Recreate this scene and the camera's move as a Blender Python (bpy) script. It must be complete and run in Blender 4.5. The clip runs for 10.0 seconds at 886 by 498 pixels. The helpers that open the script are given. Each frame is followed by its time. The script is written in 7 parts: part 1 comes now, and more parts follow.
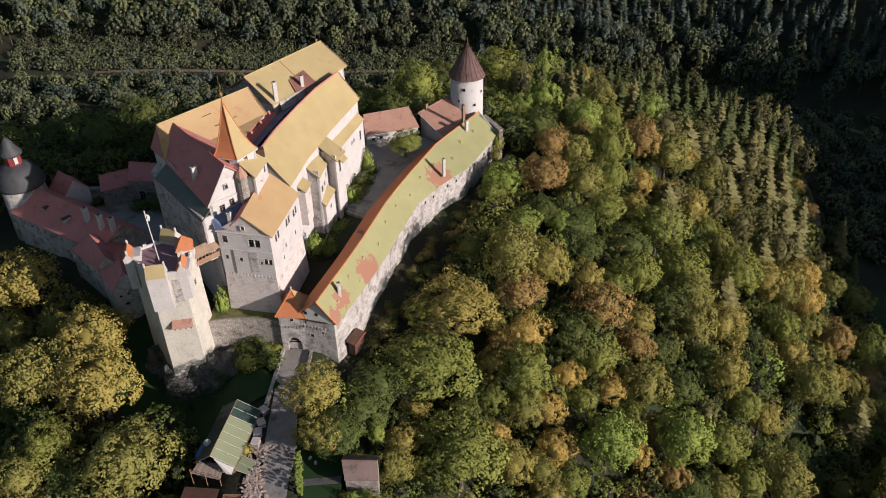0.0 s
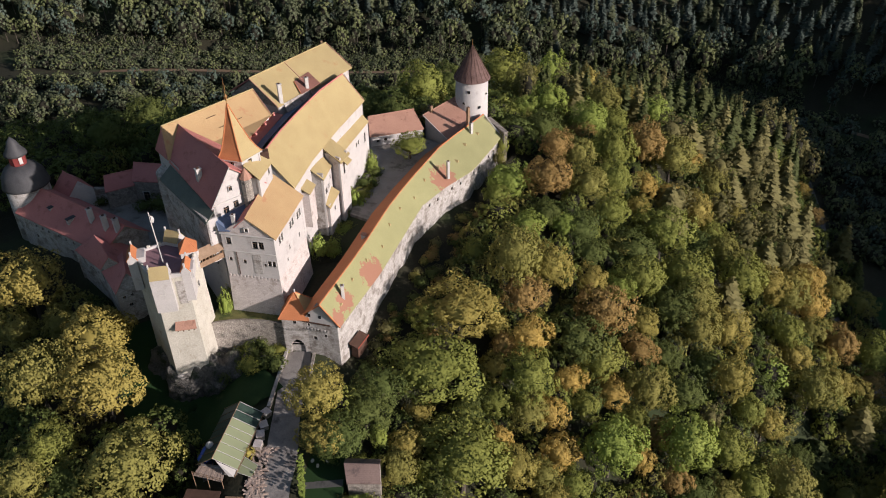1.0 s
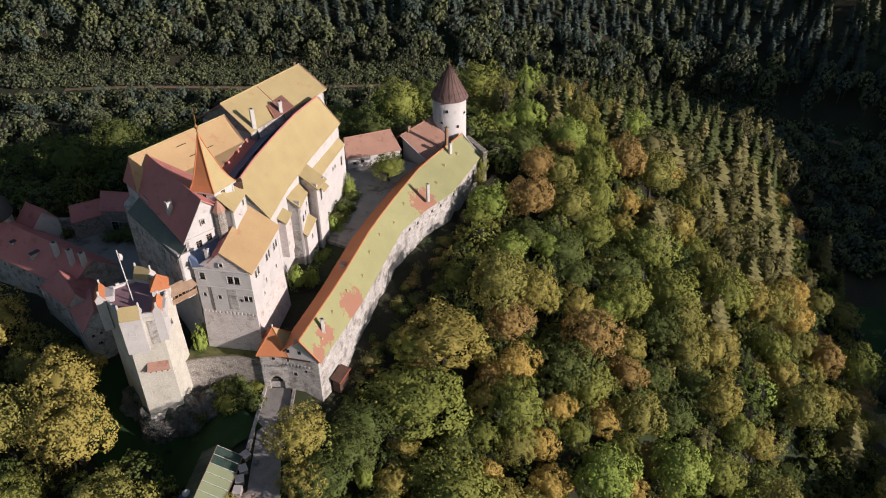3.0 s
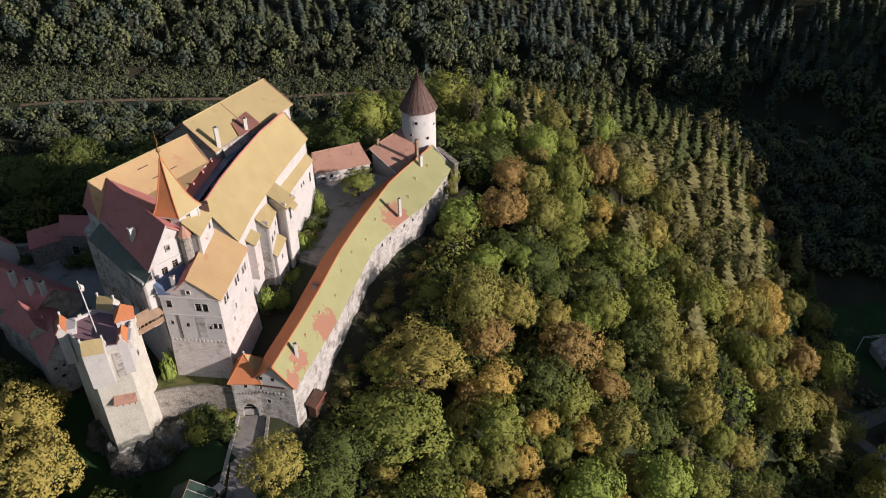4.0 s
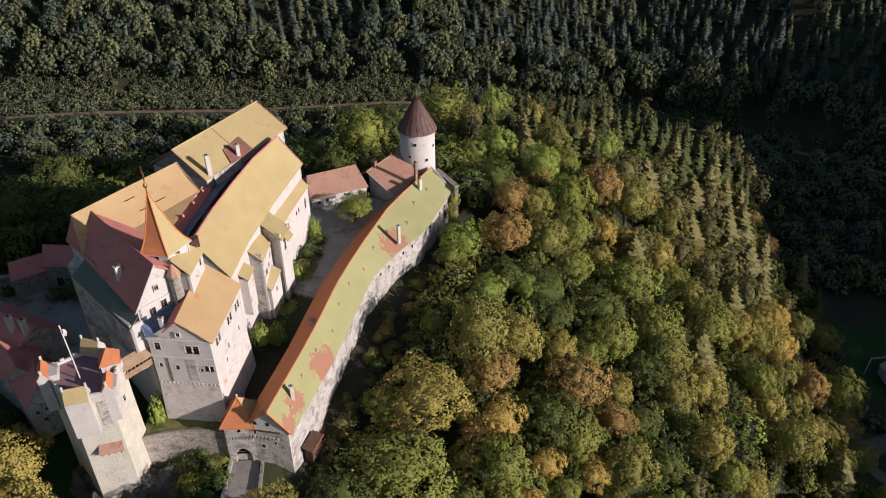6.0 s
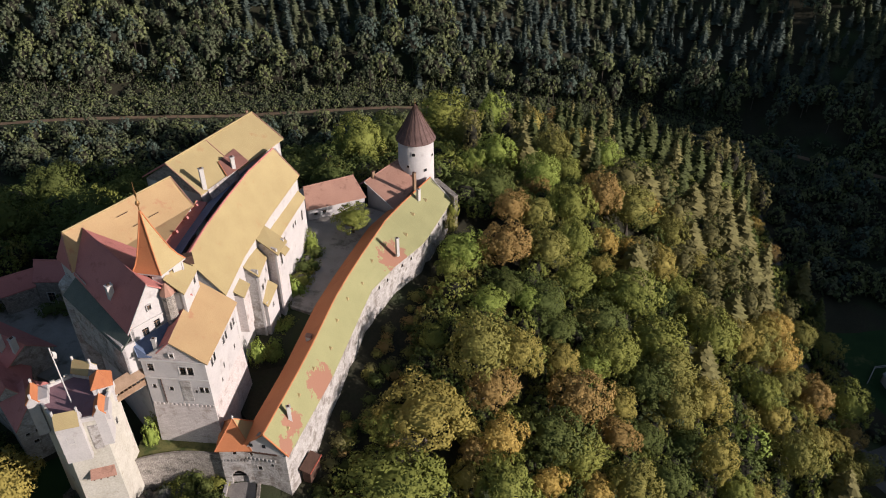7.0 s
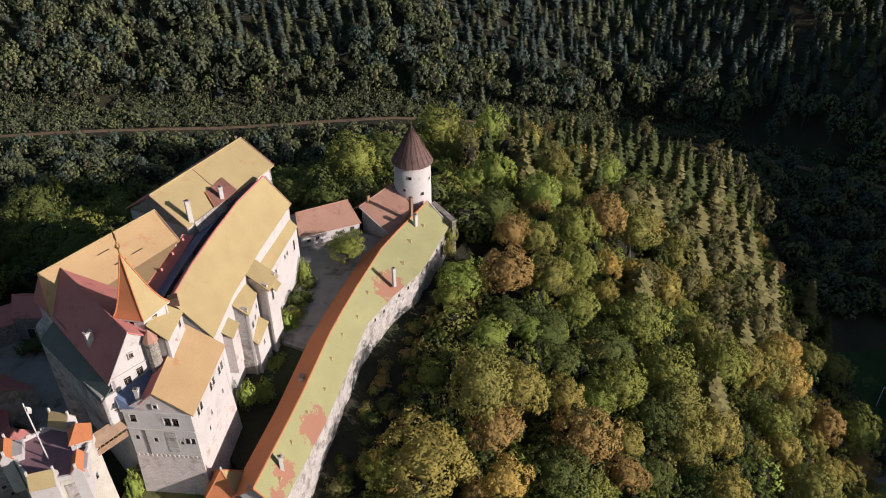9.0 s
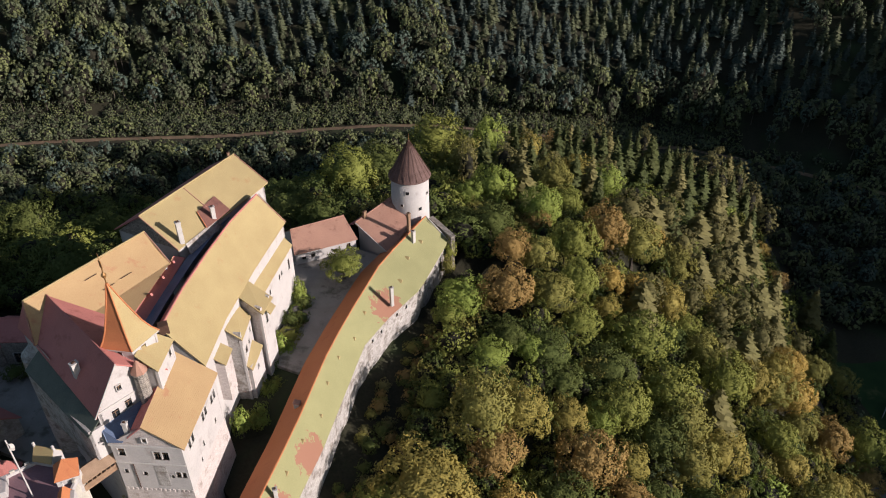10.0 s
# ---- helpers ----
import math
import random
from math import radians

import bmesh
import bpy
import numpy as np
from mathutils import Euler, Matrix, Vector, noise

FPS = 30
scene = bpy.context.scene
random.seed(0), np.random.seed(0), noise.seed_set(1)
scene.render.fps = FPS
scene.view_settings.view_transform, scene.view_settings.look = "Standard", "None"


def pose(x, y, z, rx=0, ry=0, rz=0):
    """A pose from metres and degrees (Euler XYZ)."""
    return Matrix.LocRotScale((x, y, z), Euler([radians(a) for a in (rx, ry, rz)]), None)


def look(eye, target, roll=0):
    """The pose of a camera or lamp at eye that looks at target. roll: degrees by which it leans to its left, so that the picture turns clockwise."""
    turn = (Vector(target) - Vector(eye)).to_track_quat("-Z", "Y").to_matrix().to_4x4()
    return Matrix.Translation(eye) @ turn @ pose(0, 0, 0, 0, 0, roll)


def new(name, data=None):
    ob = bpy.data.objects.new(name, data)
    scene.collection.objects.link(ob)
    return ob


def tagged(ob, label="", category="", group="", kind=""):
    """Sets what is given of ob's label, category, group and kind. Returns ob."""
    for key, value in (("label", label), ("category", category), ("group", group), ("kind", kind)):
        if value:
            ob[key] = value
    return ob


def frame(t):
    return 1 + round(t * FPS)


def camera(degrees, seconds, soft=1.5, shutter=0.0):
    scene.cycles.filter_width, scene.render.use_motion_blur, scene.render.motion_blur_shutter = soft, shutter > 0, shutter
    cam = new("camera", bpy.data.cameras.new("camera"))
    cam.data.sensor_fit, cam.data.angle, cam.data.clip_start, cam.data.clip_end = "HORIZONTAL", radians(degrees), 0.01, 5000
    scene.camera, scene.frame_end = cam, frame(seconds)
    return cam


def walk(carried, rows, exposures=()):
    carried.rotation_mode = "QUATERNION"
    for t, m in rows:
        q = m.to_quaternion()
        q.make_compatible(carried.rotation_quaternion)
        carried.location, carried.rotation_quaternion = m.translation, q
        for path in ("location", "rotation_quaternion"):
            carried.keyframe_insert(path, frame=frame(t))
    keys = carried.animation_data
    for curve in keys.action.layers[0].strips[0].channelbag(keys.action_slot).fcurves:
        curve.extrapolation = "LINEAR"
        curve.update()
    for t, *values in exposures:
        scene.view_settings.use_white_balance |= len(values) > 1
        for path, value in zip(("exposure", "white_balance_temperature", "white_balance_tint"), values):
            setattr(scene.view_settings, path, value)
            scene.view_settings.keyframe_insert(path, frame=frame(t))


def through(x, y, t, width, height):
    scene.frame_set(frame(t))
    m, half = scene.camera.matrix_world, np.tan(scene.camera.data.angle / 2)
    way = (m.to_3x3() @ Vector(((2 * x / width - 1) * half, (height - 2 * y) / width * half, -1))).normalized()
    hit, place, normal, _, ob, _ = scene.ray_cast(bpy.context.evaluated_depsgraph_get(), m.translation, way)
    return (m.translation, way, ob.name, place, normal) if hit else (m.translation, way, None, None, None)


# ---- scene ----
cam = camera(59.2, 10.0, 1.05)
PATH = [
    (0, look((39.231, -135.777, 128.545), (36.528, -55.514, 68.959), -0.60)),
    (0.5, look((39.176, -135.639, 128.726), (36.267, -55.430, 69.077), -0.50)),
    (1, look((39.134, -135.087, 128.930), (35.979, -54.832, 69.355), -0.39)),
    (1.5, look((38.733, -133.773, 128.935), (35.906, -53.356, 69.562), -0.28)),
    (2, look((38.208, -131.948, 129.118), (36.453, -51.400, 69.882), -0.30)),
    (2.5, look((37.625, -129.761, 129.454), (36.236, -49.122, 70.331), -0.21)),
    (4, look((36.064, -121.999, 130.376), (40.101, -41.247, 71.530), -0.23)),
    (4.5, look((35.466, -119.232, 130.685), (40.010, -38.462, 71.901), -0.03)),
    (5, look((35.032, -116.512, 130.962), (39.745, -35.670, 72.290), -0.03)),
    (5.5, look((34.651, -113.798, 131.173), (39.512, -32.970, 72.494), -0.03)),
    (7, look((33.824, -106.151, 131.785), (39.344, -25.360, 73.113), 0.06)),
    (7.5, look((33.664, -103.612, 132.087), (39.333, -22.854, 73.384), -0.05)),
    (8, look((33.584, -100.956, 132.476), (39.403, -20.233, 73.741), 0.05)),
    (8.5, look((33.616, -98.137, 132.719), (39.638, -17.393, 74.032), 0.05)),
    (9, look((33.618, -95.049, 132.984), (39.836, -14.326, 74.289), 0.04)),
    (9.5, look((33.661, -91.925, 133.224), (40.139, -11.165, 74.607), -0.06)),
    (10, look((33.531, -88.535, 133.472), (40.216, -7.793, 74.855), -0.06)),
]
walk(cam, PATH, exposures=((0.0, 0.50), (10.0, 0.50)))

# ---- light ----
SUN_AZ, SUN_EL = radians(-25), radians(17)          # from +x, counter-clockwise; height over the horizon
sun_way = Vector((math.cos(SUN_AZ) * math.cos(SUN_EL), math.sin(SUN_AZ) * math.cos(SUN_EL), math.sin(SUN_EL)))
world = bpy.data.worlds.new("sky")
scene.world = world
world.use_nodes = True
wn = world.node_tree
sky = wn.nodes.new("ShaderNodeTexSky")
sky.sky_type, sky.sun_disc = "NISHITA", False
sky.sun_elevation, sky.sun_rotation = SUN_EL, math.pi / 2 - SUN_AZ
wn.nodes["Background"].inputs["Strength"].default_value = 0.070
wn.links.new(sky.outputs["Color"], wn.nodes["Background"].inputs["Color"])
sun_data = bpy.data.lights.new("sun", "SUN")
sun_data.energy, sun_data.angle, sun_data.color = 4.6, radians(0.6), (1.0, 0.885, 0.84)
sun = new("sun", sun_data)
sun.matrix_world = Matrix.Translation((0, 0, 300)) @ sun_way.to_track_quat("Z", "Y").to_matrix().to_4x4()

# ---- materials ----
def material(name, rough=0.8, metal=0.0):
    m = bpy.data.materials.new(name)
    m.use_nodes = True
    b = m.node_tree.nodes["Principled BSDF"]
    b.inputs["Roughness"].default_value, b.inputs["Metallic"].default_value = rough, metal
    b.inputs["Specular IOR Level"].default_value = 0.25
    return m, m.node_tree.nodes, m.node_tree.links, b


def surface(name, low, high, scale=0.4, grain=9.0, rough=0.85, bump=0.3, stain=None, stain_scale=0.12, stain_from=0.55, metal=0.0, island=0.0, bump_size=0.05):
    """Base colour from low to high by a broad and a fine noise, an optional stain colour, and a fine relief."""
    m, n, l, b = material(name, rough, metal)
    geo = n.new("ShaderNodeTexCoord")
    broad, fine = n.new("ShaderNodeTexNoise"), n.new("ShaderNodeTexNoise")
    for node, s, d in ((broad, scale, 4), (fine, grain, 3)):
        node.inputs["Scale"].default_value, node.inputs["Detail"].default_value = s, d
        l.new(geo.outputs["Object"], node.inputs["Vector"])
    both = n.new("ShaderNodeMath")
    both.operation = "MULTIPLY_ADD"
    both.inputs[1].default_value, both.inputs[2].default_value = 0.5, 0.0
    l.new(fine.outputs["Fac"], both.inputs[0])
    half = n.new("ShaderNodeMath")
    half.operation = "MULTIPLY_ADD"
    half.inputs[1].default_value = 0.5
    l.new(broad.outputs["Fac"], half.inputs[0])
    l.new(both.outputs[0], half.inputs[2])
    last = half.outputs[0]
    if island:
        rnd = n.new("ShaderNodeNewGeometry")
        more = n.new("ShaderNodeMath")
        more.operation = "MULTIPLY_ADD"
        more.inputs[1].default_value = island
        l.new(rnd.outputs["Random Per Island"], more.inputs[0])
        l.new(last, more.inputs[2])
        last = more.outputs[0]
    ramp = n.new("ShaderNodeValToRGB")
    ramp.color_ramp.elements[0].position, ramp.color_ramp.elements[1].position = 0.33, 0.67 + island
    ramp.color_ramp.elements[0].color, ramp.color_ramp.elements[1].color = (*low, 1), (*high, 1)
    l.new(last, ramp.inputs["Fac"])
    colour = ramp.outputs["Color"]
    if stain:
        blot = n.new("ShaderNodeTexNoise")
        blot.inputs["Scale"].default_value, blot.inputs["Detail"].default_value, blot.inputs["Roughness"].default_value = stain_scale, 6, 0.65
        l.new(geo.outputs["Object"], blot.inputs["Vector"])
        edge = n.new("ShaderNodeMapRange")
        edge.inputs["From Min"].default_value, edge.inputs["From Max"].default_value = stain_from, stain_from + 0.12
        l.new(blot.outputs["Fac"], edge.inputs["Value"])
        mix = n.new("ShaderNodeMix")
        mix.data_type = "RGBA"
        l.new(edge.outputs["Result"], mix.inputs["Factor"])
        l.new(colour, mix.inputs["A"])
        mix.inputs["B"].default_value = (*stain, 1)
        colour = mix.outputs["Result"]
    l.new(colour, b.inputs["Base Color"])
    if bump:
        relief = n.new("ShaderNodeBump")
        relief.inputs["Strength"].default_value, relief.inputs["Distance"].default_value = bump, bump_size
        l.new(fine.outputs["Fac"], relief.inputs["Height"])
        l.new(relief.outputs["Normal"], b.inputs["Normal"])
    return m


def tiles(name, low, high, stain, stain_from=0.58):
    """Clay tiles: courses by height, staggered joints, with weathered patches."""
    m = surface(name, low, high, 0.22, 5.0, 0.75, 0.0, stain, 0.35, stain_from)
    n, l = m.node_tree.nodes, m.node_tree.links
    b = n["Principled BSDF"]
    geo = n.new("ShaderNodeTexCoord")
    wave = n.new("ShaderNodeTexWave")
    wave.wave_type, wave.bands_direction, wave.wave_profile = "BANDS", "Z", "SAW"
    wave.inputs["Scale"].default_value, wave.inputs["Distortion"].default_value, wave.inputs["Detail"].default_value = 1.5, 0.6, 2.0
    l.new(geo.outputs["Object"], wave.inputs["Vector"])
    relief = n.new("ShaderNodeBump")
    relief.inputs["Strength"].default_value, relief.inputs["Distance"].default_value = 0.5, 0.04
    l.new(wave.outputs["Fac"], relief.inputs["Height"])
    l.new(relief.outputs["Normal"], b.inputs["Normal"])
    return m


def leaves(name, low, high, warm, through=0.25):
    """Foliage: each leaf clump its own shade, each tree its own tone."""
    m, n, l, b = material(name, 0.75)
    b.inputs["Specular IOR Level"].default_value = 0.12
    low, high = [0.75 * p + 0.25 * q for p, q in zip(low, high)], [0.3 * p + 0.7 * q for p, q in zip(low, high)]
    info, geo = n.new("ShaderNodeObjectInfo"), n.new("ShaderNodeNewGeometry")
    ramp = n.new("ShaderNodeValToRGB")
    ramp.color_ramp.elements[0].color, ramp.color_ramp.elements[1].color = (*low, 1), (*high, 1)
    l.new(geo.outputs["Random Per Island"], ramp.inputs["Fac"])
    mix = n.new("ShaderNodeMix")
    mix.data_type = "RGBA"
    scale = n.new("ShaderNodeMath")
    scale.operation = "MULTIPLY"
    scale.inputs[1].default_value = 0.55
    l.new(info.outputs["Random"], scale.inputs[0])
    l.new(scale.outputs[0], mix.inputs["Factor"])
    l.new(ramp.outputs["Color"], mix.inputs["A"])
    mix.inputs["B"].default_value = (*warm, 1)
    l.new(mix.outputs["Result"], b.inputs["Base Color"])
    glow = n.new("ShaderNodeBsdfTranslucent")
    l.new(mix.outputs["Result"], glow.inputs["Color"])
    both = n.new("ShaderNodeMixShader")
    both.inputs["Fac"].default_value = through
    l.new(b.outputs[0], both.inputs[1])
    l.new(glow.outputs[0], both.inputs[2])
    l.new(both.outputs[0], n["Material Output"].inputs["Surface"])
    return m


# on palace roofs gold and amber carry the sunlit slopes, red the shaded ones
TILE_GOLD = tiles("sunlit_weathered_tile", (0.325, 0.252, 0.128), (0.395, 0.318, 0.162), (0.345, 0.222, 0.115), 0.60)
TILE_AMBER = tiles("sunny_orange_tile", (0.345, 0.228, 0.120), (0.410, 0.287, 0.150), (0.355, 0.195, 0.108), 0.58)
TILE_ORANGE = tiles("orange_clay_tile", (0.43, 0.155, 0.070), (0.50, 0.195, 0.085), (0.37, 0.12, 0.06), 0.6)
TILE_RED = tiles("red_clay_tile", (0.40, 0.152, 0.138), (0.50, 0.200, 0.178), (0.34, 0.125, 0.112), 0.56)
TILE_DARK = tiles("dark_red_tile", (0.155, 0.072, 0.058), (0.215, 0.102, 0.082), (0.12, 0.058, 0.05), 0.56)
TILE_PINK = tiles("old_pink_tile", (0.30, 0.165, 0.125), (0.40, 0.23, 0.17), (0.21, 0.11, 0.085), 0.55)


def lichen_tiles():
    """Yellow lichen over clay tiles, with red patches painted in where tree shadows fall."""
    m = tiles("lichen_covered_tile", (0.245, 0.240, 0.118), (0.300, 0.290, 0.145), (0.265, 0.21, 0.10), 0.66)
    n, l = m.node_tree.nodes, m.node_tree.links
    b = n["Principled BSDF"]
    old = b.inputs["Base Color"].links[0].from_socket
    geo, ragged = n.new("ShaderNodeTexCoord"), n.new("ShaderNodeTexNoise")
    ragged.inputs["Scale"].default_value, ragged.inputs["Detail"].default_value, ragged.inputs["Roughness"].default_value = 0.55, 5, 0.7
    l.new(geo.outputs["Object"], ragged.inputs["Vector"])
    last = None
    # centres and reach of the painted shadow patches
    for x, y, z, r in ((10.4, 1.8, 12.0, 4.6), (16.4, 13.2, 11.2, 6.4), (32.8, 56.6, 12.2, 7.0), (9.6, -3.2, 10.5, 3.4)):
        far = n.new("ShaderNodeVectorMath")
        far.operation = "DISTANCE"
        l.new(geo.outputs["Object"], far.inputs[0])
        far.inputs[1].default_value = (x, y, z)
        near = n.new("ShaderNodeMapRange")
        near.inputs["From Min"].default_value, near.inputs["From Max"].default_value = r, 0.0
        l.new(far.outputs["Value"], near.inputs["Value"])
        if last:
            top = n.new("ShaderNodeMath")
            top.operation = "MAXIMUM"
            l.new(last, top.inputs[0])
            l.new(near.outputs["Result"], top.inputs[1])
            last = top.outputs[0]
        else:
            last = near.outputs["Result"]
    add = n.new("ShaderNodeMath")
    add.operation = "MULTIPLY_ADD"
    add.inputs[1].default_value = 0.55
    l.new(last, add.inputs[0])
    l.new(ragged.outputs["Fac"], add.inputs[2])
    edge = n.new("ShaderNodeMapRange")
    edge.inputs["From Min"].default_value, edge.inputs["From Max"].default_value = 0.70, 0.73
    l.new(add.outputs[0], edge.inputs["Value"])
    mix = n.new("ShaderNodeMix")
    mix.data_type = "RGBA"
    l.new(edge.outputs["Result"], mix.inputs["Factor"])
    l.new(old, mix.inputs["A"])
    mix.inputs["B"].default_value = (0.29, 0.145, 0.098, 1)
    l.new(mix.outputs["Result"], b.inputs["Base Color"])
    return m


TILE_LICHEN = lichen_tiles()
SHINGLE = surface("brown_shingle", (0.085, 0.05, 0.045), (0.16, 0.10, 0.09), 0.8, 14, 0.8, 0.5)
SLATE = surface("dark_slate", (0.035, 0.036, 0.04), (0.07, 0.07, 0.075), 0.6, 10, 0.6, 0.4)
SHEET_GREEN = surface("green_copper_sheet", (0.065, 0.078, 0.066), (0.105, 0.118, 0.098), 0.4, 4, 0.5, 0.2, (0.07, 0.09, 0.08))
SHEET_DECK = surface("purple_brown_deck", (0.18, 0.105, 0.125), (0.25, 0.15, 0.17), 0.4, 5, 0.8, 0.2, (0.22, 0.11, 0.11), 0.3, 0.55)
SHEET_BLUE = surface("blue_grey_sheet", (0.085, 0.115, 0.19), (0.12, 0.16, 0.25), 0.5, 4, 0.45, 0.2)
PLASTER = surface("white_lime_plaster", (0.395, 0.375, 0.37), (0.485, 0.46, 0.45), 0.35, 3.0, 0.9, 0.4, (0.34, 0.31, 0.295), 0.30, 0.58, bump_size=0.08)
PLASTER_OLD = surface("worn_plaster_over_stone", (0.28, 0.262, 0.25), (0.51, 0.485, 0.465), 0.5, 2.2, 0.95, 0.7, (0.22, 0.195, 0.175), 0.45, 0.50, bump_size=0.15)
PLASTER_PINK = surface("pinkish_plaster", (0.46, 0.41, 0.395), (0.58, 0.53, 0.515), 0.4, 3.5, 0.92, 0.5, (0.36, 0.31, 0.285), 0.5, 0.55)
PLASTER_STAINED = surface("stained_old_plaster", (0.36, 0.335, 0.285), (0.50, 0.475, 0.42), 0.35, 2.5, 0.95, 0.5, (0.27, 0.235, 0.19), 0.40, 0.60, bump_size=0.12)
def coursed(m, width=0.9, height=0.42, depth=0.6):
    """Adds courses of rough blocks: a colour shift from block to block and recessed joints."""
    n, l = m.node_tree.nodes, m.node_tree.links
    b = n["Principled BSDF"]
    old = b.inputs["Base Color"].links[0].from_socket
    geo, sep, join_, add, brick = n.new("ShaderNodeTexCoord"), n.new("ShaderNodeSeparateXYZ"), n.new("ShaderNodeCombineXYZ"), n.new("ShaderNodeMath"), n.new("ShaderNodeTexBrick")
    l.new(geo.outputs["Object"], sep.inputs[0])
    l.new(sep.outputs["X"], add.inputs[0])
    l.new(sep.outputs["Y"], add.inputs[1])
    l.new(add.outputs[0], join_.inputs[0])
    l.new(sep.outputs["Z"], join_.inputs[1])
    l.new(join_.outputs[0], brick.inputs["Vector"])
    brick.inputs["Scale"].default_value, brick.inputs["Brick Width"].default_value, brick.inputs["Row Height"].default_value = 1.0, width, height
    brick.inputs["Mortar Size"].default_value, brick.inputs["Mortar Smooth"].default_value, brick.inputs["Bias"].default_value = 0.05, 0.5, -0.1
    brick.inputs["Color1"].default_value, brick.inputs["Color2"].default_value, brick.inputs["Mortar"].default_value = (1, 1, 1, 1), (0.62, 0.60, 0.58, 1), (0.5, 0.48, 0.46, 1)
    mix = n.new("ShaderNodeMix")
    mix.data_type, mix.blend_type = "RGBA", "MULTIPLY"
    mix.inputs["Factor"].default_value = depth
    l.new(old, mix.inputs["A"])
    l.new(brick.outputs["Color"], mix.inputs["B"])
    l.new(mix.outputs["Result"], b.inputs["Base Color"])
    return m


coursed(PLASTER_PINK, 0.8, 0.38, 0.4)
coursed(PLASTER_OLD, 1.1, 0.5, 0.4)
STONE = surface("rubble_stone", (0.20, 0.18, 0.16), (0.42, 0.38, 0.34), 1.2, 3.5, 0.95, 0.9, (0.12, 0.11, 0.10), 0.4, 0.55, bump_size=0.2)
coursed(STONE, 0.9, 0.42, 0.7)
ROCK = surface("grey_rock", (0.06, 0.058, 0.055), (0.17, 0.158, 0.145), 0.5, 2.2, 0.95, 1.0, (0.03, 0.042, 0.022), 0.3, 0.5, bump_size=0.4)
EARTH = surface("forest_ground", (0.018, 0.019, 0.011), (0.040, 0.036, 0.022), 0.06, 1.5, 0.95, 0.5, (0.032, 0.046, 0.018), 0.02, 0.5, bump_size=0.3)
LAWN = surface("lawn", (0.012, 0.034, 0.010), (0.021, 0.050, 0.014), 0.2, 6, 0.95, 0.4, (0.07, 0.08, 0.03), 0.15, 0.6)
LAWN_DRY = surface("dry_grass", (0.10, 0.10, 0.04), (0.17, 0.16, 0.06), 0.4, 5, 0.95, 0.6, (0.06, 0.08, 0.025), 0.3, 0.5)
GRAVEL = surface("pale_gravel", (0.22, 0.20, 0.18), (0.34, 0.31, 0.28), 0.3, 12, 0.95, 0.4, (0.14, 0.13, 0.11), 0.25, 0.55)
ASPHALT = surface("grey_road", (0.07, 0.07, 0.068), (0.12, 0.115, 0.11), 0.4, 15, 0.9, 0.3, (0.05, 0.05, 0.048), 0.3, 0.58)
PAVED = surface("worn_cobbled_road", (0.18, 0.165, 0.158), (0.29, 0.268, 0.25), 0.5, 5, 0.9, 0.6, (0.11, 0.10, 0.095), 0.35, 0.55)
DIRT = surface("dirt_track", (0.11, 0.075, 0.05), (0.19, 0.135, 0.09), 0.3, 5, 0.95, 0.4, (0.10, 0.10, 0.05), 0.2, 0.55)
WOOD = surface("weathered_wood", (0.16, 0.10, 0.065), (0.30, 0.20, 0.13), 1.0, 14, 0.8, 0.4)
SHINGLE_WARM = surface("warm_wood_shingle", (0.20, 0.135, 0.09), (0.30, 0.21, 0.145), 0.9, 12, 0.85, 0.5)
WOOD_DARK = surface("dark_wood", (0.05, 0.028, 0.02), (0.10, 0.055, 0.04), 1.0, 14, 0.8, 0.4)
PALE = surface("pale_limewash", (0.40, 0.385, 0.37), (0.50, 0.48, 0.46), 0.8, 8, 0.9, 0.2)
PAINT_RED = surface("red_paint", (0.15, 0.028, 0.028), (0.20, 0.042, 0.04), 0.6, 6, 0.7, 0.1)
METAL = surface("gilded_metal", (0.45, 0.24, 0.10), (0.55, 0.32, 0.14), 2, 10, 0.4, 0.0, metal=0.8)
BARK = surface("bark", (0.06, 0.05, 0.04), (0.13, 0.11, 0.09), 1.0, 6, 0.95, 0.6)
SHEET_RED = surface("rusty_red_board", (0.22, 0.05, 0.035), (0.32, 0.09, 0.06), 1.0, 6, 0.8, 0.2)
TARP = surface("blue_tarpaulin", (0.03, 0.07, 0.28), (0.05, 0.11, 0.40), 0.8, 5, 0.5, 0.2)
IVY = leaves("ivy", (0.035, 0.07, 0.015), (0.07, 0.13, 0.03), (0.10, 0.14, 0.03))
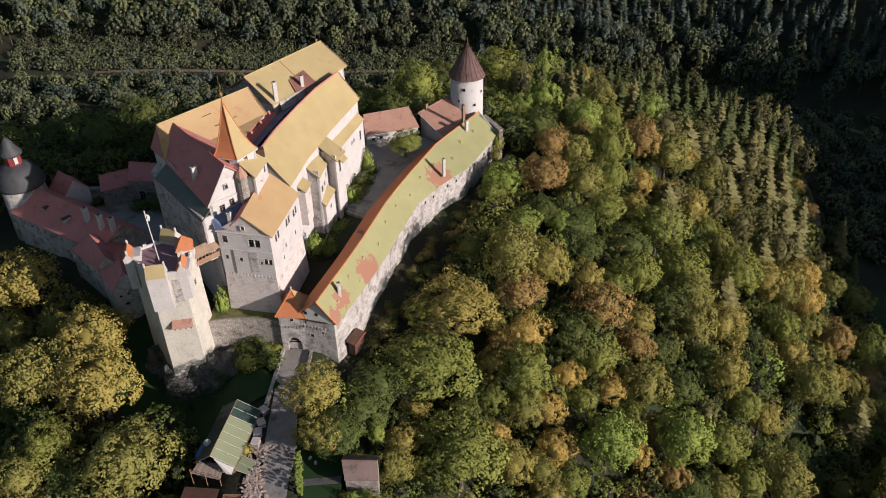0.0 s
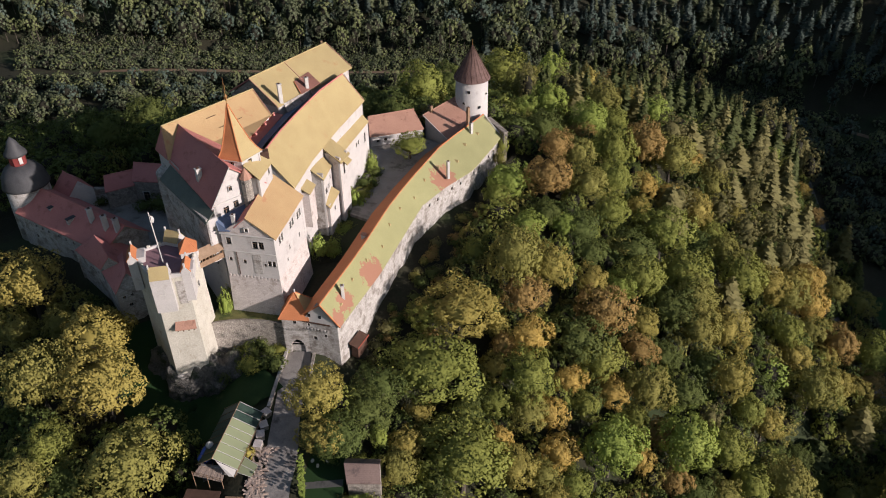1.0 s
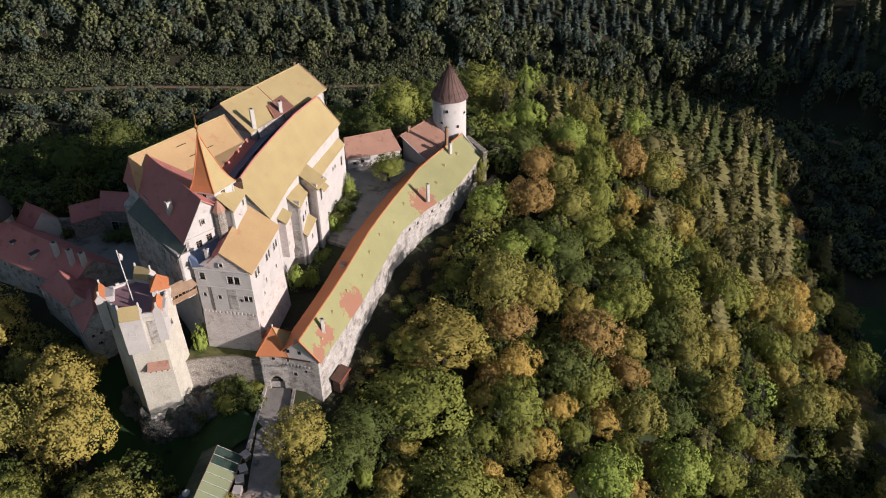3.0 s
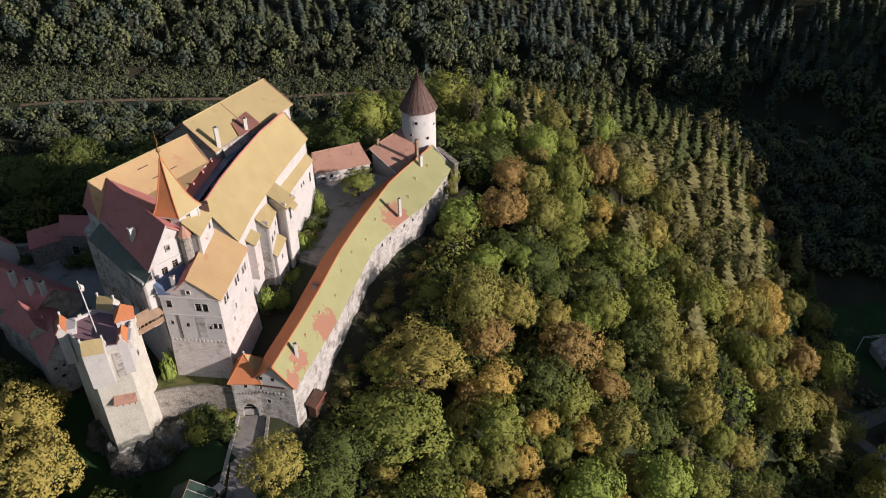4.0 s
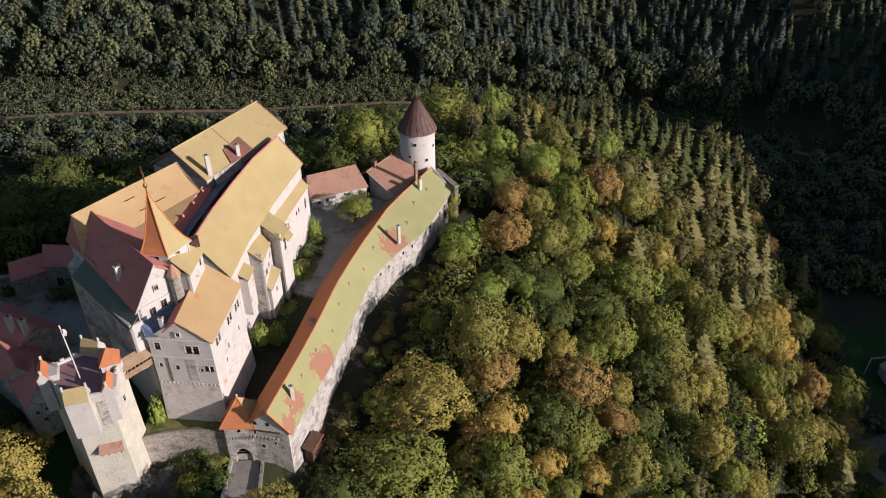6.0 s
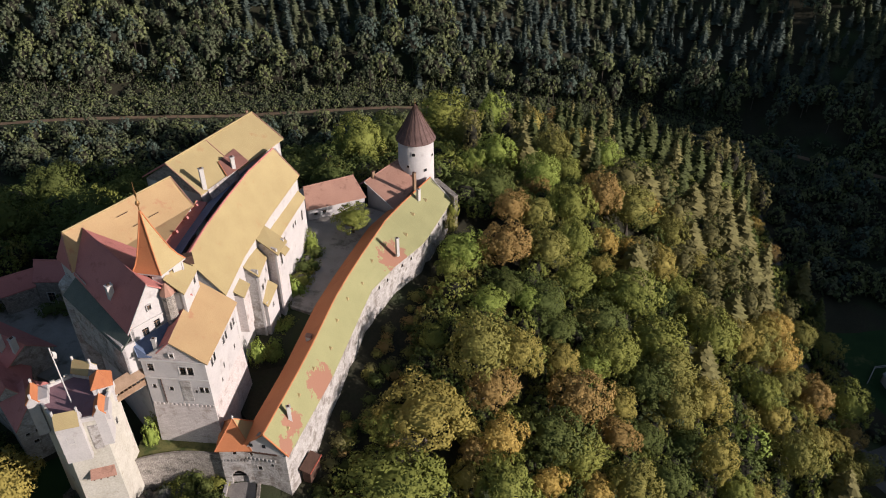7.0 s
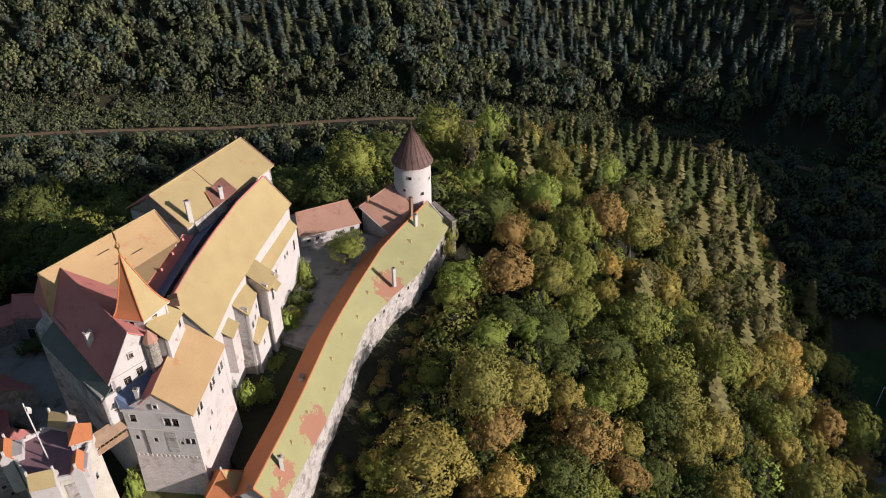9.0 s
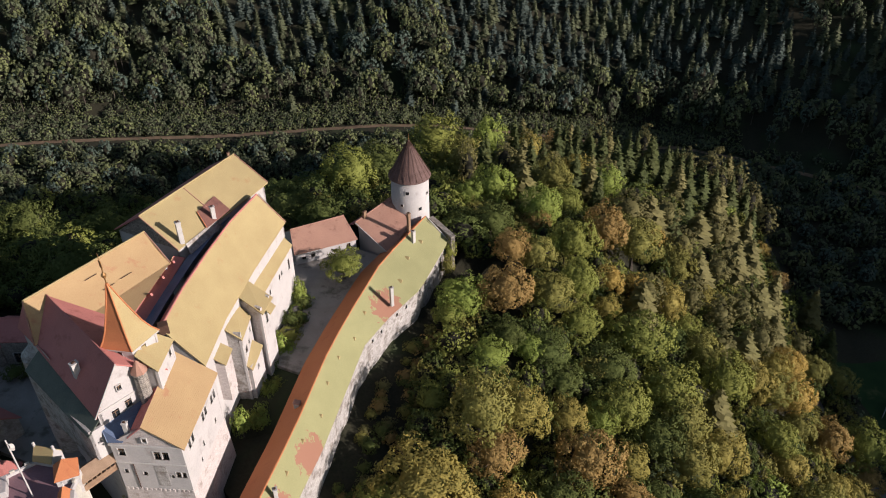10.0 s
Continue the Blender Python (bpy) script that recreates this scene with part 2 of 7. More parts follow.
LEAF = {
    "green": leaves("green_leaves", (0.152, 0.172, 0.041), (0.229, 0.255, 0.061), (0.240, 0.230, 0.056), 0.12),
    "deep": leaves("deep_green_leaves", (0.074, 0.095, 0.027), (0.108, 0.140, 0.040), (0.115, 0.126, 0.036), 0.12),
    "bright": leaves("bright_green_leaves", (0.179, 0.232, 0.051), (0.269, 0.348, 0.077), (0.242, 0.267, 0.064), 0.12),
    "olive": leaves("olive_leaves", (0.175, 0.168, 0.047), (0.259, 0.248, 0.069), (0.234, 0.206, 0.059), 0.12),
    "gold": leaves("golden_leaves", (0.227, 0.196, 0.053), (0.340, 0.294, 0.079), (0.300, 0.235, 0.066), 0.12),
    "amber": leaves("amber_leaves", (0.365, 0.262, 0.074), (0.548, 0.393, 0.112), (0.404, 0.286, 0.083), 0.12),
    "rust": leaves("rusty_leaves", (0.250, 0.171, 0.061), (0.375, 0.256, 0.092), (0.290, 0.191, 0.071), 0.12),
    "brown": leaves("pine_brown_needles", (0.135, 0.127, 0.051), (0.202, 0.189, 0.077), (0.155, 0.137, 0.058), 0.2),
    "spruce": leaves("spruce_needles", (0.050, 0.064, 0.023), (0.076, 0.095, 0.035), (0.076, 0.083, 0.029), 0.12),
    # far leaves carry extra blue for bluish shade and haze over the valley
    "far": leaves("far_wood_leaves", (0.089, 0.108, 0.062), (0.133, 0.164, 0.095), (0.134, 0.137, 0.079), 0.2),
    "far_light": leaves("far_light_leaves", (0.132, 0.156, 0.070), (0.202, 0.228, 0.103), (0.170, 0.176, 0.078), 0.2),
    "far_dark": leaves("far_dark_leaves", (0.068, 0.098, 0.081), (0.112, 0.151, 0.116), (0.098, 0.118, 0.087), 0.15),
    # lighter copy of the far spruce colour, painted as sunlit
    "far_spruce_light": leaves("far_spruce_sunlit", (0.069, 0.082, 0.048), (0.106, 0.124, 0.068), (0.087, 0.093, 0.051), 0.1),
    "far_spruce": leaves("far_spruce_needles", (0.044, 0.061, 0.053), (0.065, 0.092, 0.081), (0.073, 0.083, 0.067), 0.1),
}

# near-black: the shade inside a crown is painted into its core
CORE_SHADE = surface("crown_core_shade", (0.012, 0.012, 0.008), (0.030, 0.028, 0.018), 0.6, 4, 0.95, 0.0)


def glass_material():
    m, n, l, b = material("dark_window_glass", 0.12)
    b.inputs["Base Color"].default_value = (0.02, 0.022, 0.025, 1)
    b.inputs["Specular IOR Level"].default_value = 0.5
    return m


GLASS = glass_material()


def green_glass():
    m, n, l, b = material("green_roof_glass", 0.25)
    noise_ = n.new("ShaderNodeTexNoise")
    noise_.inputs["Scale"].default_value = 0.7
    ramp = n.new("ShaderNodeValToRGB")
    ramp.color_ramp.elements[0].color, ramp.color_ramp.elements[1].color = (0.19, 0.215, 0.125, 1), (0.26, 0.285, 0.175, 1)
    l.new(noise_.outputs["Fac"], ramp.inputs["Fac"])
    l.new(ramp.outputs["Color"], b.inputs["Base Color"])
    b.inputs["Specular IOR Level"].default_value = 0.5
    return m


GREEN_GLASS = green_glass()
GREEN_GLASS_DARK = surface("dark_green_glass", (0.022, 0.042, 0.034), (0.05, 0.075, 0.06), 0.5, 3, 0.3, 0.0)
TILE_BROWN = tiles("old_brown_tile", (0.15, 0.105, 0.095), (0.24, 0.17, 0.15), (0.10, 0.075, 0.07), 0.52)
WOOD_PALE = surface("pale_new_wood", (0.30, 0.225, 0.185), (0.46, 0.37, 0.315), 1.2, 9, 0.85, 0.3, island=0.3)

# ---- building tools ----
def mesh_object(name, bm, mat, smooth=False):
    me = bpy.data.meshes.new(name)
    bm.normal_update()
    bm.to_mesh(me)
    bm.free()
    me.materials.append(mat)
    if smooth:
        me.polygons.foreach_set("use_smooth", [True] * len(me.polygons))
    return new(name, me)


def part(name, bm, mat, parent=None, label="", smooth=False):
    ob = mesh_object(name, bm, mat, smooth)
    if parent:
        ob.parent = parent
    if label:
        ob["label"] = label
    return ob


def thing(name, label, category, group="", kind=""):
    return tagged(new(name), label, category, group, kind)


def add_box(bm, x0, x1, y0, y1, z0, z1, m=None):
    pts = [(x, y, z) for z in (z0, z1) for x, y in ((x0, y0), (x1, y0), (x1, y1), (x0, y1))]
    vs = [bm.verts.new(m @ Vector(p) if m else p) for p in pts]
    for f in ((3, 2, 1, 0), (4, 5, 6, 7), (0, 1, 5, 4), (1, 2, 6, 5), (2, 3, 7, 6), (3, 0, 4, 7)):
        bm.faces.new([vs[i] for i in f])


def box(x0, x1, y0, y1, z0, z1, m=None, bevel=0.0):
    bm = bmesh.new()
    add_box(bm, x0, x1, y0, y1, z0, z1, m)
    if bevel:
        bmesh.ops.bevel(bm, geom=bm.edges[:], offset=bevel, segments=1, affect="EDGES")
    return bm


def add_prism(bm, foot, z0, z1, batter=0.0):
    """Upright prism over a footprint (x, y), wider at its foot by batter metres."""
    n = len(foot)
    mid = Vector((sum(p[0] for p in foot) / n, sum(p[1] for p in foot) / n))
    if sum(foot[i][0] * foot[(i + 1) % n][1] - foot[(i + 1) % n][0] * foot[i][1] for i in range(n)) < 0:
        foot = foot[::-1]
    low, high = [], []
    for x, y in foot:
        d = Vector((x, y)) - mid
        d = d * (1 + batter / max(d.length, 0.1))
        low.append(bm.verts.new((mid.x + d.x, mid.y + d.y, z0)))
        high.append(bm.verts.new((x, y, z1)))
    bm.faces.new(low[::-1])
    bm.faces.new(high)
    for i in range(n):
        j = (i + 1) % n
        bm.faces.new((low[i], low[j], high[j], high[i]))


def prism(foot, z0, z1, batter=0.0):
    bm = bmesh.new()
    add_prism(bm, foot, z0, z1, batter)
    return bm


def add_slab(bm, pts, thick):
    """A flat slab under a polygon of 3D points, with its thickness straight down."""
    up = [bm.verts.new(p) for p in pts]
    dn = [bm.verts.new((p[0], p[1], p[2] - thick)) for p in pts]
    bm.faces.new(up)
    bm.faces.new(dn[::-1])
    n = len(pts)
    for i in range(n):
        bm.faces.new((up[(i + 1) % n], up[i], dn[i], dn[(i + 1) % n]))
    bmesh.ops.recalc_face_normals(bm, faces=bm.faces[:])


def slab(pts, thick=0.25, cuts=0, sag=0.0):
    bm = bmesh.new()
    add_slab(bm, pts, thick)
    if cuts:
        bmesh.ops.subdivide_edges(bm, edges=bm.edges[:], cuts=cuts, use_grid_fill=True)
        for v in bm.verts:
            v.co.z += sag * noise.noise(v.co * 0.3)
    return bm


def tube(bm, pts, radii, sides=8):
    rings = []
    for i, (p, r) in enumerate(zip(pts, radii)):
        a, b = Vector(pts[max(i - 1, 0)]), Vector(pts[min(i + 1, len(pts) - 1)])
        q = (b - a).to_track_quat("Z", "Y")
        rings.append([bm.verts.new(Vector(p) + q @ Vector((r * math.cos(t), r * math.sin(t), 0))) for t in [2 * math.pi * k / sides for k in range(sides)]])
    for r0, r1 in zip(rings, rings[1:]):
        for k in range(sides):
            bm.faces.new((r0[k], r0[(k + 1) % sides], r1[(k + 1) % sides], r1[k]))
    bm.faces.new(rings[0][::-1])
    bm.faces.new(rings[-1])


def rod(a, b, r=0.06, sides=6):
    bm = bmesh.new()
    tube(bm, [a, b], [r, r], sides)
    return bm


def lathe(profile, cx, cy, sides=32):
    """Turned body round an upright axis; profile rows of (radius, z)."""
    bm = bmesh.new()
    rings = [[bm.verts.new((cx + max(r, 0.01) * math.cos(2 * math.pi * k / sides), cy + max(r, 0.01) * math.sin(2 * math.pi * k / sides), z)) for k in range(sides)] for r, z in profile]
    for r0, r1 in zip(rings, rings[1:]):
        for k in range(sides):
            bm.faces.new((r0[k], r0[(k + 1) % sides], r1[(k + 1) % sides], r1[k]))
    bm.faces.new(rings[0][::-1])
    bm.faces.new(rings[-1])
    return bm


def wall_panel(a, b, z0, z1, holes=(), depth=0.35, top=None):
    """Wall face from a to b (x, y), outside to the right of the way, with holes (u0, u1, w0, w1) along and up, reveals and all.
    top: gable height over the middle."""
    a, b = Vector(a), Vector(b)
    length = (b - a).length
    way = (b - a) / length
    out = Vector((way.y, -way.x))
    bm = bmesh.new()

    def put(u, z, d=0.0):
        p = a + way * u - out * d
        return bm.verts.new((p.x, p.y, z))
    us = sorted({0.0, length, *[h[0] for h in holes], *[h[1] for h in holes]})
    zs = sorted({z0, z1, *[h[2] for h in holes], *[h[3] for h in holes]})
    for u0, u1 in zip(us, us[1:]):
        for w0, w1 in zip(zs, zs[1:]):
            um, wm = (u0 + u1) / 2, (w0 + w1) / 2
            if not any(h[0] < um < h[1] and h[2] < wm < h[3] for h in holes):
                bm.faces.new((put(u0, w0), put(u1, w0), put(u1, w1), put(u0, w1)))
    for u0, u1, w0, w1 in holes:
        ring = ((u0, w0), (u1, w0), (u1, w1), (u0, w1))
        for i in range(4):
            p, q = ring[i], ring[(i + 1) % 4]
            bm.faces.new((put(*q), put(*p), put(*p, depth), put(*q, depth)))
    bm.faces.new((put(length, z0, 0.5), put(0, z0, 0.5), put(0, z1, 0.5), put(length, z1, 0.5)))
    bm.faces.new((put(0, z1), put(length, z1), put(length, z1, 0.5), put(0, z1, 0.5)))
    bm.faces.new((put(0, z0), put(0, z1), put(0, z1, 0.5), put(0, z0, 0.5)))
    bm.faces.new((put(length, z1), put(length, z0), put(length, z0, 0.5), put(length, z1, 0.5)))
    if top:
        bm.faces.new((put(0, z1), put(length, z1), put(length * top[0], top[1])))
        bm.faces.new((put(length, z1, 0.5), put(0, z1, 0.5), put(length * top[0], top[1], 0.5)))
    return bm


def windows(parent, a, b, holes, depth=0.3, frame_mat=None, bars=True, skip=()):
    """A window in each hole: surround, glass and glazing bars."""
    a, b = Vector(a), Vector(b)
    way = (b - a).normalized()
    m = Matrix.Translation((a.x, a.y, 0)) @ Matrix.Rotation(math.atan2(way.y, way.x), 4, "Z")
    for u0, u1, w0, w1 in holes:
        bm = bmesh.new()
        t = min(0.16, (u1 - u0) * 0.14)
        for x0, x1, z0, z1 in ((u0 - t, u0, w0 - t, w1 + t), (u1, u1 + t, w0 - t, w1 + t), (u0, u1, w1, w1 + t), (u0 - t, u1 + t, w0 - t * 1.6, w0)):
            add_box(bm, x0, x1, -0.05, depth - 0.05, z0, z1, m)
        w = part("window", bm, frame_mat or PALE, parent)
        part("pane", box(u0, u1, depth - 0.05, depth, w0, w1, m), GLASS, w)
        if bars:
            bm = bmesh.new()
            um = (u0 + u1) / 2
            add_box(bm, um - 0.04, um + 0.04, depth - 0.12, depth - 0.05, w0, w1, m)
            add_box(bm, u0, u1, depth - 0.12, depth - 0.05, w0 + (w1 - w0) * 0.62, w0 + (w1 - w0) * 0.62 + 0.07, m)
            part("glazing_bar", bm, WOOD, w)


def walled(parent, foot, z0, z1, mat, openings=None, name="wall", depth=0.35):
    """Walls round a footprint (counter-clockwise), a panel a side; openings: side -> holes."""
    openings = openings or {}
    for i, p in enumerate(foot):
        q = foot[(i + 1) % len(foot)]
        holes = openings.get(i, ())
        part(name, wall_panel(p, q, z0, z1, holes, depth), mat, parent)
        windows(parent, p, q, holes, depth)


def chimney(x, y, z0, z1, w=0.9, d=0.7, turn=0, mat=None, parent=None):
    m = pose(x, y, 0, 0, 0, turn)
    c = thing("chimney", "tall pale limewashed chimney stack on a tiled roof", "chimney", "chimneys")
    part("shaft", box(-w / 2, w / 2, -d / 2, d / 2, z0, z1, m, 0.03), mat or PALE, c)
    part("cap", box(-w / 2 - 0.1, w / 2 + 0.1, -d / 2 - 0.1, d / 2 + 0.1, z1, z1 + 0.18, m, 0.03), mat or PALE, c)
    part("flue", box(-w / 4, w / 4, -d / 4, d / 4, z1 + 0.18, z1 + 0.4, m), WOOD_DARK, c)
    return c


def ridge_tiles(parent, a, b, mat, r=0.2):
    part("ridge", rod(a, b, r, 6), mat, parent)

# ---- lie of the land ----
def smooth(a, b, x):
    t = min(max((x - a) / (b - a), 0.0), 1.0)
    return t * t * (3 - 2 * t)


CREST = ((-95, 52, 2), (-35, 35, 8), (12, 52, 10), (45, 88, 5), (92, 135, -13), (140, 182, -36), (200, 240, -72))
SADDLE = ((-1, 2, -0.2), (0, -45, -1.2), (-8, -110, 4), (-20, -260, 10))


def nearest(line, x, y):
    best = (1e9, 0, 0)
    for (ax, ay, az), (bx, by, bz) in zip(line, line[1:]):
        dx, dy = bx - ax, by - ay
        k = min(max(((x - ax) * dx + (y - ay) * dy) / (dx * dx + dy * dy), 0), 1)
        px, py = ax + k * dx, ay + k * dy
        d = math.hypot(x - px, y - py)
        if d < best[0]:
            best = (d, az + k * (bz - az), dx * (y - ay) - dy * (x - ax))
    return best


def soft_max(a, b, k=5.0):
    t = min(max((a - b) / k * 0.5 + 0.5, 0), 1)
    return b * (1 - t) + a * t + k * t * (1 - t) * 0.5


def foot_line(x):
    return 303 - 0.62 * max(0.0, x - 185)


def valley(x, y):
    return -58 - 17 * smooth(20, 190, x) + 6 * smooth(-40, -160, x)


BANK = ((10.5, -4.8), (17.9, 15.4), (26.4, 45.4), (32.4, 54.9), (40.4, 64.8), (49.3, 84.5))


def bank_off(x, y):
    """How far east of the long range's outer wall a place lies (west of it: less than nought); 99 where it is not beside it."""
    best = 99.0
    for (ax, ay), (bx, by) in zip(BANK, BANK[1:]):
        dx, dy = bx - ax, by - ay
        size = math.hypot(dx, dy)
        k = ((x - ax) * dx + (y - ay) * dy) / (size * size)
        if -4 / size <= k <= 1 + 4 / size:
            off = (dy * (x - ax) - dx * (y - ay)) / size
            if abs(off) < abs(best):
                best = off
    return best


def land(x, y):
    d, z, side = nearest(CREST, x, y)
    if side > 0:
        hill = z - 0.20 * max(0, d - 14) - 0.45 * max(0, d - 62)
    else:
        hill = z - 0.56 * max(0, d - 19)
    d2, z2, side2 = nearest(SADDLE, x, y)
    if side2 > 0:
        saddle = z2 - 0.60 * max(0, d2 - 7)
    else:
        saddle = z2 - 0.75 * max(0, min(d2, 22) - 9) + 0.35 * max(0, d2 - 30) - 1.0 * max(0, d2 - 50)
    h = soft_max(hill, saddle, 4.0)
    h = soft_max(h, valley(x, y), 12.0)
    off = bank_off(x, y)
    if off < 30:
        h += (min(h, -0.6 - 0.3 * max(off, 0)) - h) * smooth(-5, -1, off) * (1 - smooth(9, 29, off)) * smooth(-9, 3, y)
    h -= 11 * (1 - smooth(6, 24, math.hypot(x - 140, y - 5)))
    over = y - foot_line(x)
    if over > 0:
        rise = valley(x, y) + 0.62 * over - 0.0004 * min(over, 700) ** 2
        h = soft_max(h, rise, 6.0)
    # unseen rise in the east, added to cast its shadow over the valley
    east = x - 300 - 0.22 * max(0, y)
    if east > 0:
        h = max(h, -75 + 138 * smooth(0, 230, east))
    return h

# ---- ground ----
def spread(lo, hi, step, out, grow=1.35):
    vals, a = [], lo
    while a <= hi:
        vals.append(a)
        a += step
    s = step
    while vals[-1] < out:
        s *= grow
        vals.append(vals[-1] + s)
    s = step
    while vals[0] > -out:
        s *= grow
        vals.insert(0, vals[0] - s)
    return vals


def build_ground():
    xs, ys = spread(-230, 400, 4, 4500), spread(-200, 420, 4, 4500)
    verts = [(x, y, land(x, y) + 0.35 * noise.noise((x * 0.15, y * 0.15, 0))) for y in ys for x in xs]
    w = len(xs)
    faces = [(j * w + i, j * w + i + 1, (j + 1) * w + i + 1, (j + 1) * w + i) for j in range(len(ys) - 1) for i in range(w - 1)]
    me = bpy.data.meshes.new("ground")
    me.from_pydata(verts, [], faces)
    me.materials.append(EARTH)
    me.polygons.foreach_set("use_smooth", [True] * len(faces))
    return tagged(new("ground", me), "wooded castle hill falling to a shaded river valley", "ground", kind="structure")


build_ground()


def strip(name, line, width, mat, label, category, lift=0.12, steps=5):
    """A way laid on the land along a line of (x, y)."""
    bm, rows = bmesh.new(), []
    for i in range(len(line) - 1):
        a, b = Vector(line[i]), Vector(line[i + 1])
        count = max(1, int((b - a).length / 2.5))
        for k in range(count + (i == len(line) - 2)):
            p = a.lerp(b, k / count)
            prev, nxt = Vector(line[max(i - (k == 0), 0)]), b
            d = (nxt - prev).normalized()
            side = Vector((d.y, -d.x))
            half = width / 2 * (1 + 0.12 * noise.noise((p.x * 0.2, p.y * 0.2, 3)))
            rows.append([bm.verts.new((q.x, q.y, land(q.x, q.y) + lift + 0.35 * noise.noise((q.x * 0.15, q.y * 0.15, 0)))) for q in [p + side * half * (2 * s / steps - 1) for s in range(steps + 1)]])
    for r0, r1 in zip(rows, rows[1:]):
        for k in range(steps):
            bm.faces.new((r0[k], r0[k + 1], r1[k + 1], r1[k]))
    bmesh.ops.recalc_face_normals(bm, faces=bm.faces[:])
    return tagged(mesh_object(name, bm, mat, True), label, category, kind="structure")


def patch(name, foot, z, mat, label, category, thick=0.4):
    bm = prism(foot, z - thick, z)
    return tagged(mesh_object(name, bm, mat), label, category, kind="structure")


strip("road", [(-0.3, -2.6), (0.2, -14), (0.6, -24), (1.8, -34), (1.6, -48), (-3, -70), (-10, -110)], 6.2, PAVED, "grey cobbled approach road to the castle gate", "road")
strip("track", [(-170, 271), (-80, 283), (-8, 288), (60, 292), (120, 292), (194, 282), (245, 254), (300, 215), (340, 150)], 3.2, DIRT, "brown dirt track along the foot of the forest", "track", 0.25)
strip("valley_road", [(200, 190), (194, 155), (189, 137), (182, 118), (174, 88), (175, 66), (184, 49), (195, 54), (230, 60), (270, 66)], 6, ASPHALT, "grey valley road beyond the wooded slope", "road", 0.25)
strip("farm_road", [(184, 49), (181, 43), (186, 37), (205, 28), (240, 20)], 5, ASPHALT, "grey side road at the foot of the hill", "road", 0.3)
strip("meadow", [(214, 112), (216, 78), (220, 60)], 34, LAWN, "shaded green meadow on the valley floor", "meadow", 0.15, 10)
strip("moat_lawn", [(-40, 4), (-36, -8), (-27, -20), (-14, -16), (-7, -9)], 15, LAWN, "dark green lawn in the dry moat", "lawn", 0.5, 8)

# ---- castle ----
def along(line, k):
    """Point at fraction k of a polyline's length."""
    seg = [(Vector(b) - Vector(a)).length for a, b in zip(line, line[1:])]
    s = k * sum(seg)
    for (a, b), q in zip(zip(line, line[1:]), seg):
        if s <= q + 1e-6:
            return Vector(a).lerp(Vector(b), s / q)
        s -= q
    return Vector(line[-1])


def ribbon_roof(parent, high, low, mat, n, thick=0.3, label=""):
    """A roof slope between two 3D polylines, cut in n bays."""
    bm = bmesh.new()
    a = [along(high, i / n) for i in range(n + 1)]
    b = [along(low, i / n) for i in range(n + 1)]
    mids = [[a[i].lerp(b[i], k / 4) - Vector((0, 0, 0.10 * math.sin(math.pi * k / 4))) for k in range(5)] for i in range(n + 1)]
    up = [[bm.verts.new(p) for p in row] for row in mids]
    dn = [[bm.verts.new(p - Vector((0, 0, thick))) for p in row] for row in mids]
    for i in range(n):
        for k in range(4):
            bm.faces.new((up[i][k], up[i][k + 1], up[i + 1][k + 1], up[i + 1][k]))
            bm.faces.new((dn[i][k], dn[i + 1][k], dn[i + 1][k + 1], dn[i][k + 1]))
        bm.faces.new((up[i][0], up[i + 1][0], dn[i + 1][0], dn[i][0]))
        bm.faces.new((up[i][4], dn[i][4], dn[i + 1][4], up[i + 1][4]))
    for i in (0, n):
        for k in range(4):
            bm.faces.new((up[i][k], dn[i][k], dn[i][k + 1], up[i][k + 1]))
    bmesh.ops.recalc_face_normals(bm, faces=bm.faces[:])
    return part("roof", bm, mat, parent, label)


def local(o, u, n):
    """From a start point and two plan directions to (x, y)."""
    return lambda s, t: (o[0] + u[0] * s + n[0] * t, o[1] + u[1] * s + n[1] * t)


def gablet(parent, m, w=0.9, h=0.7, d=1.3, mat=None):
    """A small gabled vent that sits on a roof slope; m puts its front foot."""
    bm = bmesh.new()
    v = [bm.verts.new(m @ Vector(p)) for p in ((-w / 2, 0, 0), (w / 2, 0, 0), (0, 0, h), (-w / 2, d, 0.25), (w / 2, d, 0.25), (0, d, h))]
    for f in ((0, 1, 2), (1, 4, 5, 2), (3, 0, 2, 5), (4, 3, 5)):
        bm.faces.new([v[k] for k in f])
    return part("roof_vent", bm, mat or TILE_ORANGE, parent)


def hole(u, z, w=1.0, h=1.4):
    return (u - w / 2, u + w / 2, z - h / 2, z + h / 2)


def bays(parent, line_a, line_b, inset, z0, z1, mat, n, reverse=False, holes=None, base=None):
    """Wall panels under a curved eave, from n bays between two polylines."""
    a = [along([Vector(p) for p in line_a], k / n) for k in range(n + 1)]
    b = [along([Vector(p) for p in line_b], k / n) for k in range(n + 1)]
    pts = [p.lerp(q, inset).xy for p, q in zip(a, b)]
    for k in range(n):
        p, q = (pts[k + 1], pts[k]) if reverse else (pts[k], pts[k + 1])
        hs = (holes or {}).get(k, ())
        part("wall", wall_panel(p, q, z0, z1, hs), mat, parent)
        windows(parent, p, q, hs)


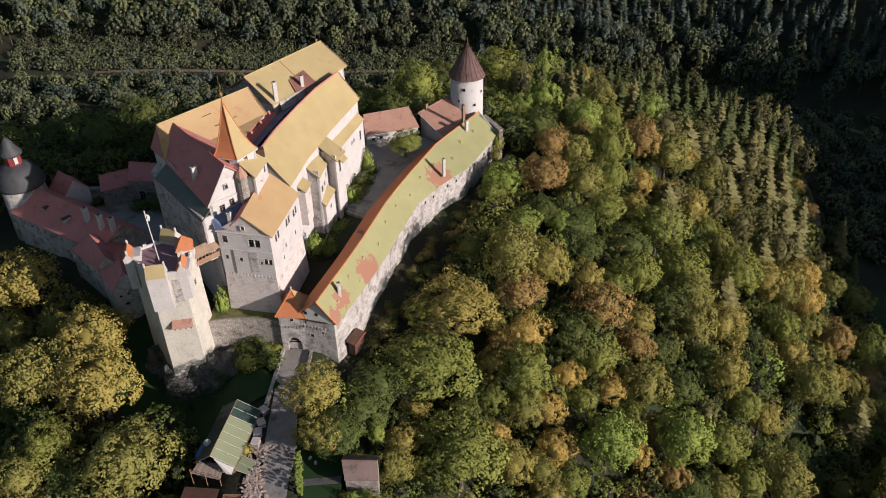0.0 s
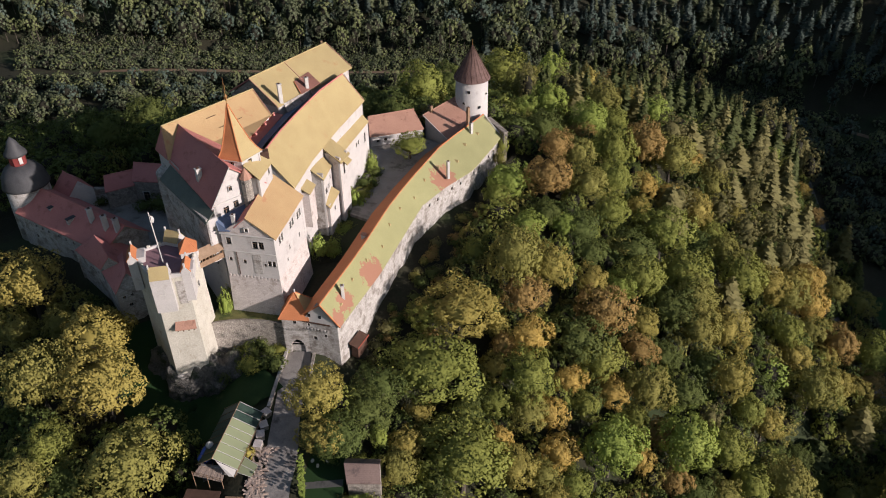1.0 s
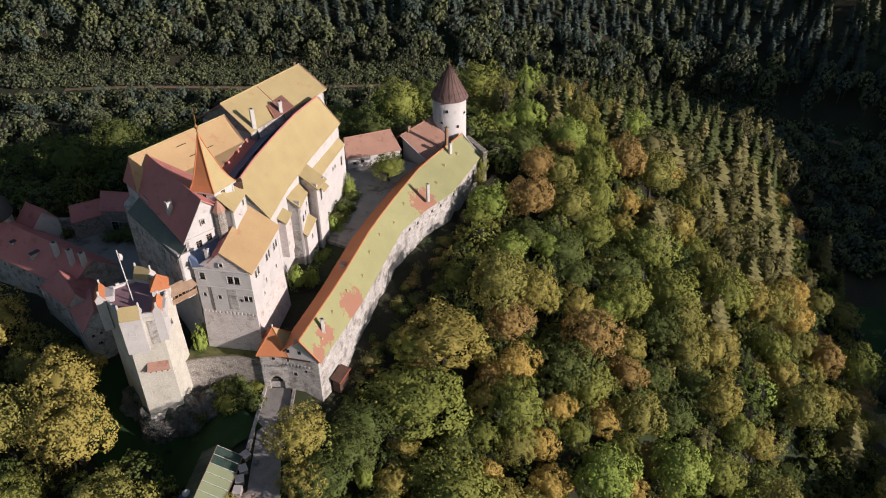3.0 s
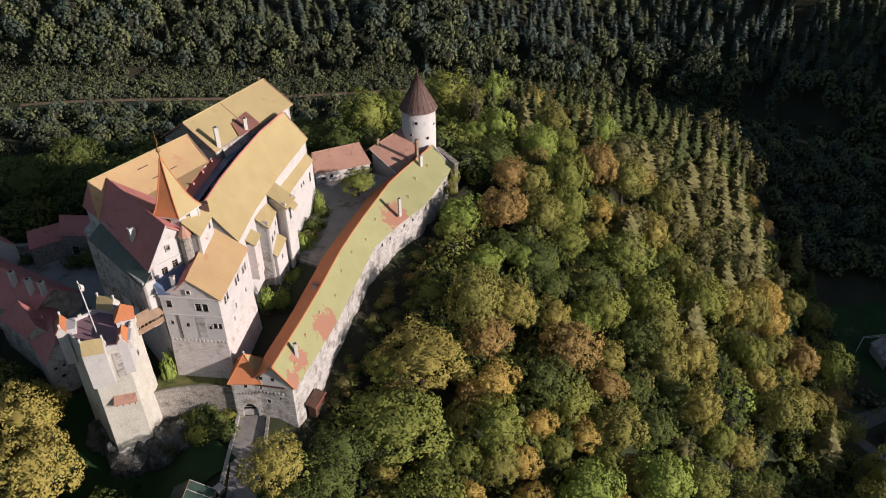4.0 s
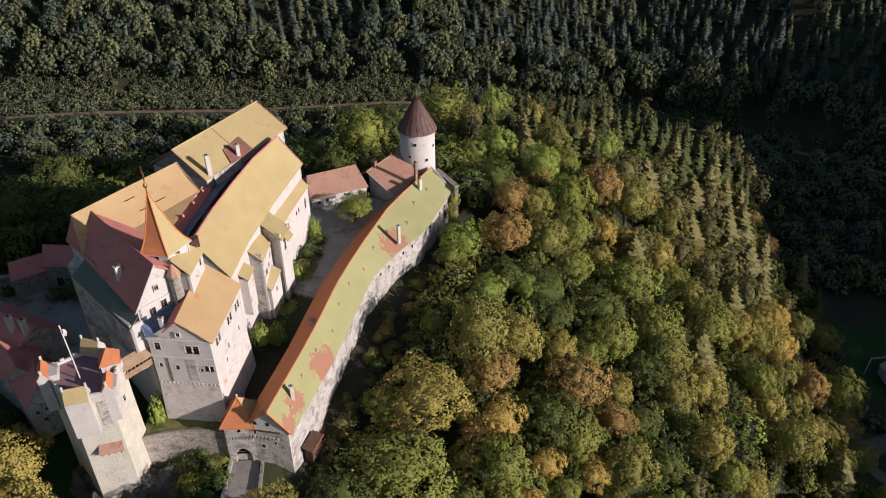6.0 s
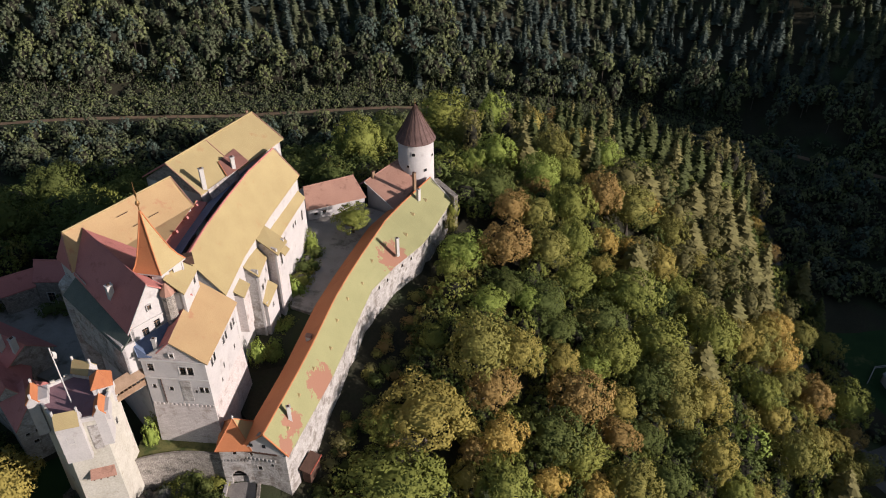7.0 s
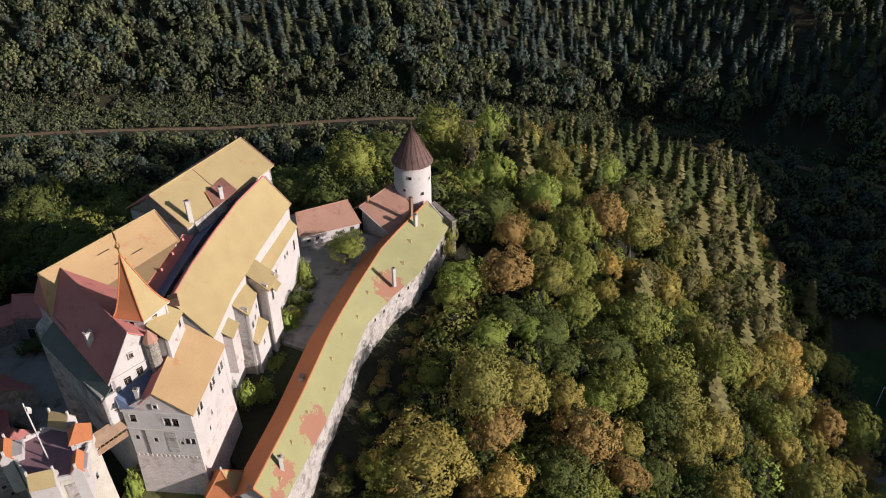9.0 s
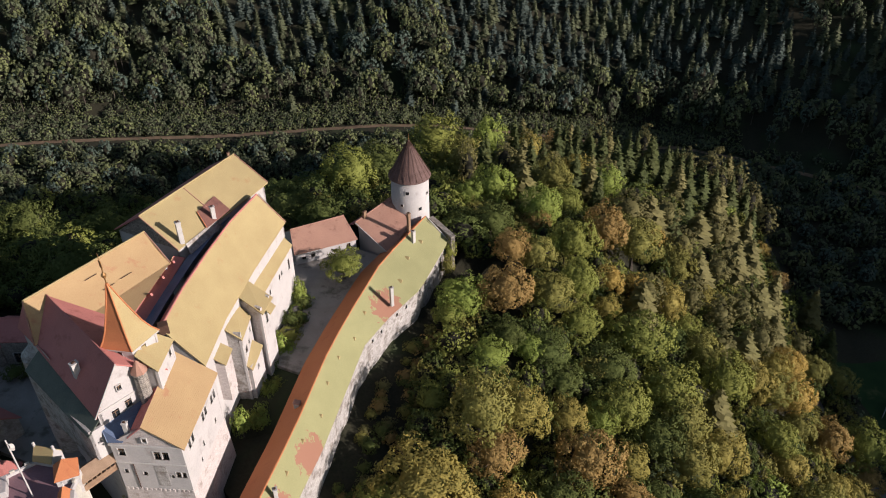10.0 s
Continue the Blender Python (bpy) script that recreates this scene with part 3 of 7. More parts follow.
# main hall of the palace
hall = thing("palace_hall", "tall white palace hall with a steep orange tiled roof", "palace")
A = local((-32.4, 24.5), (0.631, 0.776), (0.776, -0.631))
a3 = lambda s, t, z: (*A(s, t), z)
hall_holes = {0: [hole(3.0, 30, 1.2, 2.0), hole(7.5, 30, 1.2, 2.0), hole(11.5, 30, 1.2, 2.0), hole(5, 22, 1.1, 1.8), hole(10, 22, 1.1, 1.8)]}
walled(hall, [A(-1.2, -1.8), A(-2.4, 5.0), A(26, 5.6), A(26, -1.8)], 4, 38.7, PLASTER, hall_holes)
bm = bmesh.new()
rows = [[Vector(a3(s, 0, 44.4)).lerp(Vector(a3(s - (0 if s > 1 else 2.9), 6.2 - 1.0 * max(0, 1 - s / 4), 38.6 + 0.7 * min(s / 26, 1))), k / 6) - Vector((0, 0, 0.25 * math.sin(math.pi * k / 6))) for k in range(7)] for s in (0, 4, 9, 14, 20, 26.5)]
grid = [[bm.verts.new(p) for p in row] for row in rows]
for r0, r1 in zip(grid, grid[1:]):
    for k in range(6):
        bm.faces.new((r0[k], r0[k + 1], r1[k + 1], r1[k]))
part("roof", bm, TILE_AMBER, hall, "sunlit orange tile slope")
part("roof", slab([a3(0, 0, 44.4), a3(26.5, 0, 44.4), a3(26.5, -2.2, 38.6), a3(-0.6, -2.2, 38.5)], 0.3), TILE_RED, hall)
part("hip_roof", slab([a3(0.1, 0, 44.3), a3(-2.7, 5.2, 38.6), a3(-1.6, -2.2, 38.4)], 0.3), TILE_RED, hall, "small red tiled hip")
part("apse", lathe([(3.6, 4), (3.5, 33.0), (0.2, 36.5)], *A(-0.5, 0.6), 20), PLASTER_OLD, hall, "grey weathered rounded stair apse")
part("gable", wall_panel(A(26.1, 5.8), A(26.1, -2.0), 38.6, 38.7, (), 0.3, (0.74, 44.1)), PLASTER, hall)
ridge_tiles(hall, a3(0, 0, 44.5), a3(26.5, 0, 44.5), TILE_GOLD)
part("verge", rod(a3(26.5, 0, 44.45), a3(26.5, 6.3, 39.3), 0.13), TILE_PINK, hall)
part("verge", rod(a3(0, 0, 44.45), a3(-2.9, 5.2, 38.7), 0.13), TILE_PINK, hall)
for s, t in ((11, 1.9), (12.5, 4.4), (16.5, 4.3)):
    z = 44.4 - t * 0.87
    part("snow_guard", rod(a3(s, t, z + 0.12), a3(s + 2.6, t, z + 0.12), 0.07), WOOD_DARK, hall)

# pent roof and gutter valley between the hall and the curved wing
valley_roof = thing("valley_roof", "low red tiled roof in the deep roof valley of the palace", "roof")
part("roof", slab([a3(4, 6.1, 38.75), a3(26.5, 6.2, 39.25), (-11.3, 45.2, 38.1), (-16.2, 22.6, 38.0)], 0.3), TILE_AMBER, valley_roof, "orange tile slope that carries on below the hall roof")
part("roof", slab([(-16.2, 22.5, 37.95), (-11.3, 45.2, 38.05), (-9.2, 46.0, 36.9), (-13.7, 22.8, 36.9)], 0.3), TILE_RED, valley_roof)
g_hi = [(-11.6, 21.6, 37.3), (-9.9, 31.8, 37.3), (-7.0, 44.8, 37.3), (-3.7, 56, 37.3), (0.4, 66.2, 37.3)]
g_lo = [(-13.6, 22.6, 36.9), (-11.9, 32.6, 36.9), (-9.0, 45.6, 36.9), (-5.6, 57, 36.9), (-1.4, 67.2, 36.9)]
ribbon_roof(valley_roof, g_hi, g_lo, SHEET_BLUE, 10, 0.25, "dark blue sheet metal valley gutter")
for k in (0.45, 0.68, 0.9):
    part("parapet", box(-0.22, 0.22, 0, 2.3, -0.2, 0.35, Matrix.Translation((-16.2 + 4.9 * k, 22.5 + 22.7 * k, 37.9)) @ Matrix.Rotation(math.atan2(-0.631, 0.776) + math.pi / 2 * 3, 4, "Z") @ pose(0, 0, 0, 28, 0, 0)), TILE_RED, valley_roof)

# north range
north = thing("palace_north_range", "white palace range with a golden weathered tile roof", "palace")
B = local((-17.6, 50.2), (0.51, 0.86), (0.86, -0.51))
b3 = lambda s, t, z: (*B(s, t), z)
walled(north, [B(0.3, -8), B(0.3, 8.3), B(29.6, 8.3), B(29.6, -8)], 4, 38.8, PLASTER, {0: [hole(4.5, 36.6, 0.9, 1.3), hole(2.2, 36.0, 0.6, 0.9)]})
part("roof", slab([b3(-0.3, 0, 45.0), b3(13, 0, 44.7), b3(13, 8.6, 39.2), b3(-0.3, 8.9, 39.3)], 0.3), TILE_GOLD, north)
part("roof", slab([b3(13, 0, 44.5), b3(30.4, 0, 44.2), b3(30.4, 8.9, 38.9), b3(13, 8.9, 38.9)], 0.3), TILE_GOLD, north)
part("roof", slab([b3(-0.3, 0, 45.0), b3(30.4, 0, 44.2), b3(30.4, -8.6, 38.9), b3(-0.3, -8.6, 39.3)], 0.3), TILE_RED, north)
part("gable", wall_panel(B(0.3, -8), B(0.3, 8.3), 38.7, 38.8, (), 0.3, (0.49, 44.7)), STONE, north)
part("gable", wall_panel(B(29.6, 8.3), B(29.6, -8), 38.7, 38.8, (), 0.3, (0.51, 44.0)), PLASTER, north)
ridge_tiles(north, b3(-0.3, 0, 45.1), b3(30.4, 0, 44.3), TILE_GOLD)
part("verge", rod(b3(13, 0, 44.7), b3(13, 8.7, 39.3), 0.13), TILE_PINK, north)
part("verge", rod(b3(-0.3, 0, 45.0), b3(-0.3, 8.9, 39.4), 0.13), TILE_PINK, north)
part("verge", rod(b3(30.4, 0, 44.3), b3(30.4, 8.9, 39.0), 0.13), TILE_PINK, north)
part("parapet", slab([b3(2, 9.0, 39.4), b3(12.5, 8.8, 39.4), b3(12.5, 9.4, 37.2), b3(2, 9.8, 37.2)], 0.4), PLASTER_OLD, north)
chimney(-9.6, 47.6, 38.5, 44.6, 1.0, 0.85, 30)
# dark tile colour stands in for a shaded dip of the roof
part("roof_patch", slab([(-7.7, 56.2, 41.5), (-4.9, 62.2, 41.7), (-1.5, 60.0, 39.4), (-5.5, 53.1, 39.5)], 0.3), TILE_DARK, north, "dark red roof patch toned for shade")
part("verge", rod((-5.5, 53.1, 39.55), (-7.7, 56.2, 41.55), 0.12), TILE_ORANGE, north)
chimney(-4.4, 56.3, 38.5, 42.5, 0.9, 0.8, 30)
chimney(*B(29.2, -0.6), 43, 44.9, 0.5, 0.5, 30, WOOD)

# cross wing with the south gable
cross = thing("palace_cross_wing", "white gabled palace wing with a dark red tiled roof", "palace")
X = local((-16.3, 4.0), (-0.70, 0.715), (0.715, 0.70))
x3 = lambda s, t, z: (*X(s, t), z)
g0, g1 = X(0.2, 0.3), X(0.2, 13.2)
gable_holes = [hole(2.9, 33.6, 1.3, 1.8), hole(5.4, 34.2, 1.2, 1.7), hole(4.5, 31, 0.9, 1.4), hole(1.6, 26, 1.0, 1.5)]
part("wall", wall_panel(g0, g1, 3, 35.8, gable_holes), PLASTER, cross)
windows(cross, g0, g1, gable_holes)
top_hole = [hole(4.6, 38.6, 0.8, 1.1)]
part("gable", wall_panel(g0, g1, 35.8, 35.85, (), 0.3, (0.395, 43.6)), PLASTER, cross)
windows(cross, Vector(g0) + Vector((-0.70, 0.715)) * -0.28, Vector(g1) + Vector((-0.70, 0.715)) * -0.28, top_hole)
part("string_course", box(0, 12.9, -0.18, 0.05, 35.65, 35.9, Matrix.Translation((*g0, 0)) @ Matrix.Rotation(math.atan2(0.70, 0.715), 4, "Z")), PALE, cross)
west_holes = [hole(u, z, 1.1, 1.6) for u in (2.5, 6, 9.5, 13) for z in (31.5, 25, 18.5)]
wa, wb = X(17.6, 0.5), X(0.2, 0.5)
part("wall", wall_panel(wa, wb, 3, 35.5, west_holes), PLASTER, cross)
windows(cross, wa, wb, west_holes)
part("wall", wall_panel(X(0.2, 13.0), X(17.6, 13.0), 20, 36.4), PLASTER, cross)
cross_end = (-29.2, 27.0, 43.6)
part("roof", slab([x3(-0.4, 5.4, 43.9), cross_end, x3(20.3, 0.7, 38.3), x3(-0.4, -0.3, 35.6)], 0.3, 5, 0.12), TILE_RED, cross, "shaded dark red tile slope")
part("roof", slab([x3(-0.4, 5.4, 43.9), cross_end, x3(18.2, 13.6, 38.4), x3(-0.4, 13.6, 36.6)], 0.3), TILE_RED, cross)
ridge_tiles(cross, x3(-0.4, 5.4, 44.0), (-29.2, 27.0, 43.7), TILE_RED, 0.16)
part("verge", rod(x3(-0.45, 5.4, 43.9), x3(-0.45, -0.4, 35.6), 0.12), PALE, cross)
part("pent_roof", slab([x3(-0.3, 0.1, 34.9), x3(20.5, 0.9, 37.3), x3(20.5, -2.4, 34.8), x3(-0.3, -2.4, 32.7)], 0.25), SHEET_GREEN, cross, "dark green copper pent roof")
part("gallery", wall_panel(X(18.2, -2.1), X(-0.1, -2.1), 24, 33.6, [hole(u, 31.2, 0.5, 1.2) for u in (2, 4.5, 7, 9.5, 12, 14.5, 17)]), PLASTER_OLD, cross)
part("gallery", wall_panel(X(-0.1, -2.1), X(-0.1, 0.6), 22, 33.2, [hole(1.3, 30.5, 0.9, 1.2)]), PLASTER, cross)
chimney(-20.5, 11.1, 36.5, 41.2, 1.25, 0.9, 45)

# spire tower
spire = thing("spire_tower", "white square tower with a tall orange tiled spire", "tower")
foot = [(-15.4, 12.4), (-10.5, 11.2), (-7.6, 16.0), (-12.5, 17.2)]
walled(spire, foot, 33, 43.4, PLASTER, {0: [hole(2.6, 42.3, 1.0, 1.3)], 1: [hole(2.4, 42.0, 1.1, 1.6)]})
tip = Vector((-12.3, 13.95, 55.3))
eave = [(-15.9, 12.1, 43.3), (-10.3, 10.75, 43.3), (-7.0, 16.1, 43.3), (-12.6, 17.5, 43.3)]
prof = ((1.0, 43.3), (0.80, 44.6), (0.62, 46.4), (0.44, 48.9), (0.22, 52.2), (0.02, 55.6))
for i in range(4):
    p, q = Vector(eave[i]), Vector(eave[(i + 1) % 4])
    bm = bmesh.new()
    rows = [[Vector((tip.x + (e.x - tip.x) * k, tip.y + (e.y - tip.y) * k, z)) for e in (p, q)] for k, z in prof]
    grid = [[bm.verts.new(v) for v in row] for row in rows]
    for r0, r1 in zip(grid, grid[1:]):
        bm.faces.new((r0[0], r0[1], r1[1], r1[0]))
    # light painted by side: sunlit gold, duller orange south, shaded red west
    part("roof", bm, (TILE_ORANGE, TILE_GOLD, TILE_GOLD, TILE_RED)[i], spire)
    part("hip", [tube(bm2 := bmesh.new(), [v for v in [row[0] for row in rows]], [0.14] * 6, 6), bm2][1], TILE_ORANGE, spire)
part("soffit", prism([e[:2] for e in eave], 43.0, 43.25), PALE, spire)
fin = part("finial", lathe([(0.10, 55.2), (0.12, 56.6), (0.42, 57.1), (0.42, 57.4), (0.10, 57.8), (0.06, 59.0), (0.05, 61.5)], tip.x, tip.y, 10), METAL, spire, "gilded finial with a ball and vane")
part("vane", box(-0.05, 0.05, -0.45, 0.45, 58.6, 60.0, pose(tip.x, tip.y, 0, 0, 0, 40)), METAL, fin)
# stair turret in front of the spire
stair = thing("stair_turret", "small stone stair turret with a pinkish tiled cap", "turret")
part("wall", lathe([(1.25, 30), (1.2, 40.2)], -9.7, 9.6, 8), STONE, stair)
part("roof", lathe([(1.45, 40.1), (0.15, 42.4)], -9.7, 9.6, 8), TILE_PINK, stair)
annex = thing("tower_annex", "white annex below the spire with a lean-to tiled roof", "annex")
walled(annex, [(-9.6, 11.2), (-7.0, 10.4), (-6.0, 17.6), (-9.2, 17.8)], 30, 39.2, PLASTER, {1: [hole(5.6, 38.0, 0.8, 1.4)]})
part("roof", slab([(-10.2, 10.8, 42.4), (-9.2, 17.0, 42.4), (-5.7, 18.0, 39.3), (-6.8, 10.0, 39.3)], 0.25), TILE_GOLD, annex)
part("dormer", box(-0.9, 0.9, -0.8, 0.8, 38.6, 40.6, pose(-8.0, 20.8, 0, 0, 0, 20), 0.05), WOOD_DARK, annex)

# south bay
bay = thing("palace_south_bay", "white plastered palace block with an orange tiled roof", "palace")
bayfoot = [(-15.4, 3.2), (-3.2, 1.3), (-0.3, 18.2), (-12.8, 19.5)]
front = [hole(1.6, 27.8, 1.25, 1.8), hole(7.7, 27.3, 1.25, 2.0), hole(9.15, 27.3, 1.25, 2.0), hole(1.3, 22.8, 0.75, 1.0), hole(4.6, 22.4, 0.8, 1.05), hole(9.4, 22.0, 0.6, 0.8), hole(10.5, 22.5, 0.9, 1.5), hole(11.5, 22.5, 0.9, 1.5)]
east = [hole(c + d, z, 0.85, 1.9) for c, z in ((3.6, 27.3), (10.1, 27.0), (14.6, 26.7)) for d in (-0.7, 0.7)] + [hole(7.4, 22.2, 0.5, 1.2), hole(13.5, 21.5, 0.5, 1.1), hole(5.5, 20.0, 0.4, 0.9)]
walled(bay, bayfoot, 18.2, 29.8, PLASTER, {0: front, 1: east})
part("gable", wall_panel(bayfoot[0], bayfoot[1], 29.8, 29.85, (), 0.3, (0.52, 34.3)), PLASTER_PINK, bay)
fm = Matrix.Translation((*bayfoot[0], 0)) @ Matrix.Rotation(math.atan2(-1.9, 12.2), 4, "Z")
part("cornice", box(-0.2, 12.5, -0.35, 0, 29.6, 29.9, fm, 0.05), PALE, bay)
part("string_course", box(0, 12.3, -0.18, 0, 25.0, 25.2, fm), PALE, bay)
part("wall_niche", box(6.6, 8.6, -0.06, 0.02, 19.3, 24.6, fm), PLASTER_OLD, bay, "grey blind niche in the wall")
part("drainpipe", rod(fm @ Vector((3.0, -0.12, 18.5)), fm @ Vector((3.0, -0.12, 25)), 0.09), WOOD_DARK, bay)
for k in range(15):
    part("corbel", box(0.2 + k * 0.84, 0.62 + k * 0.84, -0.12, 0.3, 17.8, 18.4, fm, 0.04), PLASTER_PINK, bay)
part("plinth", prism(bayfoot, 2, 18.2, 0.9), PLASTER_PINK, bay, "battered pinkish stone plinth")
part("roof", slab([(-9.0, 2.0, 34.6), (-6.7, 18.8, 35.9), (0.3, 18.6, 29.9), (-2.6, 0.8, 29.8)], 0.3, 5, 0.1), TILE_AMBER, bay)
windows(bay, (-15.44, 2.93), (-3.24, 1.03), [hole(6.4, 31.3, 0.8, 1.0)])
part("roof", slab([(-9.0, 2.0, 34.6), (-6.7, 18.8, 35.9), (-10.2, 12, 33.0), (-12.0, 2.6, 31.6)], 0.3), TILE_RED, bay)
part("lean_to_roof", slab([(-16.4, 4.2, 32.6), (-9.6, 10.6, 33.4), (-9.0, 9.2, 31.8), (-13.0, 2.6, 30.6), (-15.6, 3.0, 30.4)], 0.2), SHEET_BLUE, bay, "blue-grey sheet metal lean-to roof")
chimney(-11.9, 3.3, 30.5, 34.4, 0.8, 0.7, -9)

part("end_wall", [bm2 := bmesh.new(), bm2.faces.new([bm2.verts.new(v) for v in ((-8.6, 20.6, 33.0), (-1.7, 18.85, 30.0), (-1.7, 18.85, 31.6), (-8.6, 20.6, 39.8))])][0], PLASTER, bay)
# curved wing
wing = thing("palace_curved_wing", "long curved palace wing with a golden tiled roof", "palace")
w_ridge = [(-8.4, 20.3, 40), (-6.7, 30.8, 40), (-3.7, 43.2, 40), (-0.6, 54.2, 40), (3.8, 64.8, 40)]
w_eave = [(-1.6, 18.7, 31.8), (0.3, 31.9, 31.7), (4.1, 48, 31.6), (9.2, 65.8, 31.5)]
w_back = [(-11.0, 21.2, 37.0), (-9.2, 31.5, 37.0), (-6.2, 44.5, 37.0), (-2.9, 55.5, 37.0), (1.4, 66, 37.0)]
ribbon_roof(wing, w_ridge, w_eave, TILE_GOLD, 18, 0.3, "long golden tile slope")
ribbon_roof(wing, w_ridge, w_back, TILE_RED, 14)
whole = {1: [hole(2.0, 22.5, 0.9, 1.5)], 2: [hole(3, 20, 0.8, 1.3)], 7: [hole(1.5, 20, 0.7, 1.3)]}
bays(wing, w_eave, w_back, 0.07, 2, 31.6, PLASTER, 9, False, whole)
e1, b1 = Vector(w_eave[-1]).xy, Vector(w_back[-1]).xy
part("wall", wall_panel(e1.lerp(b1, 0.07), b1, 2, 31.8, (), 0.3, (0.62, 39.6)), PLASTER, wing)
wr = [along([Vector(p) for p in w_ridge], k / 8) for k in range(9)]
part("ridge", [tube(bm2 := bmesh.new(), wr, [0.22] * 9, 6), bm2][1], TILE_RED, wing)
part("verge", rod((3.8, 64.9, 40.05), (9.3, 65.9, 31.5), 0.13), TILE_PINK, wing)
# lower storey that stands out along the far half
strip_out = thing("wing_lower_storey", "white lower storey with a narrow orange pent roof", "annex")
lo = [(5.0, 46.6), (6.9, 54), (9.9, 65.0)]
hi = [(3.2, 46.8), (5.1, 54.4), (8.4, 65.4)]
ribbon_roof(strip_out, [(*p, 27.6) for p in hi], [(p[0] + 0.3, p[1] - 0.1, 25.6) for p in lo], TILE_GOLD, 6)
for (p, q), hs in zip(zip(lo, lo[1:]), ([hole(2.2, 22.4, 0.8, 2.6), hole(4.2, 22.8, 0.7, 1.2)], [hole(2.5, 22.6, 0.7, 1.2), hole(4.0, 22.6, 0.7, 1.2), hole(8.6, 21.8, 0.9, 2.8)])):
    part("wall", wall_panel(p, q, 3, 25.8, hs), PLASTER, strip_out)
    windows(strip_out, p, q, hs)
part("wall", wall_panel(lo[-1], hi[-1], 3, 25.8), PLASTER, strip_out)
# stair tower against the wing
bt = thing("buttress_tower", "narrow white tower against the palace wing with an orange roof", "tower")
bf = [(1.6, 40.4), (6.0, 37.6), (7.3, 42.6), (2.4, 45.2)]
part("wall", wall_panel(bf[0], bf[1], 6, 29.0), PLASTER_PINK, bt, "rough pinkish stone side")
bth = [hole(2.4, 24.6, 0.9, 2.6), hole(4.2, 26.5, 0.5, 1.0)]
part("wall", wall_panel(bf[1], bf[2], 6, 28.0, bth), PLASTER, bt)
windows(bt, bf[1], bf[2], bth)
part("wall", wall_panel(bf[2], bf[3], 6, 28.4), PLASTER, bt)
part("roof", slab([(2.3, 45.4, 31.0), (7.9, 42.9, 27.6), (6.5, 36.9, 28.0), (1.4, 40.0, 30.6)], 0.3), TILE_GOLD, bt)
part("roof", slab([(7.2, 42.2, 27.3), (8.5, 41.6, 26.3), (7.7, 38.6, 26.5), (6.4, 39.2, 27.6)], 0.2), TILE_GOLD, bt)
# middle annex
ma = thing("wing_annex", "small white annex with pinkish tiled lean-to roofs", "annex")
mf = [(-0.4, 31.6), (2.6, 31.0), (3.4, 38.4), (0.8, 39.6)]
mh = [hole(2.0, 22.2, 1.3, 1.6), hole(4.2, 22.4, 0.8, 1.2), hole(6.0, 24.0, 0.7, 1.2)]
part("wall", wall_panel(mf[0], mf[1], 6, 28.2), PLASTER_OLD, ma)
part("wall", wall_panel(mf[1], mf[2], 6, 26.4, mh), PLASTER, ma)
windows(ma, mf[1], mf[2], mh)
part("roof", slab([(0.5, 40.0, 29.2), (3.6, 38.8, 26.2), (2.9, 30.6, 26.8), (-0.8, 31.4, 29.6)], 0.25), TILE_GOLD, ma)
part("lower_roof", slab([(3.2, 37.2, 21.0), (5.4, 36.8, 19.6), (3.8, 30.8, 18.2), (2.4, 31.2, 19.4)], 0.25), TILE_GOLD, ma)
part("lower_wall", wall_panel((3.5, 31.2), (5.0, 37.0), 5, 18.8, [hole(3.2, 16.0, 0.9, 1.3)]), PLASTER, ma)
part("lower_wall", wall_panel((2.0, 31.6), (3.5, 31.2), 5, 18.6), PLASTER_PINK, ma)
ga = thing("garderobe_bay", "small projecting plaster bay with a tiled cap", "bay")
part("wall", prism([(-1.8, 24.2), (0.4, 23.8), (0.9, 28.0), (-1.2, 28.6)], 17, 27.0), PLASTER_PINK, ga)
part("roof", slab([(-2.0, 28.8, 29.0), (1.3, 28.2, 27.0), (0.7, 23.5, 27.0), (-2.6, 24.2, 29.0)], 0.25), TILE_GOLD, ga)

# long outer range
long_range = thing("long_outer_range", "long low stone range with a golden weathered tile roof", "building")
l_ridge = [(6.4, -4.6, 16), (13.2, 16.6, 16), (18.9, 37.7, 16), (23.3, 49.8, 16), (31.1, 69.2, 16), (43.4, 88.8, 16)]
l_east = [(10.5, -4.8, 9.6), (17.9, 15.4, 9.8), (26.4, 45.4, 10), (32.4, 54.9, 10), (40.4, 64.8, 10), (49.3, 84.5, 10.5)]
l_west = [(0.9, -2.6, 11.0), (7.6, 18.5, 11.0), (13.1, 39.5, 11.0), (17.6, 52.0, 11.0), (25.5, 71.6, 11.0), (38.6, 91.6, 11.0)]
ribbon_roof(long_range, l_ridge, l_east, TILE_LICHEN, 26, 0.3, "long golden lichen-covered tile slope")
ribbon_roof(long_range, l_ridge, l_west, TILE_ORANGE, 26, 0.3, "orange tile slope towards the court")
lr = [along([Vector(p) for p in l_ridge], k / 12) + Vector((0, 0, 0.08)) for k in range(13)]
part("ridge", [tube(bm2 := bmesh.new(), lr, [0.2] * 13, 6), bm2][1], TILE_ORANGE, long_range)
part("verge", rod((6.4, -4.7, 16.1), (10.6, -4.9, 9.6), 0.18), TILE_ORANGE, long_range)
part("verge", rod((43.5, 88.9, 16.1), (49.4, 84.6, 10.5), 0.18), PALE, long_range)
lh = {k: [hole(u, z, 0.8, 1.1) for u, z in ((2.5, 7.4), (6.5, 7.2))] for k in (5, 6, 7, 8)}
bays(long_range, l_east, l_west, 0.06, -9, 9.9, PLASTER_OLD, 9, False, lh)
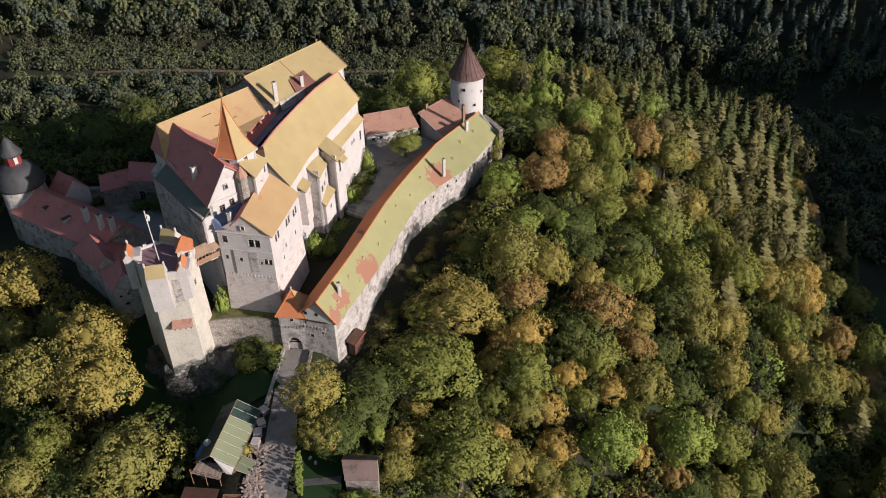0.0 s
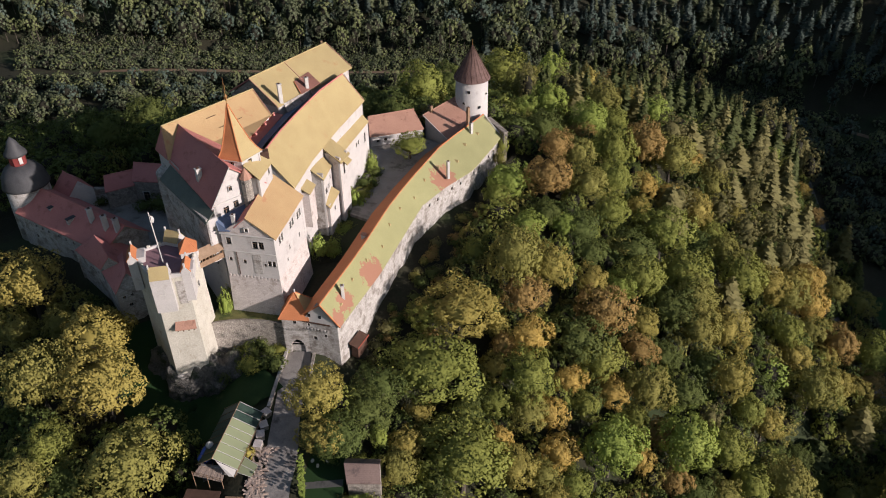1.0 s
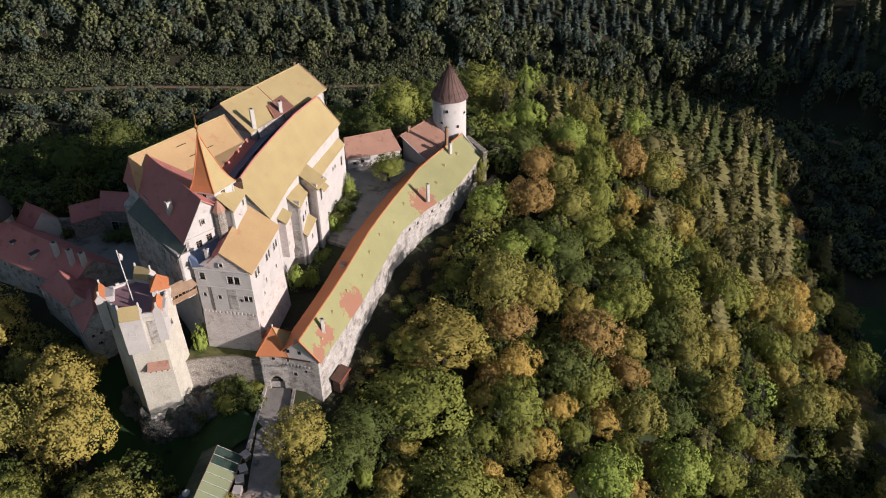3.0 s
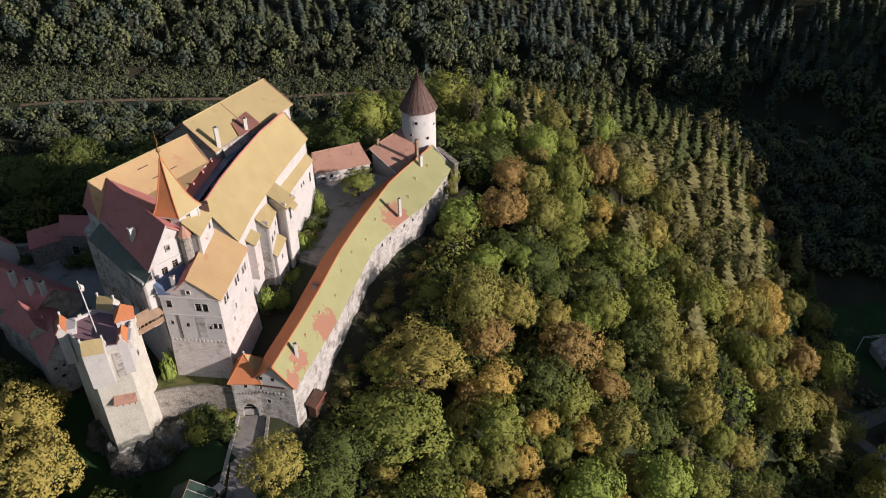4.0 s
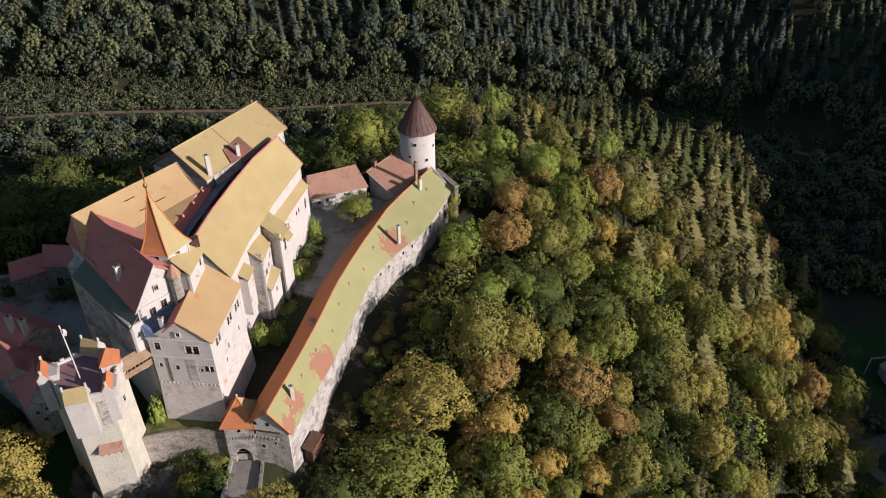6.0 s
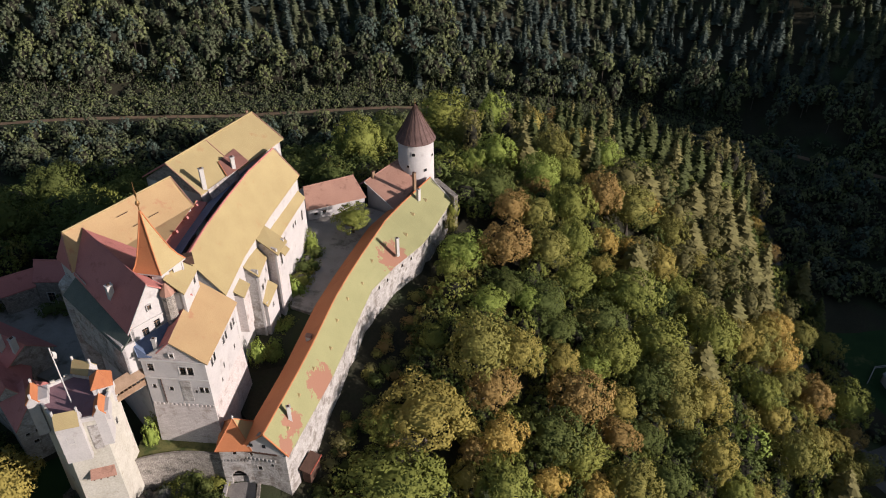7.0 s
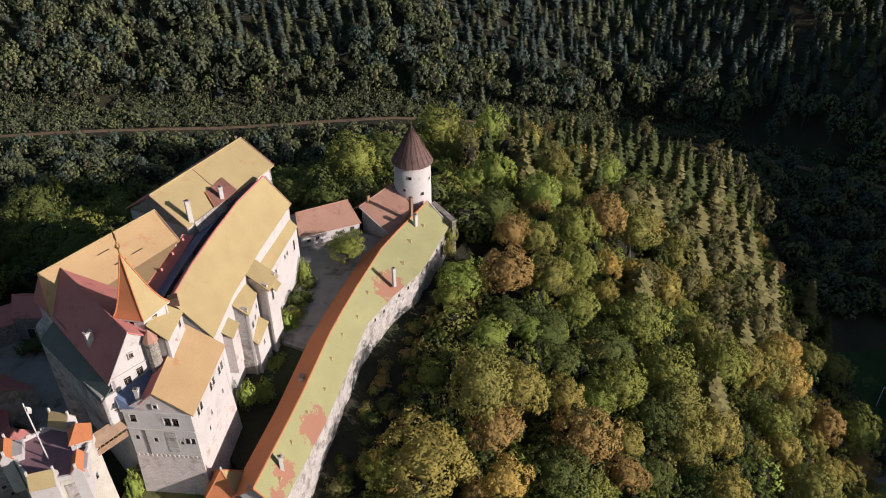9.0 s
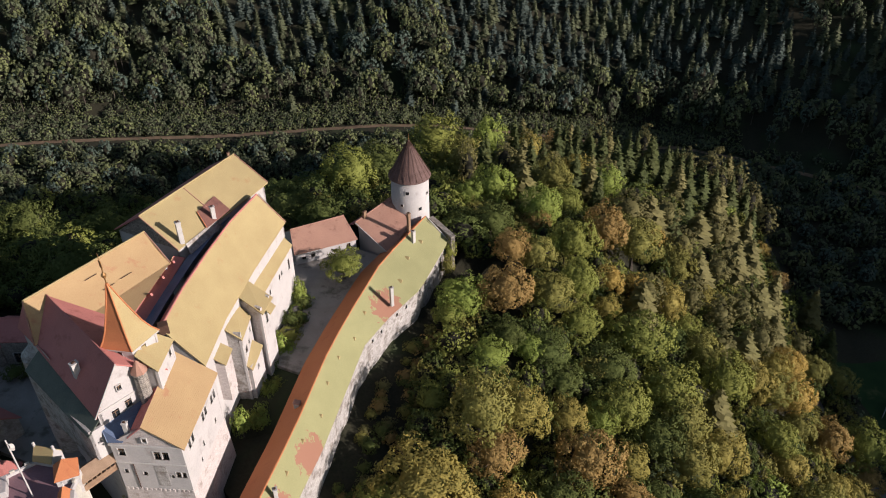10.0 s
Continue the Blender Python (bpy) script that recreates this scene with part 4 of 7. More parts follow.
bays(long_range, l_west, l_east, 0.06, 2, 11.4, PLASTER, 9, True, {k: [hole(3, 8.5, 0.9, 1.2)] for k in range(1, 9, 2)})
n0, n1 = Vector(l_west[0]).xy.lerp(Vector(l_east[0]).xy, 0.06), Vector(l_east[0]).xy.lerp(Vector(l_west[0]).xy, 0.06)
nh = [hole(1.6, 8.8, 0.6, 0.8), hole(2.9, 4.9, 0.9, 1.1), hole(5.6, 6.2, 0.6, 0.8)]
part("wall", wall_panel(n0, n1, -5, 9.7, nh), PLASTER_OLD, long_range)
windows(long_range, n0, n1, nh)
part("gable", wall_panel(n0 + Vector((0, -0.1)), n1 + Vector((0, -0.1)), 9.7, 9.75, (), 0.3, (0.48, 15.5)), PLASTER, long_range)
nm = Matrix.Translation((*n0, 0)) @ Matrix.Rotation(math.atan2(n1.y - n0.y, n1.x - n0.x), 4, "Z")
for u in (2.0, 4.6):
    part("gable_window", box(u - 0.35, u + 0.35, -0.14, 0.0, 11.3, 12.2, nm), GLASS, long_range, "small dark gable window")
part("string_course", box(0.2, 7.0, -0.3, -0.05, 9.55, 9.85, nm), WOOD_DARK, long_range, "dark timber string course")
for k in range(8):
    part("corbel", box(0.4 + k * 0.82, 0.75 + k * 0.82, -0.25, 0, 7.3, 7.9, nm), PLASTER_OLD, long_range)
m0, m1 = Vector(l_east[-1]).xy.lerp(Vector(l_west[-1]).xy, 0.06), Vector(l_west[-1]).xy.lerp(Vector(l_east[-1]).xy, 0.06)
part("gable", wall_panel(m0, m1, -5, 10.4, (), 0.3, (0.5, 15.6)), PLASTER_OLD, long_range)
for k in range(12):
    f = 0.05 + k * 0.079
    p = along([Vector(q) for q in l_ridge], f).lerp(along([Vector(q) for q in l_east], f), 0.42 if k % 3 else 0.62)
    gablet(long_range, Matrix.Translation(p) @ Matrix.Rotation(radians(70), 4, "Z"), 1.1, 0.75, 1.2, TILE_GOLD)
vent = along([Vector(q) for q in l_ridge], 0.285).lerp(along([Vector(q) for q in l_west], 0.285), 0.35)
dv = thing("roof_dormer", "small white dormer on the orange roof slope", "dormer")
part("body", box(-0.6, 0.6, -0.5, 0.5, vent.z - 0.4, vent.z + 1.0, pose(vent.x, vent.y, 0, 0, 0, -18), 0.05), PALE, dv)
part("cap", box(-0.75, 0.75, -0.65, 0.65, vent.z + 1.0, vent.z + 1.2, pose(vent.x, vent.y, 0, 0, 0, -18), 0.05), TILE_PINK, dv)
chimney(10.6, 2.0, 11.2, 16.2, 0.75, 0.75, 15)
chimney(33.2, 57.2, 11.5, 17.0, 0.8, 0.8, 30)
shed = thing("lean_to_shed", "dark shed with a rusty red roof below the gable", "shed")
part("body", box(-0.9, 0.9, -2.2, 2.2, -3, 0.6, pose(13.6, 0.6, 0, 0, 0, -22), 0.05), WOOD_DARK, shed)
part("roof", slab([(11.4, -1.4, 1.4), (13.6, -2.3, 0.7), (15.6, 2.6, 0.7), (13.4, 3.4, 1.4)], 0.2), WOOD_DARK, shed)
part("fascia", rod((13.7, -2.3, 0.6), (15.7, 2.6, 0.6), 0.16), SHEET_RED, shed, "red painted fascia board")

# gate tower
gate = thing("gate_tower", "square stone gate tower with an orange pyramid roof", "tower")
gf = [(-3.2, -2.7), (2.8, -3.0), (3.0, 3.2), (-3.0, 3.4)]
gh_ = [hole(2.98, 9.2, 0.8, 0.9)]
part("wall", wall_panel(gf[0], gf[1], -1, 10.5, gh_ + [(1.35, 4.65, -0.6, 2.2), (1.6, 4.4, 2.2, 2.9), (2.0, 4.0, 2.9, 3.4), (2.5, 3.5, 3.4, 3.7)], 3.0), PLASTER_OLD, gate)
windows(gate, gf[0], gf[1], gh_)
# dark panel stands in for the shade of the gate passage
part("passage_back", box(-1.9, 1.9, 2.9, 3.05, -0.8, 3.9, pose(-0.2, -2.8, 0, 0, 0, -3)), WOOD_DARK, gate, "dark panel at the back of the gate passage")
for i in range(1, 4):
    part("wall", wall_panel(gf[i], gf[(i + 1) % 4], -1, 10.5), PLASTER_OLD, gate)
for k in range(9):
    part("corbel", box(0.3 + k * 0.64, 0.6 + k * 0.64, -0.25, 0, 6.7, 7.3, Matrix.Translation((-3.2, -2.7, 0)) @ pose(0, 0, 0, 0, 0, -2.9)), PLASTER_OLD, gate)
ge = [(-3.8, -3.3), (3.4, -3.6), (3.6, 3.8), (-3.6, 4.0)]
for i in range(4):
    # gold on the east face paints its sunlight into the tile colour
    part("roof", slab([(*ge[i], 10.4), (*ge[(i + 1) % 4], 10.4), (-0.1, 0.3, 15.6)], 0.2), TILE_GOLD if i == 1 else TILE_ORANGE, gate)
    part("hip", rod((*ge[i], 10.45), (-0.1, 0.3, 15.6), 0.13), TILE_ORANGE, gate)
part("finial", lathe([(0.2, 15.4), (0.12, 15.8), (0.25, 16.1), (0.05, 16.5)], -0.1, 0.3, 8), PALE, gate)

# round tower
rt = thing("round_tower", "round white tower with a conical brown shingle roof", "tower")
part("wall", lathe([(5.4, 0), (5.25, 14), (5.1, 26.8)], 39.6, 94, 48), PLASTER, rt, "", True)
bm = lathe([(5.8, 26.4), (5.6, 26.8), (4.0, 29.3), (2.3, 32.6), (0.9, 35.2), (0.12, 36.8)], 39.6, 94, 40)
part("roof", bm, SHINGLE, rt)
for k in range(20):
    a = 2 * math.pi * k / 20
    part("roof_batten", rod((39.6 + 5.65 * math.cos(a), 94 + 5.65 * math.sin(a), 26.8), (39.6 + 0.3 * math.cos(a), 94 + 0.3 * math.sin(a), 36.5), 0.05, 4), WOOD_DARK, rt)
part("finial", rod((39.6, 94, 36.6), (39.6, 94, 38.6), 0.08), METAL, rt)
for a, z, s in ((-100, 23.5, 0.9), (-62, 18.2, 0.9), (-118, 19.5, 0.7), (-30, 22, 0.7)):
    m = pose(39.6, 94, 0, 0, 0, a) @ Matrix.Translation((5.12, 0, z))
    w_ = part("window", box(-0.06, 0.16, -s / 2 - 0.12, s / 2 + 0.12, -s / 2 - 0.12, s / 2 + 0.12, m), PALE, rt)
    part("pane", box(0.1, 0.18, -s / 2, s / 2, -s / 2, s / 2, m), GLASS, w_)
chimney(38.6, 82.0, 15.5, 21.6, 0.8, 0.8, 40, WOOD)
chimney(39.6, 79.0, 14.5, 18.0, 0.9, 0.9, 40)

# flag tower
ft = thing("flag_tower", "tall pale polygonal tower with a flat roof and corner turrets", "tower")
ffoot = [(-34.2, -1.6), (-27.0, -10.0), (-20.2, -8.4), (-19.8, 0.0), (-26.2, 4.0)]
fh = {1: [hole(5.0, 15.7, 0.9, 1.1), hole(3.4, 21.0, 0.5, 0.8)], 2: [hole(4.9, 20.8, 0.8, 1.4), hole(3.0, 12.0, 0.6, 1.0)], 0: [hole(4, 18, 0.8, 1.2), hole(8, 12, 0.8, 1.2)]}
walled(ft, ffoot, 17.5, 26.6, PLASTER_STAINED, {k: [h for h in v if h[2] > 18] for k, v in fh.items()})
part("shaft", prism(ffoot, -7, 17.5, 0.5), PLASTER_STAINED, ft, "battered plaster shaft worn to stone at the foot")
part("plinth", prism([(p[0] * 1.0, p[1]) for p in ffoot], -9, 1.5, 1.6), PLASTER_OLD, ft)
part("deck", prism([(-33.4, -1.6), (-26.9, -9.2), (-20.8, -7.8), (-20.5, -0.3), (-26.2, 3.3)], 26.0, 26.9), SHEET_DECK, ft, "dark purplish flat roof deck")
for (p, q) in zip(ffoot, ffoot[1:] + ffoot[:1]):
    d = (Vector(q) - Vector(p))
    m = Matrix.Translation((*p, 0)) @ Matrix.Rotation(math.atan2(d.y, d.x), 4, "Z")
    part("parapet", box(0, d.length, 0, 0.5, 26.6, 27.5, m, 0.05), PLASTER, ft)
    for k in range(int(d.length / 2.4)):
        part("merlon", box(0.8 + k * 2.4, 1.6 + k * 2.4, 0, 0.45, 27.5, 27.95, m, 0.05), PLASTER_STAINED, ft)


def turret(x, y, turn, w, d, z0, z1, mat, side=0.0):
    """A corner turret with a steep saddle roof between gable walls, and a parapet block on one side of it."""
    m = pose(x, y, 0, 0, 0, turn)
    t = part("turret", box(-w / 2, w / 2, -d / 2, d / 2, z0, z1, m), PLASTER, ft)
    rise = w * 0.75
    for y0 in (-d / 2, d / 2 - 0.2):
        bm = bmesh.new()
        v = [bm.verts.new(m @ Vector(p)) for y_ in (y0, y0 + 0.2) for p in ((-w / 2, y_, z1), (w / 2, y_, z1), (0, y_, z1 + rise))]
        for f in ((0, 1, 2), (5, 4, 3), (0, 2, 5, 3), (2, 1, 4, 5)):
            bm.faces.new([v[k] for k in f])
        part("turret_gable", bm, PLASTER, t)
    for s in (-1, 1):
        bm = bmesh.new()
        add_slab(bm, [m @ Vector(p) for p in ((0, -d / 2 + 0.1, z1 + rise + 0.15), (0, d / 2 - 0.1, z1 + rise + 0.15), (s * (w / 2 + 0.25), d / 2 - 0.1, z1 - 0.1), (s * (w / 2 + 0.25), -d / 2 + 0.1, z1 - 0.1))], 0.15)
        part("turret_roof", bm, mat, t)
    for y0 in (-d / 2 - 0.05, d / 2 - 0.3):
        part("pinnacle", box(-0.2, 0.2, y0, y0 + 0.35, z1 + rise - 0.3, z1 + rise + 0.8, m, 0.05), PALE, t)
    if side:
        part("parapet_block", box(min(side, side * 0.3), max(side, side * 0.3), -d * 0.42, d * 0.42, z1 - 2.0, z1 + 0.25, m, 0.08), PLASTER, t)


turret(-25.2, -9.4, 103, 2.8, 4.2, 18.5, 27.6, TILE_GOLD)
turret(-33.2, -3.2, 18, 1.9, 4.4, 20, 28.0, TILE_ORANGE, 2.6)
turret(-26.0, 3.0, 74, 2.6, 3.8, 23, 28.2, TILE_GOLD)
turret(-20.5, -6.4, 12, 1.8, 4.2, 20, 27.8, TILE_ORANGE, 1.6)
windows(ft, (-26.80, -11.20), (-22.70, -10.26), [hole(1.7, 24.0, 1.1, 1.4)])
part("wall_panel", box(4.6, 6.2, -0.12, 0.02, 19.5, 25.5, Matrix.Translation((-27.0, -10.0, 0)) @ Matrix.Rotation(math.atan2(1.6, 6.8), 4, "Z")), PLASTER_OLD, ft, "tall grey plaster panel")
nt = part("turret", box(-1.7, 1.7, -1.7, 1.7, 24, 28.6, pose(-21.7, -0.7, 0, 0, 0, 20)), PLASTER, ft)
for a in range(4):
    p, q = pose(-21.7, -0.7, 28.5, 0, 0, 20 + 90 * a) @ Vector((-1.95, -1.95, 0)), pose(-21.7, -0.7, 28.5, 0, 0, 20 + 90 * a) @ Vector((1.95, -1.95, 0))
    part("turret_roof", slab([p, q, (-21.7, -0.7, 31.3)], 0.15), TILE_ORANGE, nt)
om = Matrix.Translation((-27.0, -10.0, 0)) @ Matrix.Rotation(math.atan2(1.6, 6.8), 4, "Z")
ori = part("oriel_roof", slab([om @ Vector(p) for p in ((2.4, 0.0, 14.6), (6.6, 0.0, 14.6), (6.8, -1.4, 13.2), (2.2, -1.4, 13.2))], 0.2), TILE_PINK, ft, "little pinkish tiled pent roof")
for k in range(4):
    part("bracket", box(2.6 + k * 1.15, 2.85 + k * 1.15, -1.2, 0, 12.5, 13.1, om), WOOD_DARK, ori)
pole = thing("flagpole", "white flagpole with a drooping pale flag", "flagpole")
part("pole", rod((-26.3, -4.3, 26.9), (-27.3, -2.9, 39.0), 0.13), PALE, pole)
bm = bmesh.new()
flag = [[bm.verts.new((-27.0 + 0.1 * i + 0.18 * math.sin(j), -3.2 + 0.2 * i + 0.06 * math.sin(2 * j), 38.4 - 0.42 * j - 0.2 * i)) for i in range(4)] for j in range(5)]
for r0, r1 in zip(flag, flag[1:]):
    for i in range(3):
        bm.faces.new((r0[i], r0[i + 1], r1[i + 1], r1[i]))
part("flag", bm, PALE, pole, "limp white flag")

# covered bridge
br = thing("covered_bridge", "wooden covered bridge between tower and palace", "bridge")
bd = Vector((4.0, 4.2)).normalized()
bmx = Matrix.Translation((-20.6, 0.2, 0)) @ Matrix.Rotation(math.atan2(bd.y, bd.x), 4, "Z")
part("floor", box(-0.6, 6.6, -1.3, 1.3, 22.8, 23.1, bmx), WOOD, br)
for s in (-1, 1):
    part("side", box(-0.6, 6.6, s * 1.25 - 0.08, s * 1.25 + 0.08, 23.0, 24.2, bmx), WOOD, br)
    part("roof", slab([bmx @ Vector(p) for p in ((-0.8, 0, 27.0), (6.6, 0, 27.0), (6.6, s * 1.8, 25.4), (-0.8, s * 1.8, 25.4))], 0.15), SHINGLE_WARM, br)
    for k in range(9):
        part("post", box(-0.5 + k * 0.86, -0.35 + k * 0.86, s * 1.25 - 0.08, s * 1.25 + 0.08, 24.2, 25.6, bmx), WOOD, br)

# ---- lower castle, court and forecourt ----
def saddle_house(name, label, ridge, eaves, z_wall, wall_mat, roof_mat, holes=None, gable_mat=None, z0=2.0, category="building"):
    """A house from its ridge (two 3D points) and four eave corners (x, y), counter-clockwise from the ridge's start on its right side."""
    t = thing(name, label, category)
    (ra, rb), (a, b, c, d) = ridge, eaves
    ze = z_wall
    mid = Vector(((a[0] + c[0]) / 2, (a[1] + c[1]) / 2))
    inner = [Vector(p).lerp(mid, 0.045) for p in (a, b, c, d)]
    walled(t, inner, z0, ze, wall_mat, holes or {})
    part("roof", slab([ra, rb, (*b, ze), (*a, ze)], 0.28, 3, 0.1), roof_mat, t)
    part("roof", slab([ra, rb, (*c, ze), (*d, ze)], 0.28, 3, 0.1), roof_mat, t)
    for p, q, r in ((inner[3], inner[0], ra), (inner[1], inner[2], rb)):
        bm = bmesh.new()
        v = [bm.verts.new(k) for k in ((p.x, p.y, ze - 0.1), (q.x, q.y, ze - 0.1), (r[0], r[1], r[2] - 0.3))]
        bm.faces.new(v)
        part("gable", bm, gable_mat or wall_mat, t)
    ridge_tiles(t, (ra[0], ra[1], ra[2] + 0.08), (rb[0], rb[1], rb[2] + 0.08), roof_mat, 0.18)
    return t


low = saddle_house("lower_range", "long low stone range with a dark red tiled roof", ((-78.0, 39.0, 19.0), (-46.0, 20.8, 18.8)),
                   ((-81.4, 33.2), (-51.0, 16.2), (-42.5, 26.0), (-74.0, 44.5)), 13.6, PLASTER_OLD, TILE_RED,
                   {0: [hole(u, 12.0, 0.7, 0.9) for u in (4, 7, 9.5, 12, 16, 19, 22, 25, 28)] + [hole(6, 8.5, 0.8, 1.0), hole(20, 8.5, 0.8, 1.0)]})
for x, y in ((-69.5, 31.6), (-62.5, 26.4)):
    m = pose(x, y, 16.0, 0, 0, -37)
    d = part("dormer", box(-0.45, 0.45, -1.2, 1.0, -0.5, 1.0, m), PLASTER_OLD, low, "narrow grey dormer")
    part("dormer_roof", box(-0.6, 0.6, -1.35, 1.1, 1.0, 1.15, m), SLATE, d)
for x, y in ((-56.0, 24.6), (-51.2, 21.6), (-47.8, 20.4)):
    chimney(x, y, 16, 21.0, 1.3, 0.9, 50)
lg = saddle_house("lower_gate_house", "stone gate house with a red tiled saddle roof", ((-53.4, 18.9, 17.0), (-46.6, 10.4, 17.0)),
                  ((-59.5, 18.7), (-49.9, 11.0), (-42.5, 11.0), (-46.5, 21.0)), 12.6, PLASTER_OLD, TILE_RED,
                  {0: [hole(u, 10.8, 0.7, 0.9) for u in (2.5, 5, 7.5, 10)] + [hole(4, 7.6, 0.8, 1.0)]})
saddle_house("lower_link", "low stone house with a red tiled roof beside the tower", ((-44.6, 13.6, 16.0), (-41.0, 6.0, 15.8)),
             ((-50.1, 11.4), (-43.3, 2.8), (-38.0, 6.6), (-39.5, 16.0)), 11.8, PLASTER_OLD, TILE_RED,
             {1: [hole(1.6, 9.8, 0.7, 0.8), hole(3.4, 9.9, 0.6, 0.7), hole(2.6, 7.2, 0.9, 0.9)], 0: [hole(4, 9.6, 0.7, 0.9), hole(8, 9.6, 0.7, 0.9)]})
saddle_house("small_red_house", "small white house with a bright red tiled roof", ((-72.5, 46.0, 19.0), (-66.5, 41.5, 19.0)),
             ((-75.0, 43.0), (-68.8, 38.4), (-64.0, 44.0), (-70.2, 48.8)), 15.2, PLASTER, TILE_RED, z0=4)
wt = thing("west_round_tower", "round stone tower with a grey bell roof and red lantern", "tower")
part("wall", lathe([(5.9, 0), (5.6, 12), (5.4, 19.6)], -79.5, 39.5, 36), PLASTER_OLD, wt, "", True)
part("roof", lathe([(6.1, 19.2), (5.9, 19.7), (5.4, 22.2), (4.2, 24.0), (2.4, 25.2)], -79.5, 39.5, 36), SLATE, wt, "", True)
part("lantern", lathe([(2.1, 25.0), (2.1, 28.2)], -79.5, 39.5, 8), PAINT_RED, wt, "red painted lantern")
part("lantern_window", box(1.9, 2.15, -0.45, 0.45, 25.8, 27.6, pose(-79.5, 39.5, 0, 0, 0, -40)), PALE, wt)
part("cupola", lathe([(2.9, 28.0), (2.7, 28.6), (1.7, 30.2), (1.2, 31.6), (0.15, 33.0)], -79.5, 39.5, 24), SLATE, wt, "", True)
saddle_house("court_store", "small stone outbuilding with a brownish red roof", ((-61.8, 46.5, 17.2), (-54.6, 50.0, 17.4)),
             ((-60.8, 43.0), (-54.0, 47.0), (-57.0, 54.0), (-63.5, 50.0)), 14.2, STONE, TILE_RED, z0=4)
saddle_house("court_gate", "stone building with arches and a brownish red roof", ((-55.0, 51.8, 18.6), (-44.0, 50.6, 18.6)),
             ((-54.6, 47.2), (-42.0, 46.6), (-42.0, 55.0), (-55.4, 56.4)), 15.4, STONE, TILE_RED, {0: [hole(3.0, 10.4, 1.8, 3.0), hole(8.5, 10.4, 1.8, 3.0)]}, z0=4)


def free_wall(name, label, a, b, z0, z1, t, mat, cap=None):
    d = Vector(b) - Vector(a)
    m = Matrix.Translation((*a, 0)) @ Matrix.Rotation(math.atan2(d.y, d.x), 4, "Z")
    w_ = thing(name, label, "wall")
    part("body", box(0, d.length, -t / 2, t / 2, z0, z1, m, 0.08), mat, w_)
    part("coping", box(-0.1, d.length + 0.1, -t / 2 - 0.12, t / 2 + 0.12, z1, z1 + 0.2, m, 0.04), cap or mat, w_)
    return w_


free_wall("court_wall", "old plastered curtain wall round the lower court", (-74, 46), (-61, 47), 3, 13.0, 1.2, PLASTER_OLD, STONE)
free_wall("court_wall", "old plastered curtain wall beside the palace", (-42.5, 50), (-31, 47), 3, 14.0, 1.2, STONE, STONE)
TERRACE = [(-20.2, -2.6), (-18.2, -1.9), (-15.9, -1.4), (-12.6, -1.0), (-9.1, -1.1), (-6.8, -1.4), (-3.2, -2.0)]
tw = thing("terrace_wall", "curved rubble terrace wall between tower and gate", "wall")
for p, q in zip(TERRACE, TERRACE[1:]):
    part("wall", wall_panel(p, q, -7, 7.8), STONE, tw)
    part("coping", slab([(p[0], p[1] - 0.12, 8.0), (q[0], q[1] - 0.12, 8.0), (q[0], q[1] + 0.4, 8.0), (p[0], p[1] + 0.4, 8.0)], 0.2), STONE, tw)
free_wall("road_parapet", "low stone parapet beside the approach road", (-3.0, -3.2), (-3.6, -20.5), -3.5, 0.5, 0.5, STONE, PLASTER_OLD)
free_wall("road_parapet", "low stone kerb wall on the road's wooded side", (3.5, -3.6), (3.8, -11), -2.5, 0.3, 0.5, STONE, STONE)
patch("lower_court", [(-74, 46), (-61, 34), (-47, 22), (-28, 12), (-30, 30), (-32, 47), (-61, 47)], 8.6, GRAVEL, "grey gravelled lower courtyard", "courtyard", 6)
patch("upper_court", [(5, 41), (12, 37), (19, 52), (29, 70), (33, 78), (24, 83), (8, 77), (9, 62)], 10.6, GRAVEL, "pale gravel upper courtyard", "courtyard", 8)
patch("garden_court", [(-4, 14), (5, 2), (11, 20), (15, 40), (6, 42), (0, 25)], 6.4, EARTH, "earthy garden court beside the range", "garden", 8)
patch("terrace", [(p[0], p[1] + 0.3) for p in TERRACE] + [(-3.0, 3), (-15, 6), (-20, 3)], 7.7, LAWN_DRY, "narrow grassy terrace behind the stone wall", "terrace", 9)

nr = saddle_house("court_range", "low white range with a pinkish tiled roof", ((7.5, 82.4, 18.0), (21.4, 88.1, 18.0)),
                  ((8.6, 76.4), (24.9, 82.3), (20.4, 93.6), (4.5, 87.0)), 14.2, PLASTER, TILE_PINK,
                  {0: [hole(2.2, 12.2, 1.0, 1.0), hole(4.6, 12.4, 1.0, 1.0), hole(14.4, 12.6, 1.1, 1.5)]}, z0=6)
n2 = thing("tower_range", "white range below the round tower with pinkish tiles", "building")
def sloped_wall(parent, a, b, z0, za, zb, mat):
    """A wall from a to b (x, y) whose top runs from za to zb."""
    d = (Vector(b) - Vector(a)).normalized() * 0.5
    bm = bmesh.new()
    for k, off in ((0, (0, 0)), (1, (-d.y, d.x))):
        v = [bm.verts.new((p[0] + off[0], p[1] + off[1], z)) for p, z in ((a, z0), (b, z0), (b, zb), (a, za))]
        bm.faces.new(v if k == 0 else v[::-1])
        ring = v if k == 0 else ring + v
    for k in range(4):
        bm.faces.new((ring[k], ring[k + 4], ring[(k + 1) % 4 + 4], ring[(k + 1) % 4]))
    bmesh.ops.recalc_face_normals(bm, faces=bm.faces[:])
    return part("wall", bm, mat, parent)


